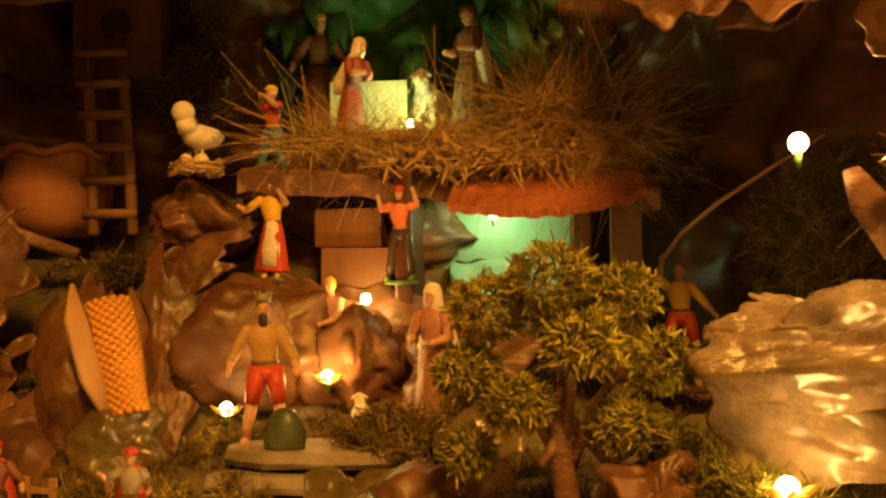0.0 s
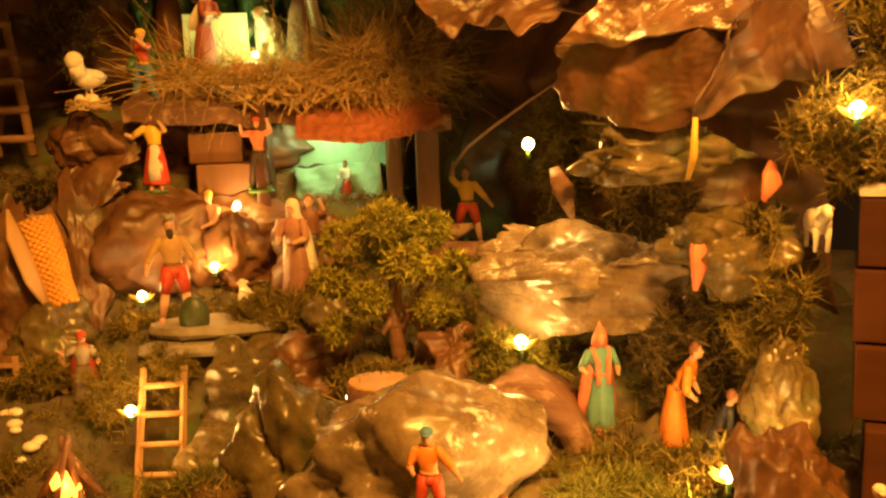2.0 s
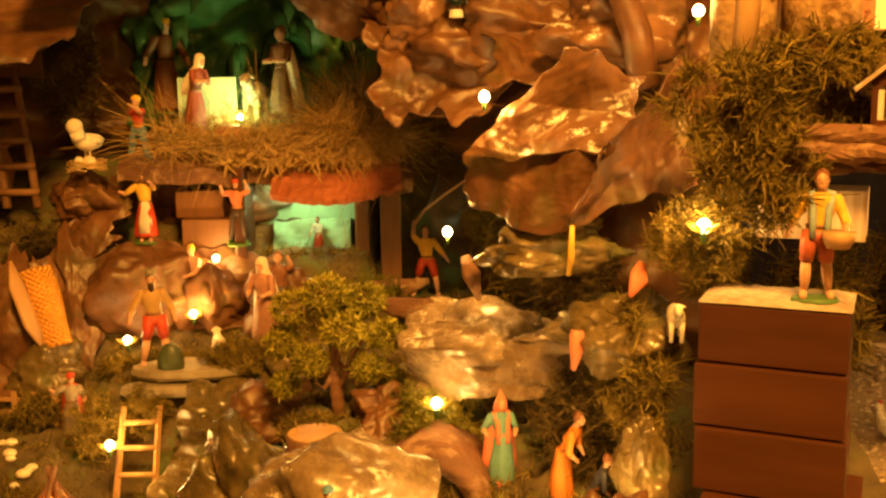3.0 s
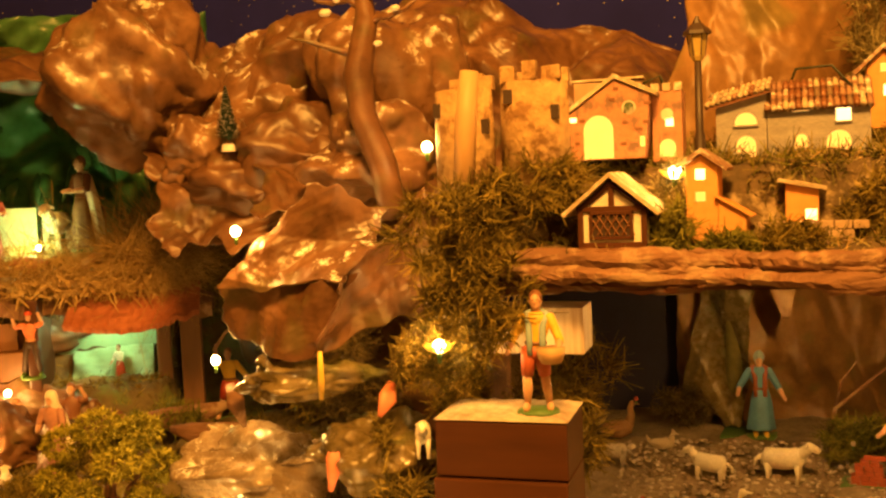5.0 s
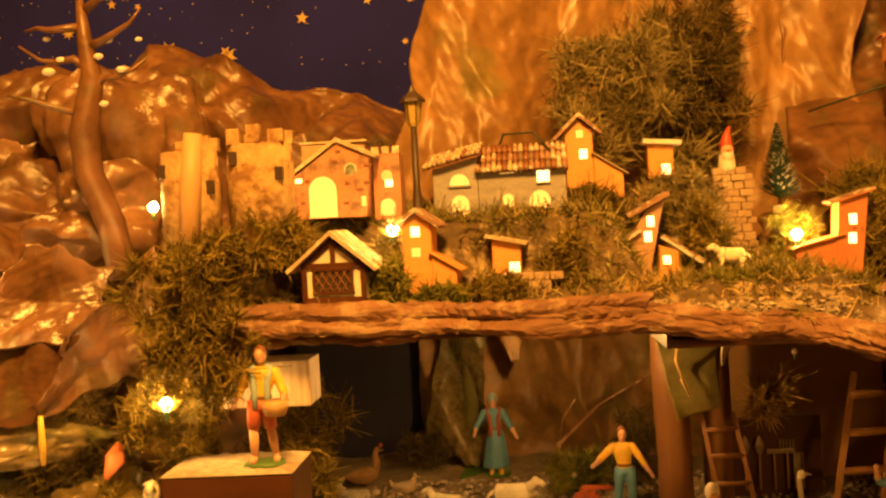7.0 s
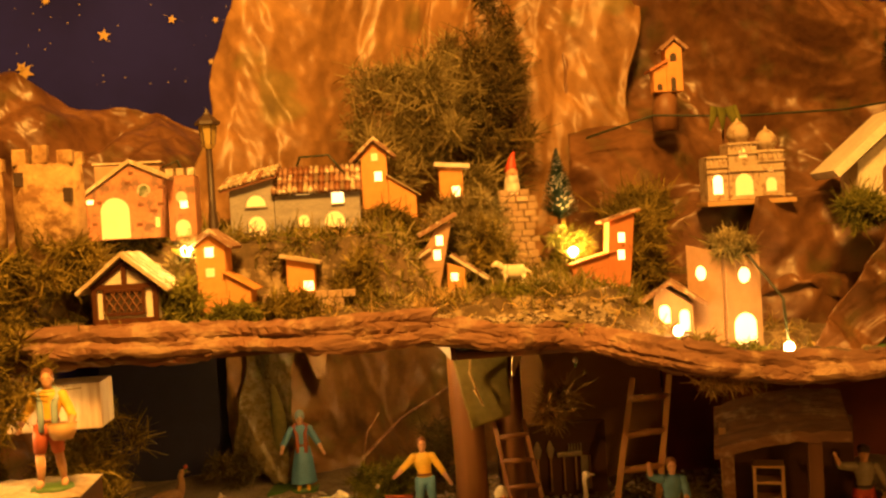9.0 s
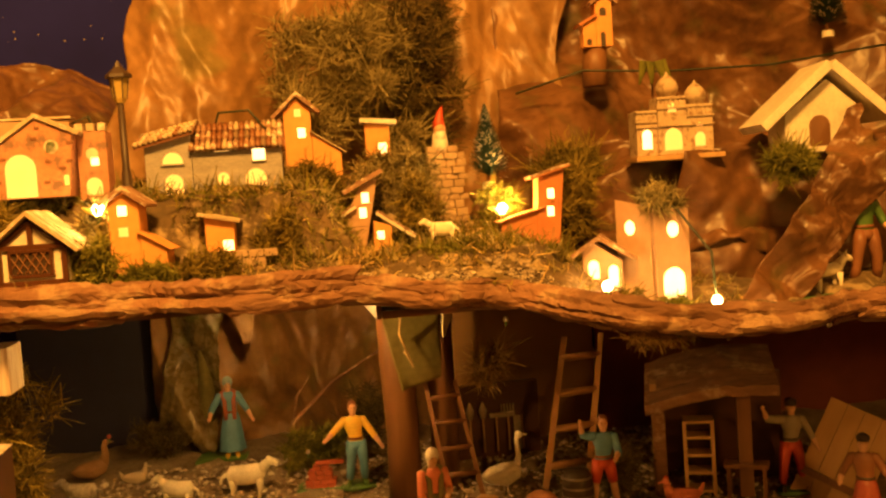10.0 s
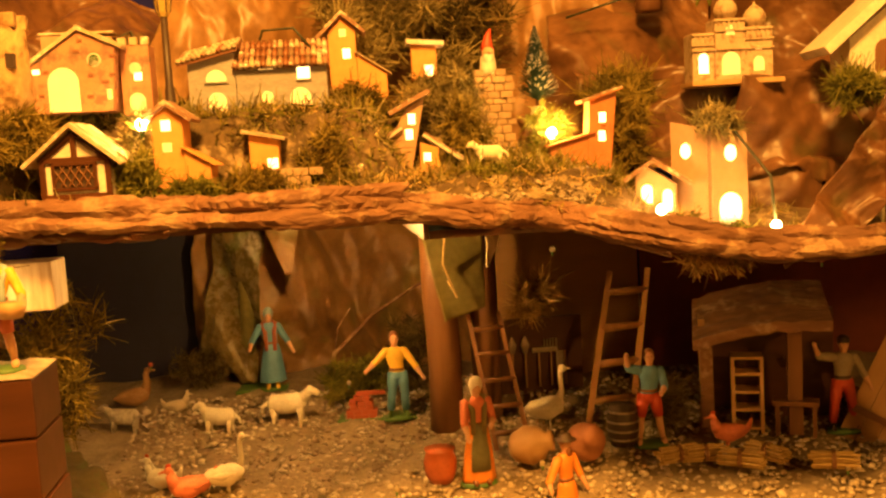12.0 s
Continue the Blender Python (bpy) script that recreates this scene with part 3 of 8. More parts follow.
        tube(bm, [head + Vector((0, -0.045, 0.040)), head + Vector((0, -0.095, 0.030))], [0.05, 0.034], 10, 5, flat=0.2)
    elif hat == "crown":
        tube(bm, [head + Vector((0, 0, 0.05)), head + Vector((0, 0, 0.105))], [0.055, 0.066], 10, 5)
        for k in range(6):
            a = math.tau * k / 6
            ball(bm, head + Vector((0.06 * math.cos(a), 0.06 * math.sin(a), 0.11)), 0.012, 5, 6, 5)
    elif hat == "veil":
        loft(bm, [((head.x, 0.10, 0.50), 0.135, 0.05), ((head.x, 0.085, 0.62), 0.13, 0.06), ((head.x, head.y * 0.6 + 0.055, 0.76), 0.118, 0.062), ((head.x, head.y + 0.026, head.z - 0.05), 0.080, 0.062), ((head.x, head.y + 0.012, head.z + 0.03), 0.073, 0.070), ((head.x, head.y + 0.012, head.z + 0.075), 0.052, 0.052), ((head.x, head.y + 0.012, head.z + 0.09), 0.02, 0.02)], 5, 20, 6, 0.05)
    elif hat == "scarf":
        ball(bm, head + Vector((0, 0.012, 0.022)), 0.074, 5, 16, 10, (0.96, 0.95, 1.08))
        tube(bm, [head + Vector((0, 0.03, -0.03)), head + Vector((0, 0.06, -0.11))], [0.055, 0.03], 10, 5, flat=0.5)
    elif hat == "hood":
        loft(bm, [((head.x, head.y + 0.03, head.z - 0.07), 0.088, 0.075), ((head.x, head.y + 0.02, head.z + 0.0), 0.080, 0.072), ((head.x, head.y + 0.01, head.z + 0.06), 0.058, 0.058), ((head.x, head.y + 0.02, head.z + 0.12), 0.018, 0.02), ((head.x, head.y + 0.03, head.z + 0.15), 0.006, 0.006)], 5)
    if cloak:
        loft(bm, [((0, 0.12, 0.03), 0.23, 0.10), ((0, 0.105, 0.3), 0.205, 0.10), ((0, 0.07 - s * 0.4, 0.58), 0.17, 0.085), ((neck[0], neck[1] + 0.035, 0.77), 0.138, 0.062), ((neck[0], neck[1] + 0.02, 0.825), 0.06, 0.05)], 5, 26, 7, 0.08, rng.uniform(0, 6))
    if apron:
        loft(bm, [((0, -0.105, 0.13), 0.105, 0.045), ((0, -0.095, 0.30), 0.098, 0.045), ((sway, -0.058, 0.48), 0.072, 0.036), ((waist[0], waist[1] - 0.045, 0.57), 0.058, 0.026)], extra(apron), 18, 5, 0.05)
    if shawl:
        m = extra(shawl)
        for k in (1, -1):
            tube(bm, [(neck[0] + 0.01 * k, neck[1] + 0.05, 0.82), (neck[0] + 0.085 * k, neck[1] - 0.012, 0.80), (0.062 * k, chest[1] - 0.078, 0.70), (0.058 * k, waist[1] - 0.085, 0.58), (0.06 * k, -0.09, 0.47)], [0.03, 0.036, 0.03, 0.03, 0.026], 9, m, flat=0.55)
    if base:
        loft(bm, [((0, 0, -0.03), 0.20, 0.155), ((0, 0, 0.004), 0.19, 0.15), ((0, 0, 0.014), 0.15, 0.12)], extra(GREEN), 18, 3, 0.06, rng.uniform(0, 6))
    for v in bm.verts:
        v.co += 0.004 * noise.noise_vector(v.co * 16 + Vector(place) * 20)
    bmesh.ops.scale(bm, vec=(h * 0.90, h * 0.92, h), verts=bm.verts)
    ob = part("figurine", bm, mats, smooth=True)
    ob.matrix_world = Matrix.Translation(place) @ Matrix.Rotation(radians(turn), 4, "Z")
    return tagged(ob, label, "figurine", group)


def beast(place, length, turn, label, mat, kind="sheep", category="animal figurine", group="animal figurines"):
    bm = bmesh.new()
    if kind in ("sheep", "cat", "cow"):
        slim = {"sheep": 0.2, "cat": 0.13, "cow": 0.2}[kind]
        tube(bm, [(-0.38, 0, 0.45), (-0.3, 0, 0.47), (0, 0, 0.46), (0.28, 0, 0.5), (0.38, 0, 0.52)], [0.06, slim, slim * 1.06, slim, 0.09], 12, flat=0.8)
        tube(bm, [(0.3, 0, 0.55), (0.44, 0, 0.68), (0.50, 0, 0.72)], [0.12, 0.09, 0.08], 10)
        tube(bm, [(0.45, 0, 0.75), (0.60, 0, 0.68), (0.66, 0, 0.64)], [0.09, 0.07, 0.045], 10)
        for k in (1, -1):
            tube(bm, [(0.45, 0.06 * k, 0.77), (0.42, 0.14 * k, 0.74 if kind != "cat" else 0.88)], [0.035, 0.015], 6)
            for x in (-0.28, 0.26):
                tube(bm, [(x, 0.09 * k, 0.4), (x + 0.02, 0.1 * k, 0.2), (x, 0.1 * k, 0.0)], [0.075, 0.045, 0.04], 8)
        tube(bm, [(-0.38, 0, 0.5), (-0.5, 0, 0.42 if kind != "cat" else 0.65), (-0.52, 0, 0.3 if kind != "cat" else 0.85)], [0.05, 0.035, 0.02], 7)
    elif kind in ("goose", "hen", "chick", "dog"):
        up = {"goose": 1.15, "hen": 0.8, "chick": 0.78, "dog": 1.0}[kind]
        tube(bm, [(-0.55, 0, 0.42), (-0.35, 0, 0.40), (0, 0, 0.36), (0.25, 0, 0.42), (0.34, 0, 0.5)], [0.03, 0.17, 0.25, 0.2, 0.1], 12)
        tube(bm, [(0.26, 0, 0.45), (0.36, 0, 0.7), (0.33, 0, up - 0.1), (0.38, 0, up)], [0.20 if kind == "chick" else 0.16 if kind != "goose" else 0.11, 0.18 if kind == "chick" else 0.1 if kind != "goose" else 0.06, 0.17 if kind == "chick" else 0.08 if kind != "goose" else 0.05, 0.07], 9)
        ball(bm, (0.39, 0, up), 0.085 if kind != "chick" else 0.21, 0, 12, 9)
        tube(bm, [(0.45, 0, up), (0.6, 0, up - 0.03)], [0.04, 0.012], 6)
        for k in (1, -1):
            tube(bm, [(0.02, 0.07 * k, 0.2), (0.02, 0.08 * k, 0.0)], [0.03, 0.025], 6)
            tube(bm, [(0.15, 0.19 * k, 0.42), (-0.15, 0.22 * k, 0.42), (-0.42, 0.12 * k, 0.42)], [0.05, 0.09, 0.02], 8, flat=0.6)
        if kind == "hen":
            tube(bm, [(-0.5, 0, 0.45), (-0.62, 0, 0.7)], [0.09, 0.03], 8, flat=0.5)
            ball(bm, (0.38, 0, up + 0.1), 0.05, 1 if isinstance(mat, list) else 0, 8, 6, (1.3, 0.4, 1))
    bmesh.ops.scale(bm, vec=(length,) * 3, verts=bm.verts)
    ob = part(kind, bm, mat, smooth=True)
    ob.matrix_world = Matrix.Translation(place) @ Matrix.Rotation(radians(turn), 4, "Z")
    return tagged(ob, label, category, group)


def ladder(foot, top, width, rungs, mat, label, thick=0.005, across=(1, 0, 0), rustic=False):
    foot, top, ax = Vector(foot), Vector(top), Vector(across).normalized()
    lad = empty("ladder", Matrix.Translation(foot), label, "ladder")
    d = top - foot
    rng = random.Random(rungs)
    for k in (-1, 1):
        bm = bmesh.new()
        a, b = ax * (k * width / 2), d + ax * (k * width / 2 * 0.92)
        tube(bm, [a, a.lerp(b, 0.5) + Vector((rng.uniform(-1, 1), 0, 0)) * (0.003 if rustic else 0.0003), b], [thick * 0.62, thick * 0.58, thick * 0.55], 8 if rustic else 4)
        part("rail", bm, mat, lad, smooth=rustic)
    for i in range(rungs):
        q = (i + 0.6) / (rungs + 0.2)
        bm = bmesh.new()
        over = 1.35 if rustic else 1.0
        c = d * q + Vector((0, -thick * 0.5 if rustic else 0, 0))
        tube(bm, [c - ax * width / 2 * over + Vector((0, 0, rng.uniform(-1, 1) * 0.001)), c + ax * width / 2 * over], [thick * 0.55, thick * 0.5], 8)
        part("rung", bm, mat, lad, smooth=True)
    return lad


def outline_panel(bm, x, z, w, h, y0, y1, arch=False, round_=False, mat=0):
    """A window-shaped slab in the wall's plane."""
    if round_:
        pts = [(x + w / 2 * math.cos(a), z + h / 2 + h / 2 * math.sin(a)) for a in (2 * math.pi * k / 16 for k in range(16))]
    elif arch:
        r = w / 2
        pts = [(x - r, z), (x + r, z)] + [(x + r * math.cos(a), z + h - r + r * math.sin(a)) for a in (math.pi * k / 10 for k in range(11))]
    else:
        pts = [(x - w / 2, z), (x + w / 2, z), (x + w / 2, z + h), (x - w / 2, z + h)]
    a = [bm.verts.new((p, y0, q)) for p, q in pts]
    b = [bm.verts.new((p, y1, q)) for p, q in pts]
    fs = [bm.faces.new(a), bm.faces.new(b[::-1])]
    for i in range(len(a)):
        j = (i + 1) % len(a)
        fs.append(bm.faces.new((a[i], b[i], b[j], a[j])))
    for f in fs:
        f.material_index = mat


def prism(bm, profile, y0, y1):
    a = [bm.verts.new((x, y0, z)) for x, z in profile]
    b = [bm.verts.new((x, y1, z)) for x, z in profile]
    bm.faces.new(a), bm.faces.new(b[::-1])
    for i in range(len(a)):
        j = (i + 1) % len(a)
        bm.faces.new((a[i], b[i], b[j], a[j]))


def roof_slab(parent, p, q, y0, y1, thick, mat, tiles=0, tile_mat=None, over=0.003):
    """A sloping roof board from p to q (x, z), with raised rows of tiles running down it."""
    d = Vector((q[0] - p[0], 0, q[1] - p[1]))
    n = Vector((-d.z, 0, d.x)).normalized()
    if n.z < 0:
        n = -n
    d2 = d.normalized() * over
    a, b = Vector((p[0], 0, p[1])) - d2, Vector((q[0], 0, q[1])) + d2
    bm = bmesh.new()
    prism(bm, [(v.x, v.z) for v in (a + n * 0.0004, b + n * 0.0004, b + n * thick, a + n * thick)], y0 - over, y1 + over)
    bmesh.ops.recalc_face_normals(bm, faces=bm.faces)
    roof = part("roof", bm, mat, parent)
    rng = random.Random(int(p[0] * 9999) + tiles)
    for i in range(tiles):
        w = (y1 - y0 + 2 * over) / tiles
        y = y0 - over + i * w
        steps = 3
        for k in range(steps):
            u, v = a.lerp(b, k / steps), a.lerp(b, (k + 1.12) / steps if k < steps - 1 else 1)
            bm = bmesh.new()
            lift = thick + rng.uniform(0.0002, 0.0010)
            prism(bm, [(c.x, c.z) for c in (u + n * (lift - 0.0004), v + n * (lift - 0.0004), v + n * (lift + 0.0010), u + n * (lift + 0.0016))], y + w * 0.06, y + w * 0.92)
            bmesh.ops.recalc_face_normals(bm, faces=bm.faces)
            part("tile", bm, tile_mat or mat, roof)
    return roof


def block(house, profile, depth, wall, windows, offset=(0, 0, 0), trim=None):
    """One wall block of a model house with its lit windows; windows: x, z, w, h, kind, material."""
    o = Vector(offset)
    bm = bmesh.new()
    prism(bm, profile, 0, depth)
    bmesh.ops.recalc_face_normals(bm, faces=bm.faces)
    bmesh.ops.bevel(bm, geom=bm.edges[:], offset=0.0005, segments=1, affect="EDGES")
    w = part("wall", bm, wall, house)
    w.location = o
    for x, z, ww, hh, kind, mat in windows:
        bm = bmesh.new()
        outline_panel(bm, x, z, ww, hh, -0.0003, 0.002, kind == "arch", kind == "round")
        win = part("window", bm, mat, w)
        if trim:
            bm = bmesh.new()
            outline_panel(bm, x, z - 0.0016, ww * 1.2, 0.0016, -0.0022, 0.0004)
            part("sill", bm, trim, win)
    return w


def house(u, n, z, turn, label):
    return empty("model_house", V @ pose(u, n, z, 0, 0, turn), label, "model house", "model houses of the village")


PINK = surface("pink_cork_wall", (0.40, 0.17, 0.09), (0.58, 0.30, 0.18), 90, 0.8, 0.6, 0.0012, stain=(0.22, 0.13, 0.09))
GREY_STONE = surface("grey_stone_print", (0.22, 0.21, 0.21), (0.43, 0.41, 0.42), 260, 0.8, 0.7, 0.0010, stretch=(0.5, 0.5, 1.6))
ORANGE_WALL = surface("orange_painted_card", (0.62, 0.27, 0.07), (0.80, 0.40, 0.13), 60, 0.7, 0.2, 0.0005)
RED_WALL = surface("brick_red_card", (0.42, 0.14, 0.05), (0.60, 0.24, 0.09), 60, 0.7, 0.2, 0.0005)
BROWN_WALL = surface("tan_card", (0.36, 0.22, 0.13), (0.52, 0.34, 0.22), 60, 0.75, 0.3, 0.0006)
CORK = surface("cork_bark", (0.34, 0.20, 0.08), (0.66, 0.46, 0.22), 70, 0.85, 0.9, 0.003, stain=(0.24, 0.13, 0.05))
ROOF_TILE = surface("snowy_roof_tile", (0.20, 0.10, 0.06), (0.38, 0.22, 0.14), 120, 0.7, 0.5, 0.001, stain=(0.72, 0.66, 0.55))
ROOF_PALE = surface("pale_roof_board", (0.40, 0.30, 0.20), (0.62, 0.50, 0.34), 90, 0.75, 0.5, 0.001, stain=(0.75, 0.70, 0.60))


def village():
    # castle: two round cork towers
    for u, n, z, r, h, lab in ((-0.052, 0.005, 1.335, 0.026, 0.078, "round cork castle tower with a pale bark strip"), (0.004, 0.035, 1.345, 0.031, 0.074, "round cork castle tower with yellow battlements")):
        t = empty("castle_tower", V @ pose(u, n, z), lab, "model tower", "castle towers")
        bm = bmesh.new()
        tube(bm, [(0, 0, -0.02), (0, 0, h * 0.5), (0, 0, h)], [r, r * 0.98, r * 0.95], 20)
        part("wall", bm, CORK, t, smooth=True)
        for k in range(7) if u > -0.03 else (0, 1, 2):
            a = math.tau * k / 7 + 0.3
            part("battlement", box(bmesh.new(), r * 0.8 * math.cos(a) - 0.006, r * 0.8 * math.cos(a) + 0.006, r * 0.8 * math.sin(a) - 0.005, r * 0.8 * math.sin(a) + 0.005, h, h + 0.012 + 0.004 * (k % 2), 0.001), CORK, t)
        if u < -0.03:
            bm = bmesh.new()
            tube(bm, [(0.004, -r - 0.001, -0.02), (0.008, -r + 0.002, 0.05), (0.012, -r + 0.004, 0.092)], [0.009, 0.0095, 0.008], 12)
            part("bark_strip", bm, PALE_WOOD, t, "pale yellow bark strip", True)
        for x, zz in ((0.021, 0.04), (-0.018, 0.055)):
            part("window", box(bmesh.new(), x - 0.004, x + 0.004, -math.sqrt(r * r - x * x) - 0.001, -0.01, zz, zz + 0.012), DARK, t)
    # pink chapel
    h = house(0.026, 0.055, 1.349, 0, "pink cork chapel with a glowing arched door")
    block(h, [(0.002, 0), (0.070, 0), (0.075, 0.055), (0.045, 0.069), (0.002, 0.040)], 0.05, PINK, [(0.030, 0.001, 0.026, 0.038, "arch", LIT), (0.008, 0.034, 0.006, 0.004, "", LIT_HOT), (0.057, 0.0385, 0.012, 0.012, "round", WHITE), (0.057, 0.0395, 0.009, 0.010, "arch", GREEN), (0.068, 0.010, 0.004, 0.009, "", LIT)])
    roof_slab(h, (-0.001, 0.0385), (0.045, 0.0700), 0, 0.05, 0.002, ROOF_PALE, 5)
    roof_slab(h, (0.045, 0.0700), (0.078, 0.0545), 0, 0.05, 0.002, ROOF_PALE, 5)
    block(h, [(0.0, 0), (0.063, 0), (0.063, 0.071), (0.0, 0.074)], 0.02, BROWN_WALL, [], offset=(0, 0.056, 0))
    part("coping", box(bmesh.new(), -0.002, 0.065, 0.055, 0.078, 0.0745, 0.0765, 0.0006), ROOF_PALE, h)
    for k, (x, z) in enumerate(((0.044, 0.060), (0.049, 0.012), (0.064, 0.060), (0.051, 0.030), (0.069, 0.030), (0.062, 0.024), (0.014, 0.034), (0.040, 0.051), (0.070, 0.046), (0.009, 0.014))):
        part("stone", box(bmesh.new(), x, x + 0.0045 + 0.001 * (k % 3), -0.0008, 0.001, z, z + 0.0028, 0.0004), BROWN, h)
    h = house(0.101, 0.075, 1.345, -4, "narrow pink model tower with lit windows and battlements")
    block(h, [(0, 0), (0.026, 0), (0.026, 0.062), (0, 0.062)], 0.024, PINK, [(0.013, 0.004, 0.014, 0.016, "arch", LIT), (0.013, 0.036, 0.011, 0.011, "round", WHITE), (0.015, 0.031, 0.007, 0.007, "", LIT_HOT)])
    for x in (0.003, 0.013, 0.023):
        part("battlement", box(bmesh.new(), x - 0.0034, x + 0.0034, -0.001, 0.006, 0.062, 0.069, 0.0006), ROOF_PALE, h)
    # lamp post
    p = empty("street_lamp", V @ pose(0.141, 0.085, 1.337), "dark green model street lamp on a tall post", "street lamp")
    bm = bmesh.new()
    tube(bm, [(0, 0, 0), (0, 0, 0.008), (0, 0, 0.012), (0, 0, 0.03), (0, 0, 0.034), (0, 0, 0.095)], [0.008, 0.007, 0.005, 0.0045, 0.0035, 0.003], 10)
    part("post", bm, DARK, p, smooth=True)
    bm = bmesh.new()
    tube(bm, [(0, 0, 0.095), (0, 0, 0.099), (0, 0, 0.118)], [0.004, 0.006, 0.0085], 6)
    lantern = part("lantern", bm, plain("lantern_glass", (0.45, 0.33, 0.10), 0.2), p)
    for k in range(6):
        a = math.tau * k / 6
        bm = bmesh.new()
        tube(bm, [(0.0062 * math.cos(a), 0.0062 * math.sin(a), 0.099), (0.0088 * math.cos(a), 0.0088 * math.sin(a), 0.119)], [0.0007, 0.0007], 5)
        part("glazing_bar", bm, DARK, lantern)
    bm = bmesh.new()
    tube(bm, [(0, 0, 0.118), (0, 0, 0.121), (0, 0, 0.128), (0, 0, 0.134)], [0.0125, 0.012, 0.004, 0.001], 6)
    part("cap", bm, DARK, p)
    # grey stone house of two blocks
    h = house(0.154, 0.118, 1.338, -2, "grey stone-printed model house with striped tile roof")
    block(h, [(0, 0), (0.044, 0), (0.044, 0.070), (0, 0.056)], 0.05, GREY_STONE, [(0.026, 0.003, 0.017, 0.024, "arch", LIT), (0.026, 0.037, 0.019, 0.011, "arch", LIT)], trim=GREY_STONE)
    # left roof: pitched towards the front, higher at its inner end
    bm = bmesh.new()
    quad = [Vector(c) for c in ((-0.009, -0.007, 0.054), (0.048, -0.007, 0.0675), (0.050, 0.034, 0.080), (-0.006, 0.034, 0.068))]
    top = [bm.verts.new(c) for c in quad]
    low = [bm.verts.new(c - Vector((0, 0, 0.003))) for c in quad]
    bm.faces.new(top), bm.faces.new(low[::-1])
    for a in range(4):
        bm.faces.new((top[a], low[a], low[(a + 1) % 4], top[(a + 1) % 4]))
    bmesh.ops.recalc_face_normals(bm, faces=bm.faces)
    roof = part("roof", bm, BROWN, h)
    rng = random.Random(18)
    for i in range(12):
        f0, b0 = quad[0].lerp(quad[1], (i + 0.4) / 12), quad[3].lerp(quad[2], (i + 0.4) / 12)
        for a, b in ((-0.04, 0.36), (0.33, 0.7), (0.67, 1.0)):
            bm = bmesh.new()
            tube(bm, [f0.lerp(b0, a) + Vector((0, 0, 0.0018)), f0.lerp(b0, b) + Vector((0, 0, 0.0006))], [0.0025, 0.0021], 7)
            part("tile", bm, rng.choice((ROOF_TILE, ROOF_PALE, ROOF_PALE, DUSTY_SNOW, BROWN)), roof, smooth=True)
    block(h, [(0.0445, 0), (0.130, 0), (0.130, 0.050), (0.0445, 0.050)], 0.05, GREY_STONE, [(0.104, 0.001, 0.020, 0.027, "arch", LIT), (0.073, 0.014, 0.011, 0.012, "arch", LIT), (0.108, 0.036, 0.012, 0.012, "", LIT_HOT), (0.073, 0.046, 0.014, 0.004, "", LIT)], trim=GREY_STONE)
    bm = bmesh.new()
    for f in ((0.043, 0.133),):
        vs = [bm.verts.new(c) for c in ((0.043, -0.005, 0.047), (0.133, -0.005, 0.047), (0.133, 0.03, 0.074), (0.043, 0.03, 0.074), (0.043, 0.056, 0.047), (0.133, 0.056, 0.047))]
        bm.faces.new(vs[:4]), bm.faces.new((vs[3], vs[2], vs[5], vs[4])), bm.faces.new((vs[0], vs[3], vs[4])), bm.faces.new((vs[1], vs[5], vs[2])), bm.faces.new((vs[0], vs[4], vs[5], vs[1]))
    roof = part("roof", bm, BROWN, h)
    rng = random.Random(8)
    stripe = plain("dark_roof_stripe", (0.20, 0.13, 0.08), 0.8)
    for i in range(17):
        x = 0.0445 + i * 0.0053
        for a, b in ((0.0, 0.36), (0.34, 0.7), (0.68, 1.0)):
            bm = bmesh.new()
            pa, pb = Vector((x, -0.007, 0.0472)).lerp(Vector((x, 0.03, 0.0755)), a), Vector((x, -0.007, 0.0472)).lerp(Vector((x, 0.03, 0.0755)), b)
            tube(bm, [pa + Vector((0, 0, 0.0016)), pb], [0.0027, 0.0023], 7)
            part("tile", bm, rng.choice((ROOF_TILE, ROOF_TILE, stripe, BROWN, ROOF_PALE)), roof, smooth=True)
    part("base_board", box(bmesh.new(), -0.006, 0.138, -0.016, 0.055, -0.005, -0.0005, 0.001), PALE_WOOD, h, "pale snow-dusted base board")
    # timber-framed house
    h = house(0.0465, -0.005, 1.2775, -5, "half-timbered cream birdhouse-like hut with brown beams")
    h.matrix_world = h.matrix_world @ Matrix.Diagonal((0.887, 0.9, 0.85, 1))
    block(h, [(0, 0), (0.062, 0), (0.062, 0.036), (0.031, 0.062), (0, 0.036)], 0.055, WHITE, [])
    beams = [(-0.001, 0.0, 0.004, 0.036), (0.058, 0.0, 0.063, 0.036), (0, -0.002, 0.062, 0.003), (0, 0.033, 0.062, 0.038), (0.0285, 0.038, 0.0335, 0.058)]
    for x0, z0, x1, z1 in beams:
        part("beam", box(bmesh.new(), x0, x1, -0.003, 0.0005, z0, z1, 0.0004), PLANK, h)
    for sgn in (1, -1):
        bm = bmesh.new()
        tube(bm, [(0.031, -0.0015, 0.06), (0.031 + sgn * 0.032, -0.0015, 0.034)], [0.003, 0.003], 4)
        part("beam", bm, PLANK, h)
    win = part("window", box(bmesh.new(), 0.011, 0.050, -0.002, 0.0004, 0.008, 0.031, 0.0004), DARK, h)
    for x0, z0, x1, z1 in ((0.010, 0.006, 0.051, 0.009), (0.010, 0.030, 0.051, 0.033), (0.010, 0.006, 0.013, 0.033), (0.048, 0.006, 0.051, 0.033)):
        part("frame", box(bmesh.new(), x0, x1, -0.0045, -0.001, z0, z1, 0.0004), PLANK, win)
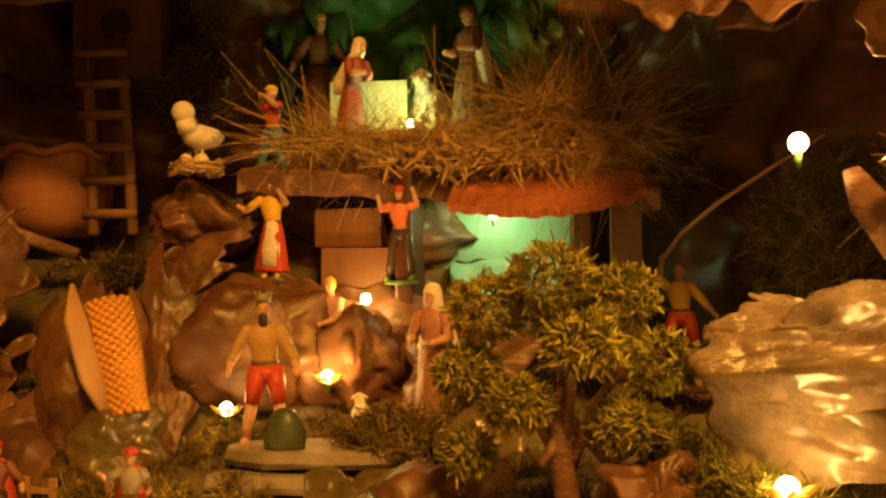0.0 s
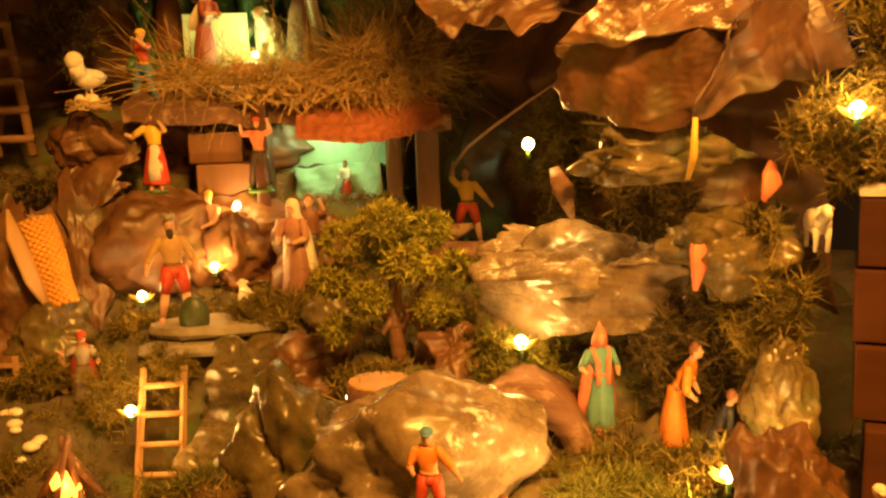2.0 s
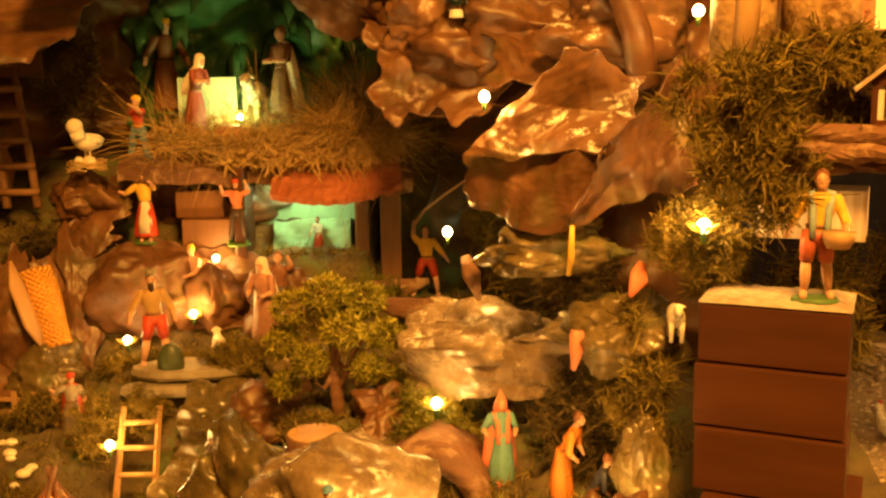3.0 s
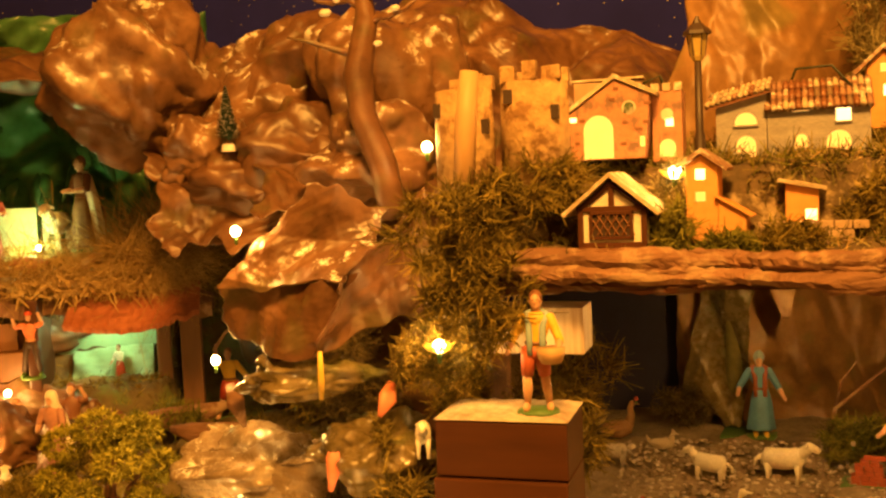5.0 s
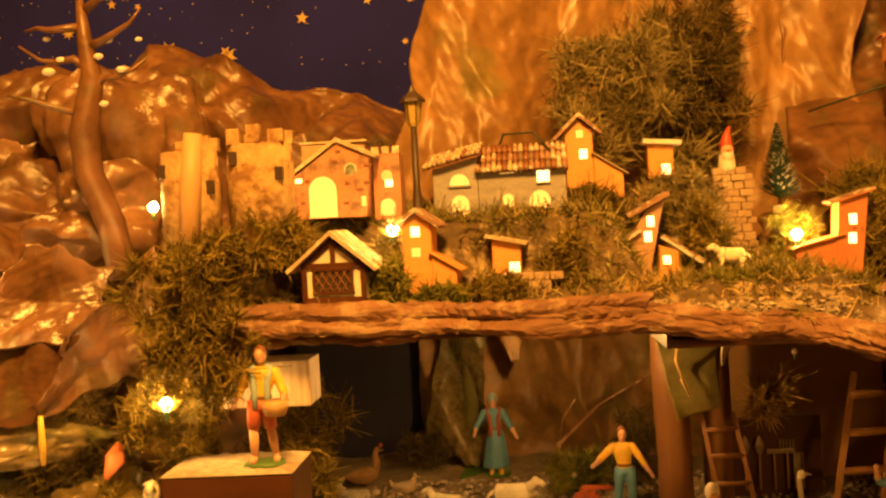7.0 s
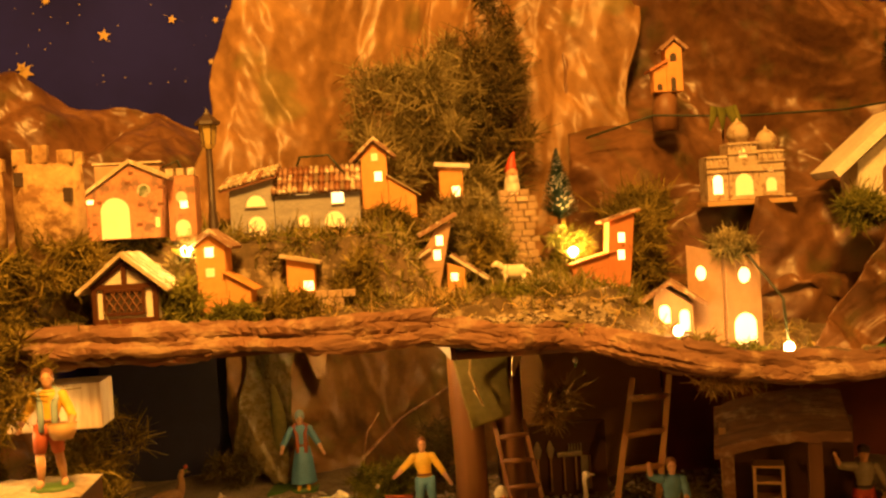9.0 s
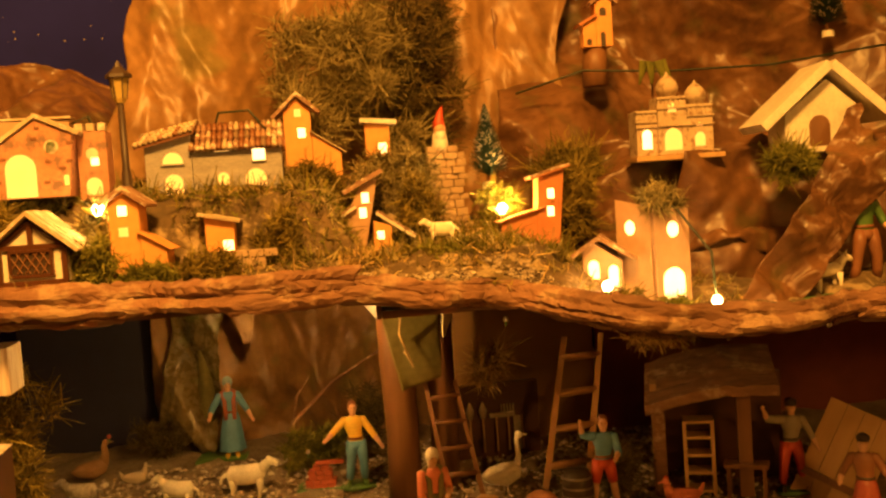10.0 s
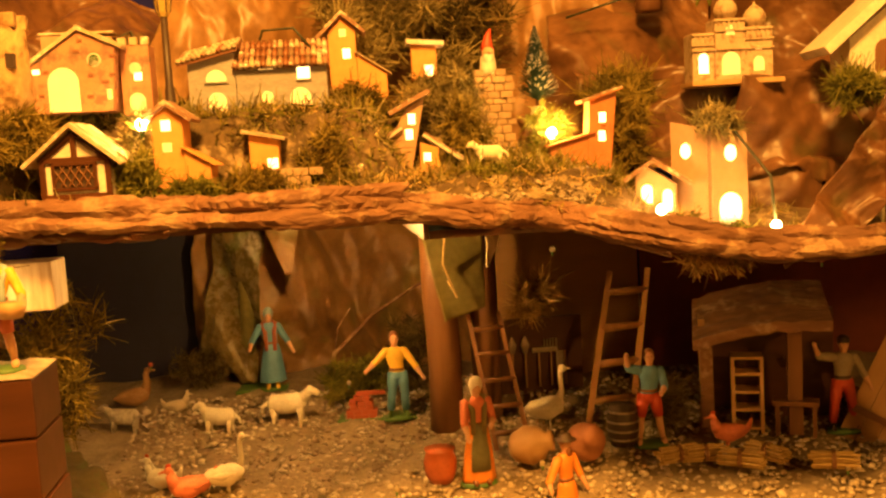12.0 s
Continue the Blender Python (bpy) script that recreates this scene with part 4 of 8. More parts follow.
    for k in range(5):
        for sgn in (1, -1):
            bm = bmesh.new()
            x = 0.016 + k * 0.0075
            tube(bm, [(x - 0.006 * sgn, -0.0032, 0.010), (x + 0.006 * sgn, -0.0032, 0.030)], [0.0008, 0.0008], 4)
            part("lattice_bar", bm, WOOD, win)
    roof_slab(h, (-0.010, 0.030), (0.031, 0.0655), -0.008, 0.055, 0.0022, ROOF_PALE, 5)
    roof_slab(h, (0.031, 0.0655), (0.072, 0.030), -0.008, 0.055, 0.0022, ROOF_PALE, 5)
    part("base_board", box(bmesh.new(), -0.006, 0.068, -0.010, 0.055, -0.008, -0.0025, 0.0008), BROWN, h)
    # orange house with a low wing
    h = house(0.131, 0.026, 1.276, -6, "orange card model house with a tall gable and low wing")
    block(h, [(0, 0), (0.026, 0), (0.026, 0.062), (0.013, 0.072), (0, 0.064)], 0.03, ORANGE_WALL, [(0.012, 0.052, 0.008, 0.009, "", LIT_HOT), (0.012, 0.034, 0.008, 0.008, "", LIT)])
    roof_slab(h, (-0.004, 0.063), (0.013, 0.073), -0.003, 0.032, 0.0018, ROOF_TILE, 4)
    roof_slab(h, (0.013, 0.073), (0.031, 0.060), -0.003, 0.032, 0.0018, ROOF_TILE, 4)
    block(h, [(0.0262, 0), (0.048, 0), (0.048, 0.022), (0.0262, 0.036)], 0.03, ORANGE_WALL, [], offset=(0, -0.002, 0))
    roof_slab(h, (0.0262, 0.036), (0.050, 0.0215), -0.003, 0.028, 0.0012, ORANGE_WALL)
    # small orange hut on a stone wall
    h = house(0.210, 0.048, 1.288, -4, "tiny orange hut with one lit window on a stone wall")
    block(h, [(0, 0), (0.026, 0), (0.026, 0.028), (0, 0.034)], 0.02, ORANGE_WALL, [(0.020, 0.003, 0.009, 0.009, "", LIT_HOT), (0.009, 0.000, 0.010, 0.002, "", LIT_HOT)])
    roof_slab(h, (-0.003, 0.0345), (0.029, 0.0275), -0.003, 0.022, 0.0015, ROOF_PALE, 4)
    # upper orange house
    h = house(0.289, 0.185, 1.368, -3, "orange model house on the slope with snowy tiled roof")
    block(h, [(0, 0), (0.028, 0), (0.028, 0.060), (0.014, 0.072), (0, 0.058)], 0.03, ORANGE_WALL, [(0.018, 0.030, 0.008, 0.010, "", LIT_HOT), (0.015, 0.052, 0.007, 0.008, "", LIT)])
    roof_slab(h, (-0.008, 0.052), (0.014, 0.073), -0.004, 0.032, 0.002, ROOF_TILE, 4)
    roof_slab(h, (0.014, 0.073), (0.034, 0.056), -0.004, 0.032, 0.002, ROOF_TILE, 4)
    block(h, [(0.0284, -0.012), (0.058, -0.012), (0.058, 0.014), (0.0284, 0.034)], 0.03, ORANGE_WALL, [], offset=(0, -0.002, 0))
    roof_slab(h, (0.0284, 0.034), (0.060, 0.013), -0.003, 0.028, 0.0014, ROOF_PALE)
    # flat-roofed hut
    h = house(0.374, 0.190, 1.374, -3, "small orange hut with a thick snowy flat roof")
    block(h, [(0, 0), (0.026, 0), (0.026, 0.033), (0, 0.036)], 0.02, ORANGE_WALL, [(0.018, 0.003, 0.009, 0.011, "", LIT_HOT)])
    roof_slab(h, (-0.002, 0.036), (0.031, 0.033), -0.003, 0.022, 0.005, SNOW)
    # brown slanted house with wings
    h = house(0.340, 0.105, 1.275, -4, "tan card house with slanted roofs and lit windows")
    block(h, [(-0.014, 0.010), (0.020, 0.008), (0.0345, 0.074), (0.017, 0.066)], 0.03, BROWN_WALL, [(0.0215, 0.050, 0.007, 0.010, "", LIT_HOT), (0.0185, 0.0355, 0.007, 0.010, "", LIT_HOT)])
    roof_slab(h, (0.004, 0.060), (0.038, 0.0775), -0.004, 0.03, 0.003, ROOF_TILE, 4)
    block(h, [(-0.018, 0.0), (0.016, 0.0), (0.016, 0.040), (-0.018, 0.020)], 0.026, BROWN_WALL, [(0.006, 0.030, 0.007, 0.003, "", LIT_HOT)], offset=(0, 0.001, 0))
    roof_slab(h, (-0.034, 0.016), (0.010, 0.044), -0.003, 0.026, 0.003, SNOW, 4, ROOF_TILE)
    block(h, [(0.026, -0.012), (0.044, -0.012), (0.045, 0.026), (0.028, 0.032)], 0.02, ORANGE_WALL, [(0.034, 0.014, 0.007, 0.008, "", LIT_HOT), (0.034, -0.008, 0.009, 0.012, "arch", LIT_HOT)], offset=(0, -0.014, 0))
    roof_slab(h, (0.033, 0.036), (0.064, 0.014), -0.012, 0.014, 0.003, SNOW, 4, ROOF_TILE)
    for x, zz, w in ((-0.033, 0.008, 0.007), (-0.023, 0.006, 0.005)):
        part("window", box(bmesh.new(), x, x + w, -0.014, -0.010, zz, zz + 0.016, 0.001), LIT_HOT, h)
    # red house
    h = house(0.498, 0.115, 1.270, -5, "brick-red card house with a narrow lit tower")
    block(h, [(0, 0), (0.046, 0), (0.046, 0.037), (0.002, 0.026)], 0.03, RED_WALL, [(0.012, 0.002, 0.008, 0.009, "", LIT)])
    roof_slab(h, (0.0, 0.0258), (0.044, 0.0368), -0.002, 0.03, 0.0014, RED_WALL)
    block(h, [(0.037, 0), (0.061, 0), (0.069, 0.076), (0.042, 0.069)], 0.03, RED_WALL, [(0.054, 0.047, 0.007, 0.010, "", LIT_HOT), (0.053, 0.029, 0.007, 0.010, "", LIT_HOT)], offset=(0, -0.001, 0))
    roof_slab(h, (0.037, 0.0675), (0.072, 0.0775), -0.003, 0.03, 0.0016, RED_WALL, 3, ROOF_TILE)
    # lit hut with two arches
    h = house(0.553, 0.020, 1.230, -22, "low tan hut with two glowing arched windows")
    block(h, [(0, 0), (0.036, 0), (0.036, 0.026), (0.010, 0.044), (0, 0.034)], 0.03, BROWN_WALL, [(0.010, 0.010, 0.010, 0.017, "arch", LIT_HOT), (0.028, 0.002, 0.009, 0.020, "arch", LIT_HOT)])
    roof_slab(h, (-0.006, 0.031), (0.016, 0.0455), -0.003, 0.032, 0.002, ROOF_TILE, 4)
    roof_slab(h, (0.016, 0.0455), (0.046, 0.026), -0.003, 0.032, 0.002, ROOF_TILE, 4)
    # tall tan tower, corner towards the front
    t = empty("model_tower", V @ pose(0.593, 0.022, 1.208, 0, 0, 0), "tall tan card tower with round windows and lit doorway", "model tower")
    a = block(t, [(0, 0), (0.036, 0), (0.036, 0.092), (0, 0.096)], 0.04, BROWN_WALL, [(0.019, 0.066, 0.012, 0.015, "round", LIT_HOT), (0.018, 0.0, 0.022, 0.038, "arch", LIT_HOT)])
    a.matrix_local = pose(0.024, -0.022, 0, 0, 0, 6)
    b = block(t, [(0, 0.004), (0.034, 0.0), (0.034, 0.096), (0, 0.104)], 0.002, BROWN_WALL, [(0.014, 0.070, 0.010, 0.014, "round", LIT_HOT)])
    b.matrix_local = pose(-0.004, 0.003, 0, 0, 0, -42)
    # church with two domes
    h = house(0.668, 0.130, 1.352, -6, "pale stone church with two onion domes and arches")
    h.matrix_world = V @ pose(0.657, 0.130, 1.354, 0, 0, -6) @ Matrix.Diagonal((0.86, 0.9, 0.93, 1))
    stone = surface("pale_church_stone", (0.40, 0.30, 0.20), (0.60, 0.48, 0.34), 200, 0.85, 0.7, 0.0012, stain=(0.28, 0.18, 0.11))
    for x0, x1, hh, dy, wins in ((0, 0.027, 0.052, 0.006, [(0.013, 0.008, 0.012, 0.022, "arch", LIT_HOT)]), (0.026, 0.062, 0.066, 0.0, [(0.044, 0.005, 0.022, 0.025, "arch", LIT), (0.044, 0.048, 0.010, 0.011, "arch", LIT)]), (0.061, 0.096, 0.056, 0.004, [(0.079, 0.008, 0.013, 0.016, "arch", LIT), (0.079, 0.031, 0.008, 0.004, "arch", LIT)])):
        block(h, [(x0, 0), (x1, 0), (x1, hh), (x0, hh)], 0.035, stone, wins, offset=(0, dy, 0))
        for zz in (0.032, hh - 0.003, hh - 0.014):
            part("cornice", box(bmesh.new(), x0 - 0.001, x1 + 0.001, dy - 0.0025, dy + 0.001, zz, zz + 0.0022, 0.0004), stone, h)
        k = 0
        while x0 + 0.004 + k * 0.006 < x1 - 0.002:
            x = x0 + 0.004 + k * 0.006
            part("baluster", box(bmesh.new(), x - 0.0013, x + 0.0013, dy - 0.002, dy + 0.001, hh - 0.011, hh - 0.004), stone, h)
            k += 1
    for x, r, z0 in ((0.044, 0.013, 0.066), (0.079, 0.0125, 0.056)):
        bm = bmesh.new()
        tube(bm, [(x, 0.016, z0 + r * q) for q in (0, 0.35, 0.4, 0.8, 1.2, 1.6, 1.9, 2.0, 2.3)], [r * q for q in (0.85, 0.85, 1.0, 1.08, 1.0, 0.72, 0.35, 0.16, 0.05)], 16)
        part("dome", bm, stone, h, smooth=True)
    part("base_board", box(bmesh.new(), -0.006, 0.104, -0.012, 0.04, -0.006, -0.0005, 0.001), PALE_WOOD, h)
    # white hut on the slope
    h = house(0.800, 0.085, 1.346, -8, "white wooden hut with a thick white gable roof")
    block(h, [(0, 0), (0.078, 0), (0.078, 0.045), (0.045, 0.075), (0, 0.040)], 0.05, WHITE, [(0.036, 0.006, 0.022, 0.032, "arch", WOOD)])
    roof_slab(h, (-0.022, 0.026), (0.045, 0.083), -0.012, 0.052, 0.010, WHITE)
    roof_slab(h, (0.045, 0.083), (0.102, 0.030), -0.012, 0.052, 0.010, WHITE)
    # little house on a stump
    t = empty("tree_stump", V @ pose(0.667, 0.285, 1.462), "short dark wooden stump on the mountain", "stump")
    bm = bmesh.new()
    tube(bm, [(0, 0, -0.015), (0, 0, 0.012), (0.001, 0, 0.03)], [0.016, 0.015, 0.0145], 12)
    part("trunk", bm, WOOD, t, smooth=True)
    h = house(0.650, 0.270, 1.492, -4, "small orange chapel with a bell tower on a stump")
    block(h, [(0.016, 0), (0.036, 0), (0.036, 0.052), (0.026, 0.06), (0.016, 0.052)], 0.02, ORANGE_WALL, [(0.025, 0.036, 0.008, 0.010, "arch", DARK), (0.024, 0.0, 0.006, 0.017, "arch", DARK)])
    block(h, [(0, 0), (0.0158, 0), (0.0158, 0.034), (0, 0.026)], 0.018, ORANGE_WALL, [(0.007, 0.002, 0.006, 0.008, "arch", DARK)])
    roof_slab(h, (0.013, 0.0505), (0.026, 0.0615), -0.002, 0.022, 0.002, ROOF_TILE, 3)
    roof_slab(h, (0.026, 0.0615), (0.039, 0.0505), -0.002, 0.022, 0.002, ROOF_TILE, 3)
    roof_slab(h, (-0.002, 0.0255), (0.0155, 0.0345), -0.002, 0.02, 0.0015, RED_WALL, 3)


village()


def stone_wall(u0, u1, n, z0, z1, seed, label):
    w = empty("stone_wall", V @ pose(u0, n, z0), label, "stone wall")
    rng = random.Random(seed)
    mats = (surface("wall_stone", (0.30, 0.20, 0.12), (0.52, 0.38, 0.25), 120, 0.85, 0.8, 0.002, random_tint=0.5),)
    z = 0.0
    while z < z1 - z0:
        hh, x = rng.uniform(0.006, 0.009), 0.0
        while x < u1 - u0:
            ww = rng.uniform(0.008, 0.015)
            part("stone", box(bmesh.new(), x, x + ww * 0.94, rng.uniform(-0.003, 0), 0.012, z, z + hh * 0.92, 0.0012), mats[0], w)
            x += ww
        z += hh
    return w


stone_wall(0.188, 0.262, 0.040, 1.262, 1.288, 3, "low rough stone wall under the small hut")
stone_wall(0.440, 0.474, 0.192, 1.275, 1.376, 5, "rough stacked stone pillar under the gnome")
bm = bmesh.new()
tube(bm, [(0, 0, 0), (0, 0, 0.006), (0, 0, 0.018), (0, 0, 0.026)], [0.009, 0.011, 0.0095, 0.006], 14, 0)
ball(bm, (0, -0.003, 0.024), 0.0085, 1, 12, 9)
ball(bm, (0, -0.007, 0.019), 0.0075, 0, 10, 8, (1, 0.6, 1.2))
ball(bm, (0, -0.012, 0.025), 0.0022, 1, 8, 6)
tube(bm, [(0, 0, 0.027), (0, 0, 0.034), (0.002, 0, 0.044), (0.005, 0, 0.052)], [0.0095, 0.007, 0.0042, 0.001], 14, 2)
gn = part("garden_gnome", bm, [WHITE, SKIN, RED], smooth=True)
gn.matrix_world = V @ pose(0.456, 0.198, 1.376) @ Matrix.Diagonal((0.85, 0.85, 0.92, 1))
tagged(gn, "small white-bearded garden gnome with a pointed red hat", "gnome")
beast(vp(0.436, 0.105, 1.278), 0.034, 150, "white ceramic lamb lying on the shelf", CREAM, "sheep")
beast(vp(0.80, 0.02, 1.208), 0.045, -20, "small white cat figurine with a raised tail", CREAM, "cat")
figurine(vp(0.848, 0.03, 1.208), 0.108, -30, "painted huntsman figurine in dark green jacket", [SKIN, GREEN, BROWN, BROWN, DARK, BROWN])


# ---- the farmyard under the shelf ----
RED_BOARD = surface("dark_red_board", (0.10, 0.018, 0.008), (0.20, 0.045, 0.018), 20, 0.55, 0.2, 0.0006)
BEIGE_BOARD = surface("bare_board", (0.24, 0.13, 0.05), (0.38, 0.22, 0.09), 25, 0.65, 0.3, 0.0008, stretch=(0.2, 1, 1))
OLIVE = surface("olive_felt", (0.09, 0.08, 0.02), (0.20, 0.17, 0.05), 60, 0.9, 0.5, 0.001)
STRAW = surface("dry_straw", (0.34, 0.22, 0.07), (0.62, 0.44, 0.17), 90, 0.75, 0.2, 0.0004)


def board(name, u0, u1, n, z0, z1, mat, label, thick=0.006, turn=0):
    ob = part(name, box(bmesh.new(), 0, u1 - u0, 0, thick, 0, z1 - z0, 0.001), mat)
    ob.matrix_world = V @ pose(u0, n, z0, 0, 0, turn)
    return tagged(ob, label, "board")


def farmyard():
    board("back_board", 0.50, 0.70, 0.46, 0.955, 1.222, BEIGE_BOARD, "pale bare wooden board behind the ladder")
    board("back_board", 0.702, 1.25, 0.455, 0.955, 1.222, RED_BOARD, "dark red painted board behind the shed")
    board("side_board", -0.02, 0.45, 0.02, 0.94, 1.222, RED_BOARD, "dark side board of the stable", turn=90).matrix_world = V @ pose(1.18, 0.0, 0.94, 0, 0, 90)
    board("tool_board", 0.485, 0.60, 0.40, 0.965, 1.075, PLANK, "low brown board with hanging tools")
    dark_blue = plain("dark_blue_paper", (0.014, 0.014, 0.045), 0.7)
    board("blue_board", -0.12, 0.16, 0.67, 0.96, 1.240, dark_blue, "dark blue paper at the back of the stable")
    # pillar with hanging cloth
    p = empty("pillar", V @ pose(0.405, 0.315, 0.955), "round brown wooden pillar holding up the shelf", "pillar")
    bm = bmesh.new()
    tube(bm, [(0, 0, 0), (0.001, 0, 0.09), (-0.001, 0, 0.18), (0, 0, 0.267)], [0.021, 0.020, 0.021, 0.022], 18)
    part("shaft", bm, WOOD, p, smooth=True)
    bm = bmesh.new()
    tube(bm, [(0.055, 0.02, 0.0), (0.055, 0.02, 0.13), (0.054, 0.02, 0.267)], [0.017, 0.018, 0.018], 14)
    part("shaft", bm, WOOD, p, smooth=True)
    paper_sheet("cloth", [v3(0.405, 0.275, 1.10), v3(0.452, 0.275, 1.115), v3(0.455, 0.285, 1.222), v3(0.378, 0.28, 1.222)], 21, OLIVE, "olive felt strip hanging from the shelf", 0.006, 0.05, (24, 40), category="cloth")
    paper_sheet("paper_fold", [v3(0.458, 0.28, 1.16), v3(0.462, 0.30, 1.16), v3(0.488, 0.30, 1.222), v3(0.455, 0.28, 1.222)], 22, WHITE, "folded cream paper hanging under the shelf", 0.006, 0.05, (20, 30), category="paper")
    ladder(vp(0.470, 0.236, 0.955), vp(0.452, 0.290, 1.105), 0.040, 5, WOOD, "small brown wooden ladder leaning on the pillar", 0.0062, V.to_3x3() @ Vector((1, 0.1, 0)))
    ladder(vp(0.600, 0.285, 0.962), vp(0.652, 0.352, 1.135), 0.056, 4, surface("ladder_wood", (0.30, 0.14, 0.05), (0.46, 0.25, 0.10), 60, 0.5, 0.3, 0.0006, stretch=(1, 1, 0.2)), "larger wooden ladder with square rails against a board", 0.009, V.to_3x3() @ Vector((1, 0.1, 0)))
    # tools
    steel = surface("dull_tin", (0.25, 0.22, 0.18), (0.45, 0.40, 0.33), 120, 0.4, 0.3, 0.0003, metal=0.8)
    for u, kind in ((0.505, "trowel"), (0.522, "spade"), (0.540, "hammer"), (0.556, "rake"), (0.575, "saw")):
        t = empty(kind, V @ pose(u, 0.394, 0.985), "tiny %s with wooden handle hung on the board" % kind, kind, "hanging tools")
        bm = bmesh.new()
        tube(bm, [(0, 0, 0), (0, 0, 0.045)], [0.0014, 0.0013], 7)
        part("handle", bm, PALE_WOOD, t, smooth=True)
        bm = bmesh.new()
        if kind in ("trowel", "spade"):
            tube(bm, [(0, 0, 0.045), (0, 0, 0.056), (0, 0, 0.068)], [0.003, 0.006, 0.001], 8, flat=0.2)
        elif kind == "saw":
            box(bm, -0.012, -0.002, -0.001, 0, 0.0, 0.045)
        else:
            box(bm, -0.009, 0.009, -0.002, 0.002, 0.045, 0.051, 0.0006)
            if kind == "rake":
                for k in range(5):
                    box(bm, -0.009 + k * 0.004, -0.0075 + k * 0.004, -0.001, 0.001, 0.051, 0.062)
        part("head", bm, steel, t)
    # barrel, jars, pot
    b = empty("barrel", V @ pose(0.590, 0.205, 0.958), "dark wooden barrel with hoops beside a figurine", "barrel")
    bm = bmesh.new()
    tube(bm, [(0, 0, 0), (0, 0, 0.012), (0, 0, 0.022), (0, 0, 0.034), (0, 0, 0.046)], [0.014, 0.0172, 0.018, 0.0172, 0.014], 16)
    part("cask", bm, DARK, b, smooth=True)
    for z, r in ((0.008, 0.0167), (0.018, 0.0184), (0.028, 0.0184), (0.039, 0.0167)):
        bm = bmesh.new()
        tube(bm, [(0, 0, z - 0.0012), (0, 0, z + 0.0012)], [r, r], 18)
        part("hoop", bm, steel, b)
    for u, n, turn, tone in ((0.478, 0.190, 70, PALE_WOOD), (0.540, 0.182, 8, TERRACOTTA)):
        j = empty("clay_jar", V @ pose(u, n, 0.972, 78 if turn > 20 else 62, 0, turn), "round pale clay jar lying on its side", "jar", "clay jars")
        bm = bmesh.new()
        tube(bm, [(0, 0, -0.021), (0, 0, -0.016), (0, 0, 0), (0, 0, 0.014), (0, 0, 0.021), (0, 0, 0.027)], [0.009, 0.016, 0.022, 0.018, 0.010, 0.012], 18)
        part("body", bm, tone, j, smooth=True)
    c = empty("copper_pot", V @ pose(0.378, 0.178, 0.945), "red-orange clay pot beside the kneeling woman", "pot")
    bm = bmesh.new()
    tube(bm, [(0, 0, 0), (0, 0, 0.01), (0, 0, 0.024), (0, 0, 0.034), (0, 0, 0.037)], [0.012, 0.017, 0.018, 0.015, 0.017], 16)
    part("body", bm, [plain("copper_red", (0.50, 0.13, 0.05), 0.35)], c, smooth=True)
    # shed with a thick thatched slab roof
    s = empty("open_shed", V @ pose(0.700, 0.235, 0.952, 0, 0, -22), "open wooden shed with a thick sloping roof slab", "shed")
    part("side_wall", box(bmesh.new(), -0.006, 0.002, 0.0, 0.075, 0, 0.135, 0.001), BEIGE_BOARD, s)
    part("wall_edge", box(bmesh.new(), -0.004, 0.010, -0.006, 0.0, 0, 0.118, 0.002), BARK, s)
    part("back_wall", box(bmesh.new(), 0.002, 0.150, 0.068, 0.075, 0, 0.135, 0.001), PLANK, s)
    part("post", box(bmesh.new(), 0.092, 0.108, -0.004, 0.012, 0, 0.128, 0.001), WOOD, s)
    bm = bmesh.new()
    bmesh.ops.create_grid(bm, x_segments=40, y_segments=18, size=0.5)
    for v in bm.verts:
        x, y = v.co.x + 0.5, v.co.y + 0.5
        v.co = Vector((-0.012 + x * 0.150, -0.030 + y * 0.11, 0.116 + 0.020 * x + y * 0.03 + 0.008 * math.sin(x * 3.1) + 0.003 * noise.noise(Vector((x * 9, y * 9, 1)))))
    bmesh.ops.solidify(bm, geom=bm.faces[:], thickness=0.012)
    part("roof", bm, BARK, s, "rough reddish bark roof slab")
    cab = part("cabinet", box(bmesh.new(), 0.030, 0.034, 0.0, 0.03, 0, 0.09, 0.0005), PALE_WOOD, s, "small open shelf rack")
    part("side", box(bmesh.new(), 0.062, 0.066, 0.0, 0.03, 0, 0.09, 0.0005), PALE_WOOD, cab)
    for z in (0.004, 0.026, 0.047, 0.068, 0.087):
        part("shelf", box(bmesh.new(), 0.034, 0.062, 0.0, 0.03, z, z + 0.003), PALE_WOOD, cab)
    st = empty("work_table", V @ pose(0.792, 0.195, 0.952, 0, 0, -30), "low wooden work table in the shed", "table")
    part("tabletop", box(bmesh.new(), -0.025, 0.025, -0.012, 0.012, 0.036, 0.041, 0.0008), WOOD, st)
    for x in (-0.022, 0.018):
        for y in (-0.010, 0.007):
            part("leg", box(bmesh.new(), x, x + 0.004, y, y + 0.004, 0, 0.036), WOOD, st)
    dr = empty("leaning_door", V @ pose(0.842, 0.195, 0.95, -14, 24, -38), "pale plank door leaning against the shed", "door panel")
    for k in range(4):
        part("plank", box(bmesh.new(), 0.0 + k * 0.020, 0.0195 + k * 0.020, 0, 0.004, 0, 0.125, 0.0008), PALE_WOOD, dr)
    part("rail", box(bmesh.new(), 0.002, 0.077, -0.004, 0, 0.03, 0.038), WOOD, dr)
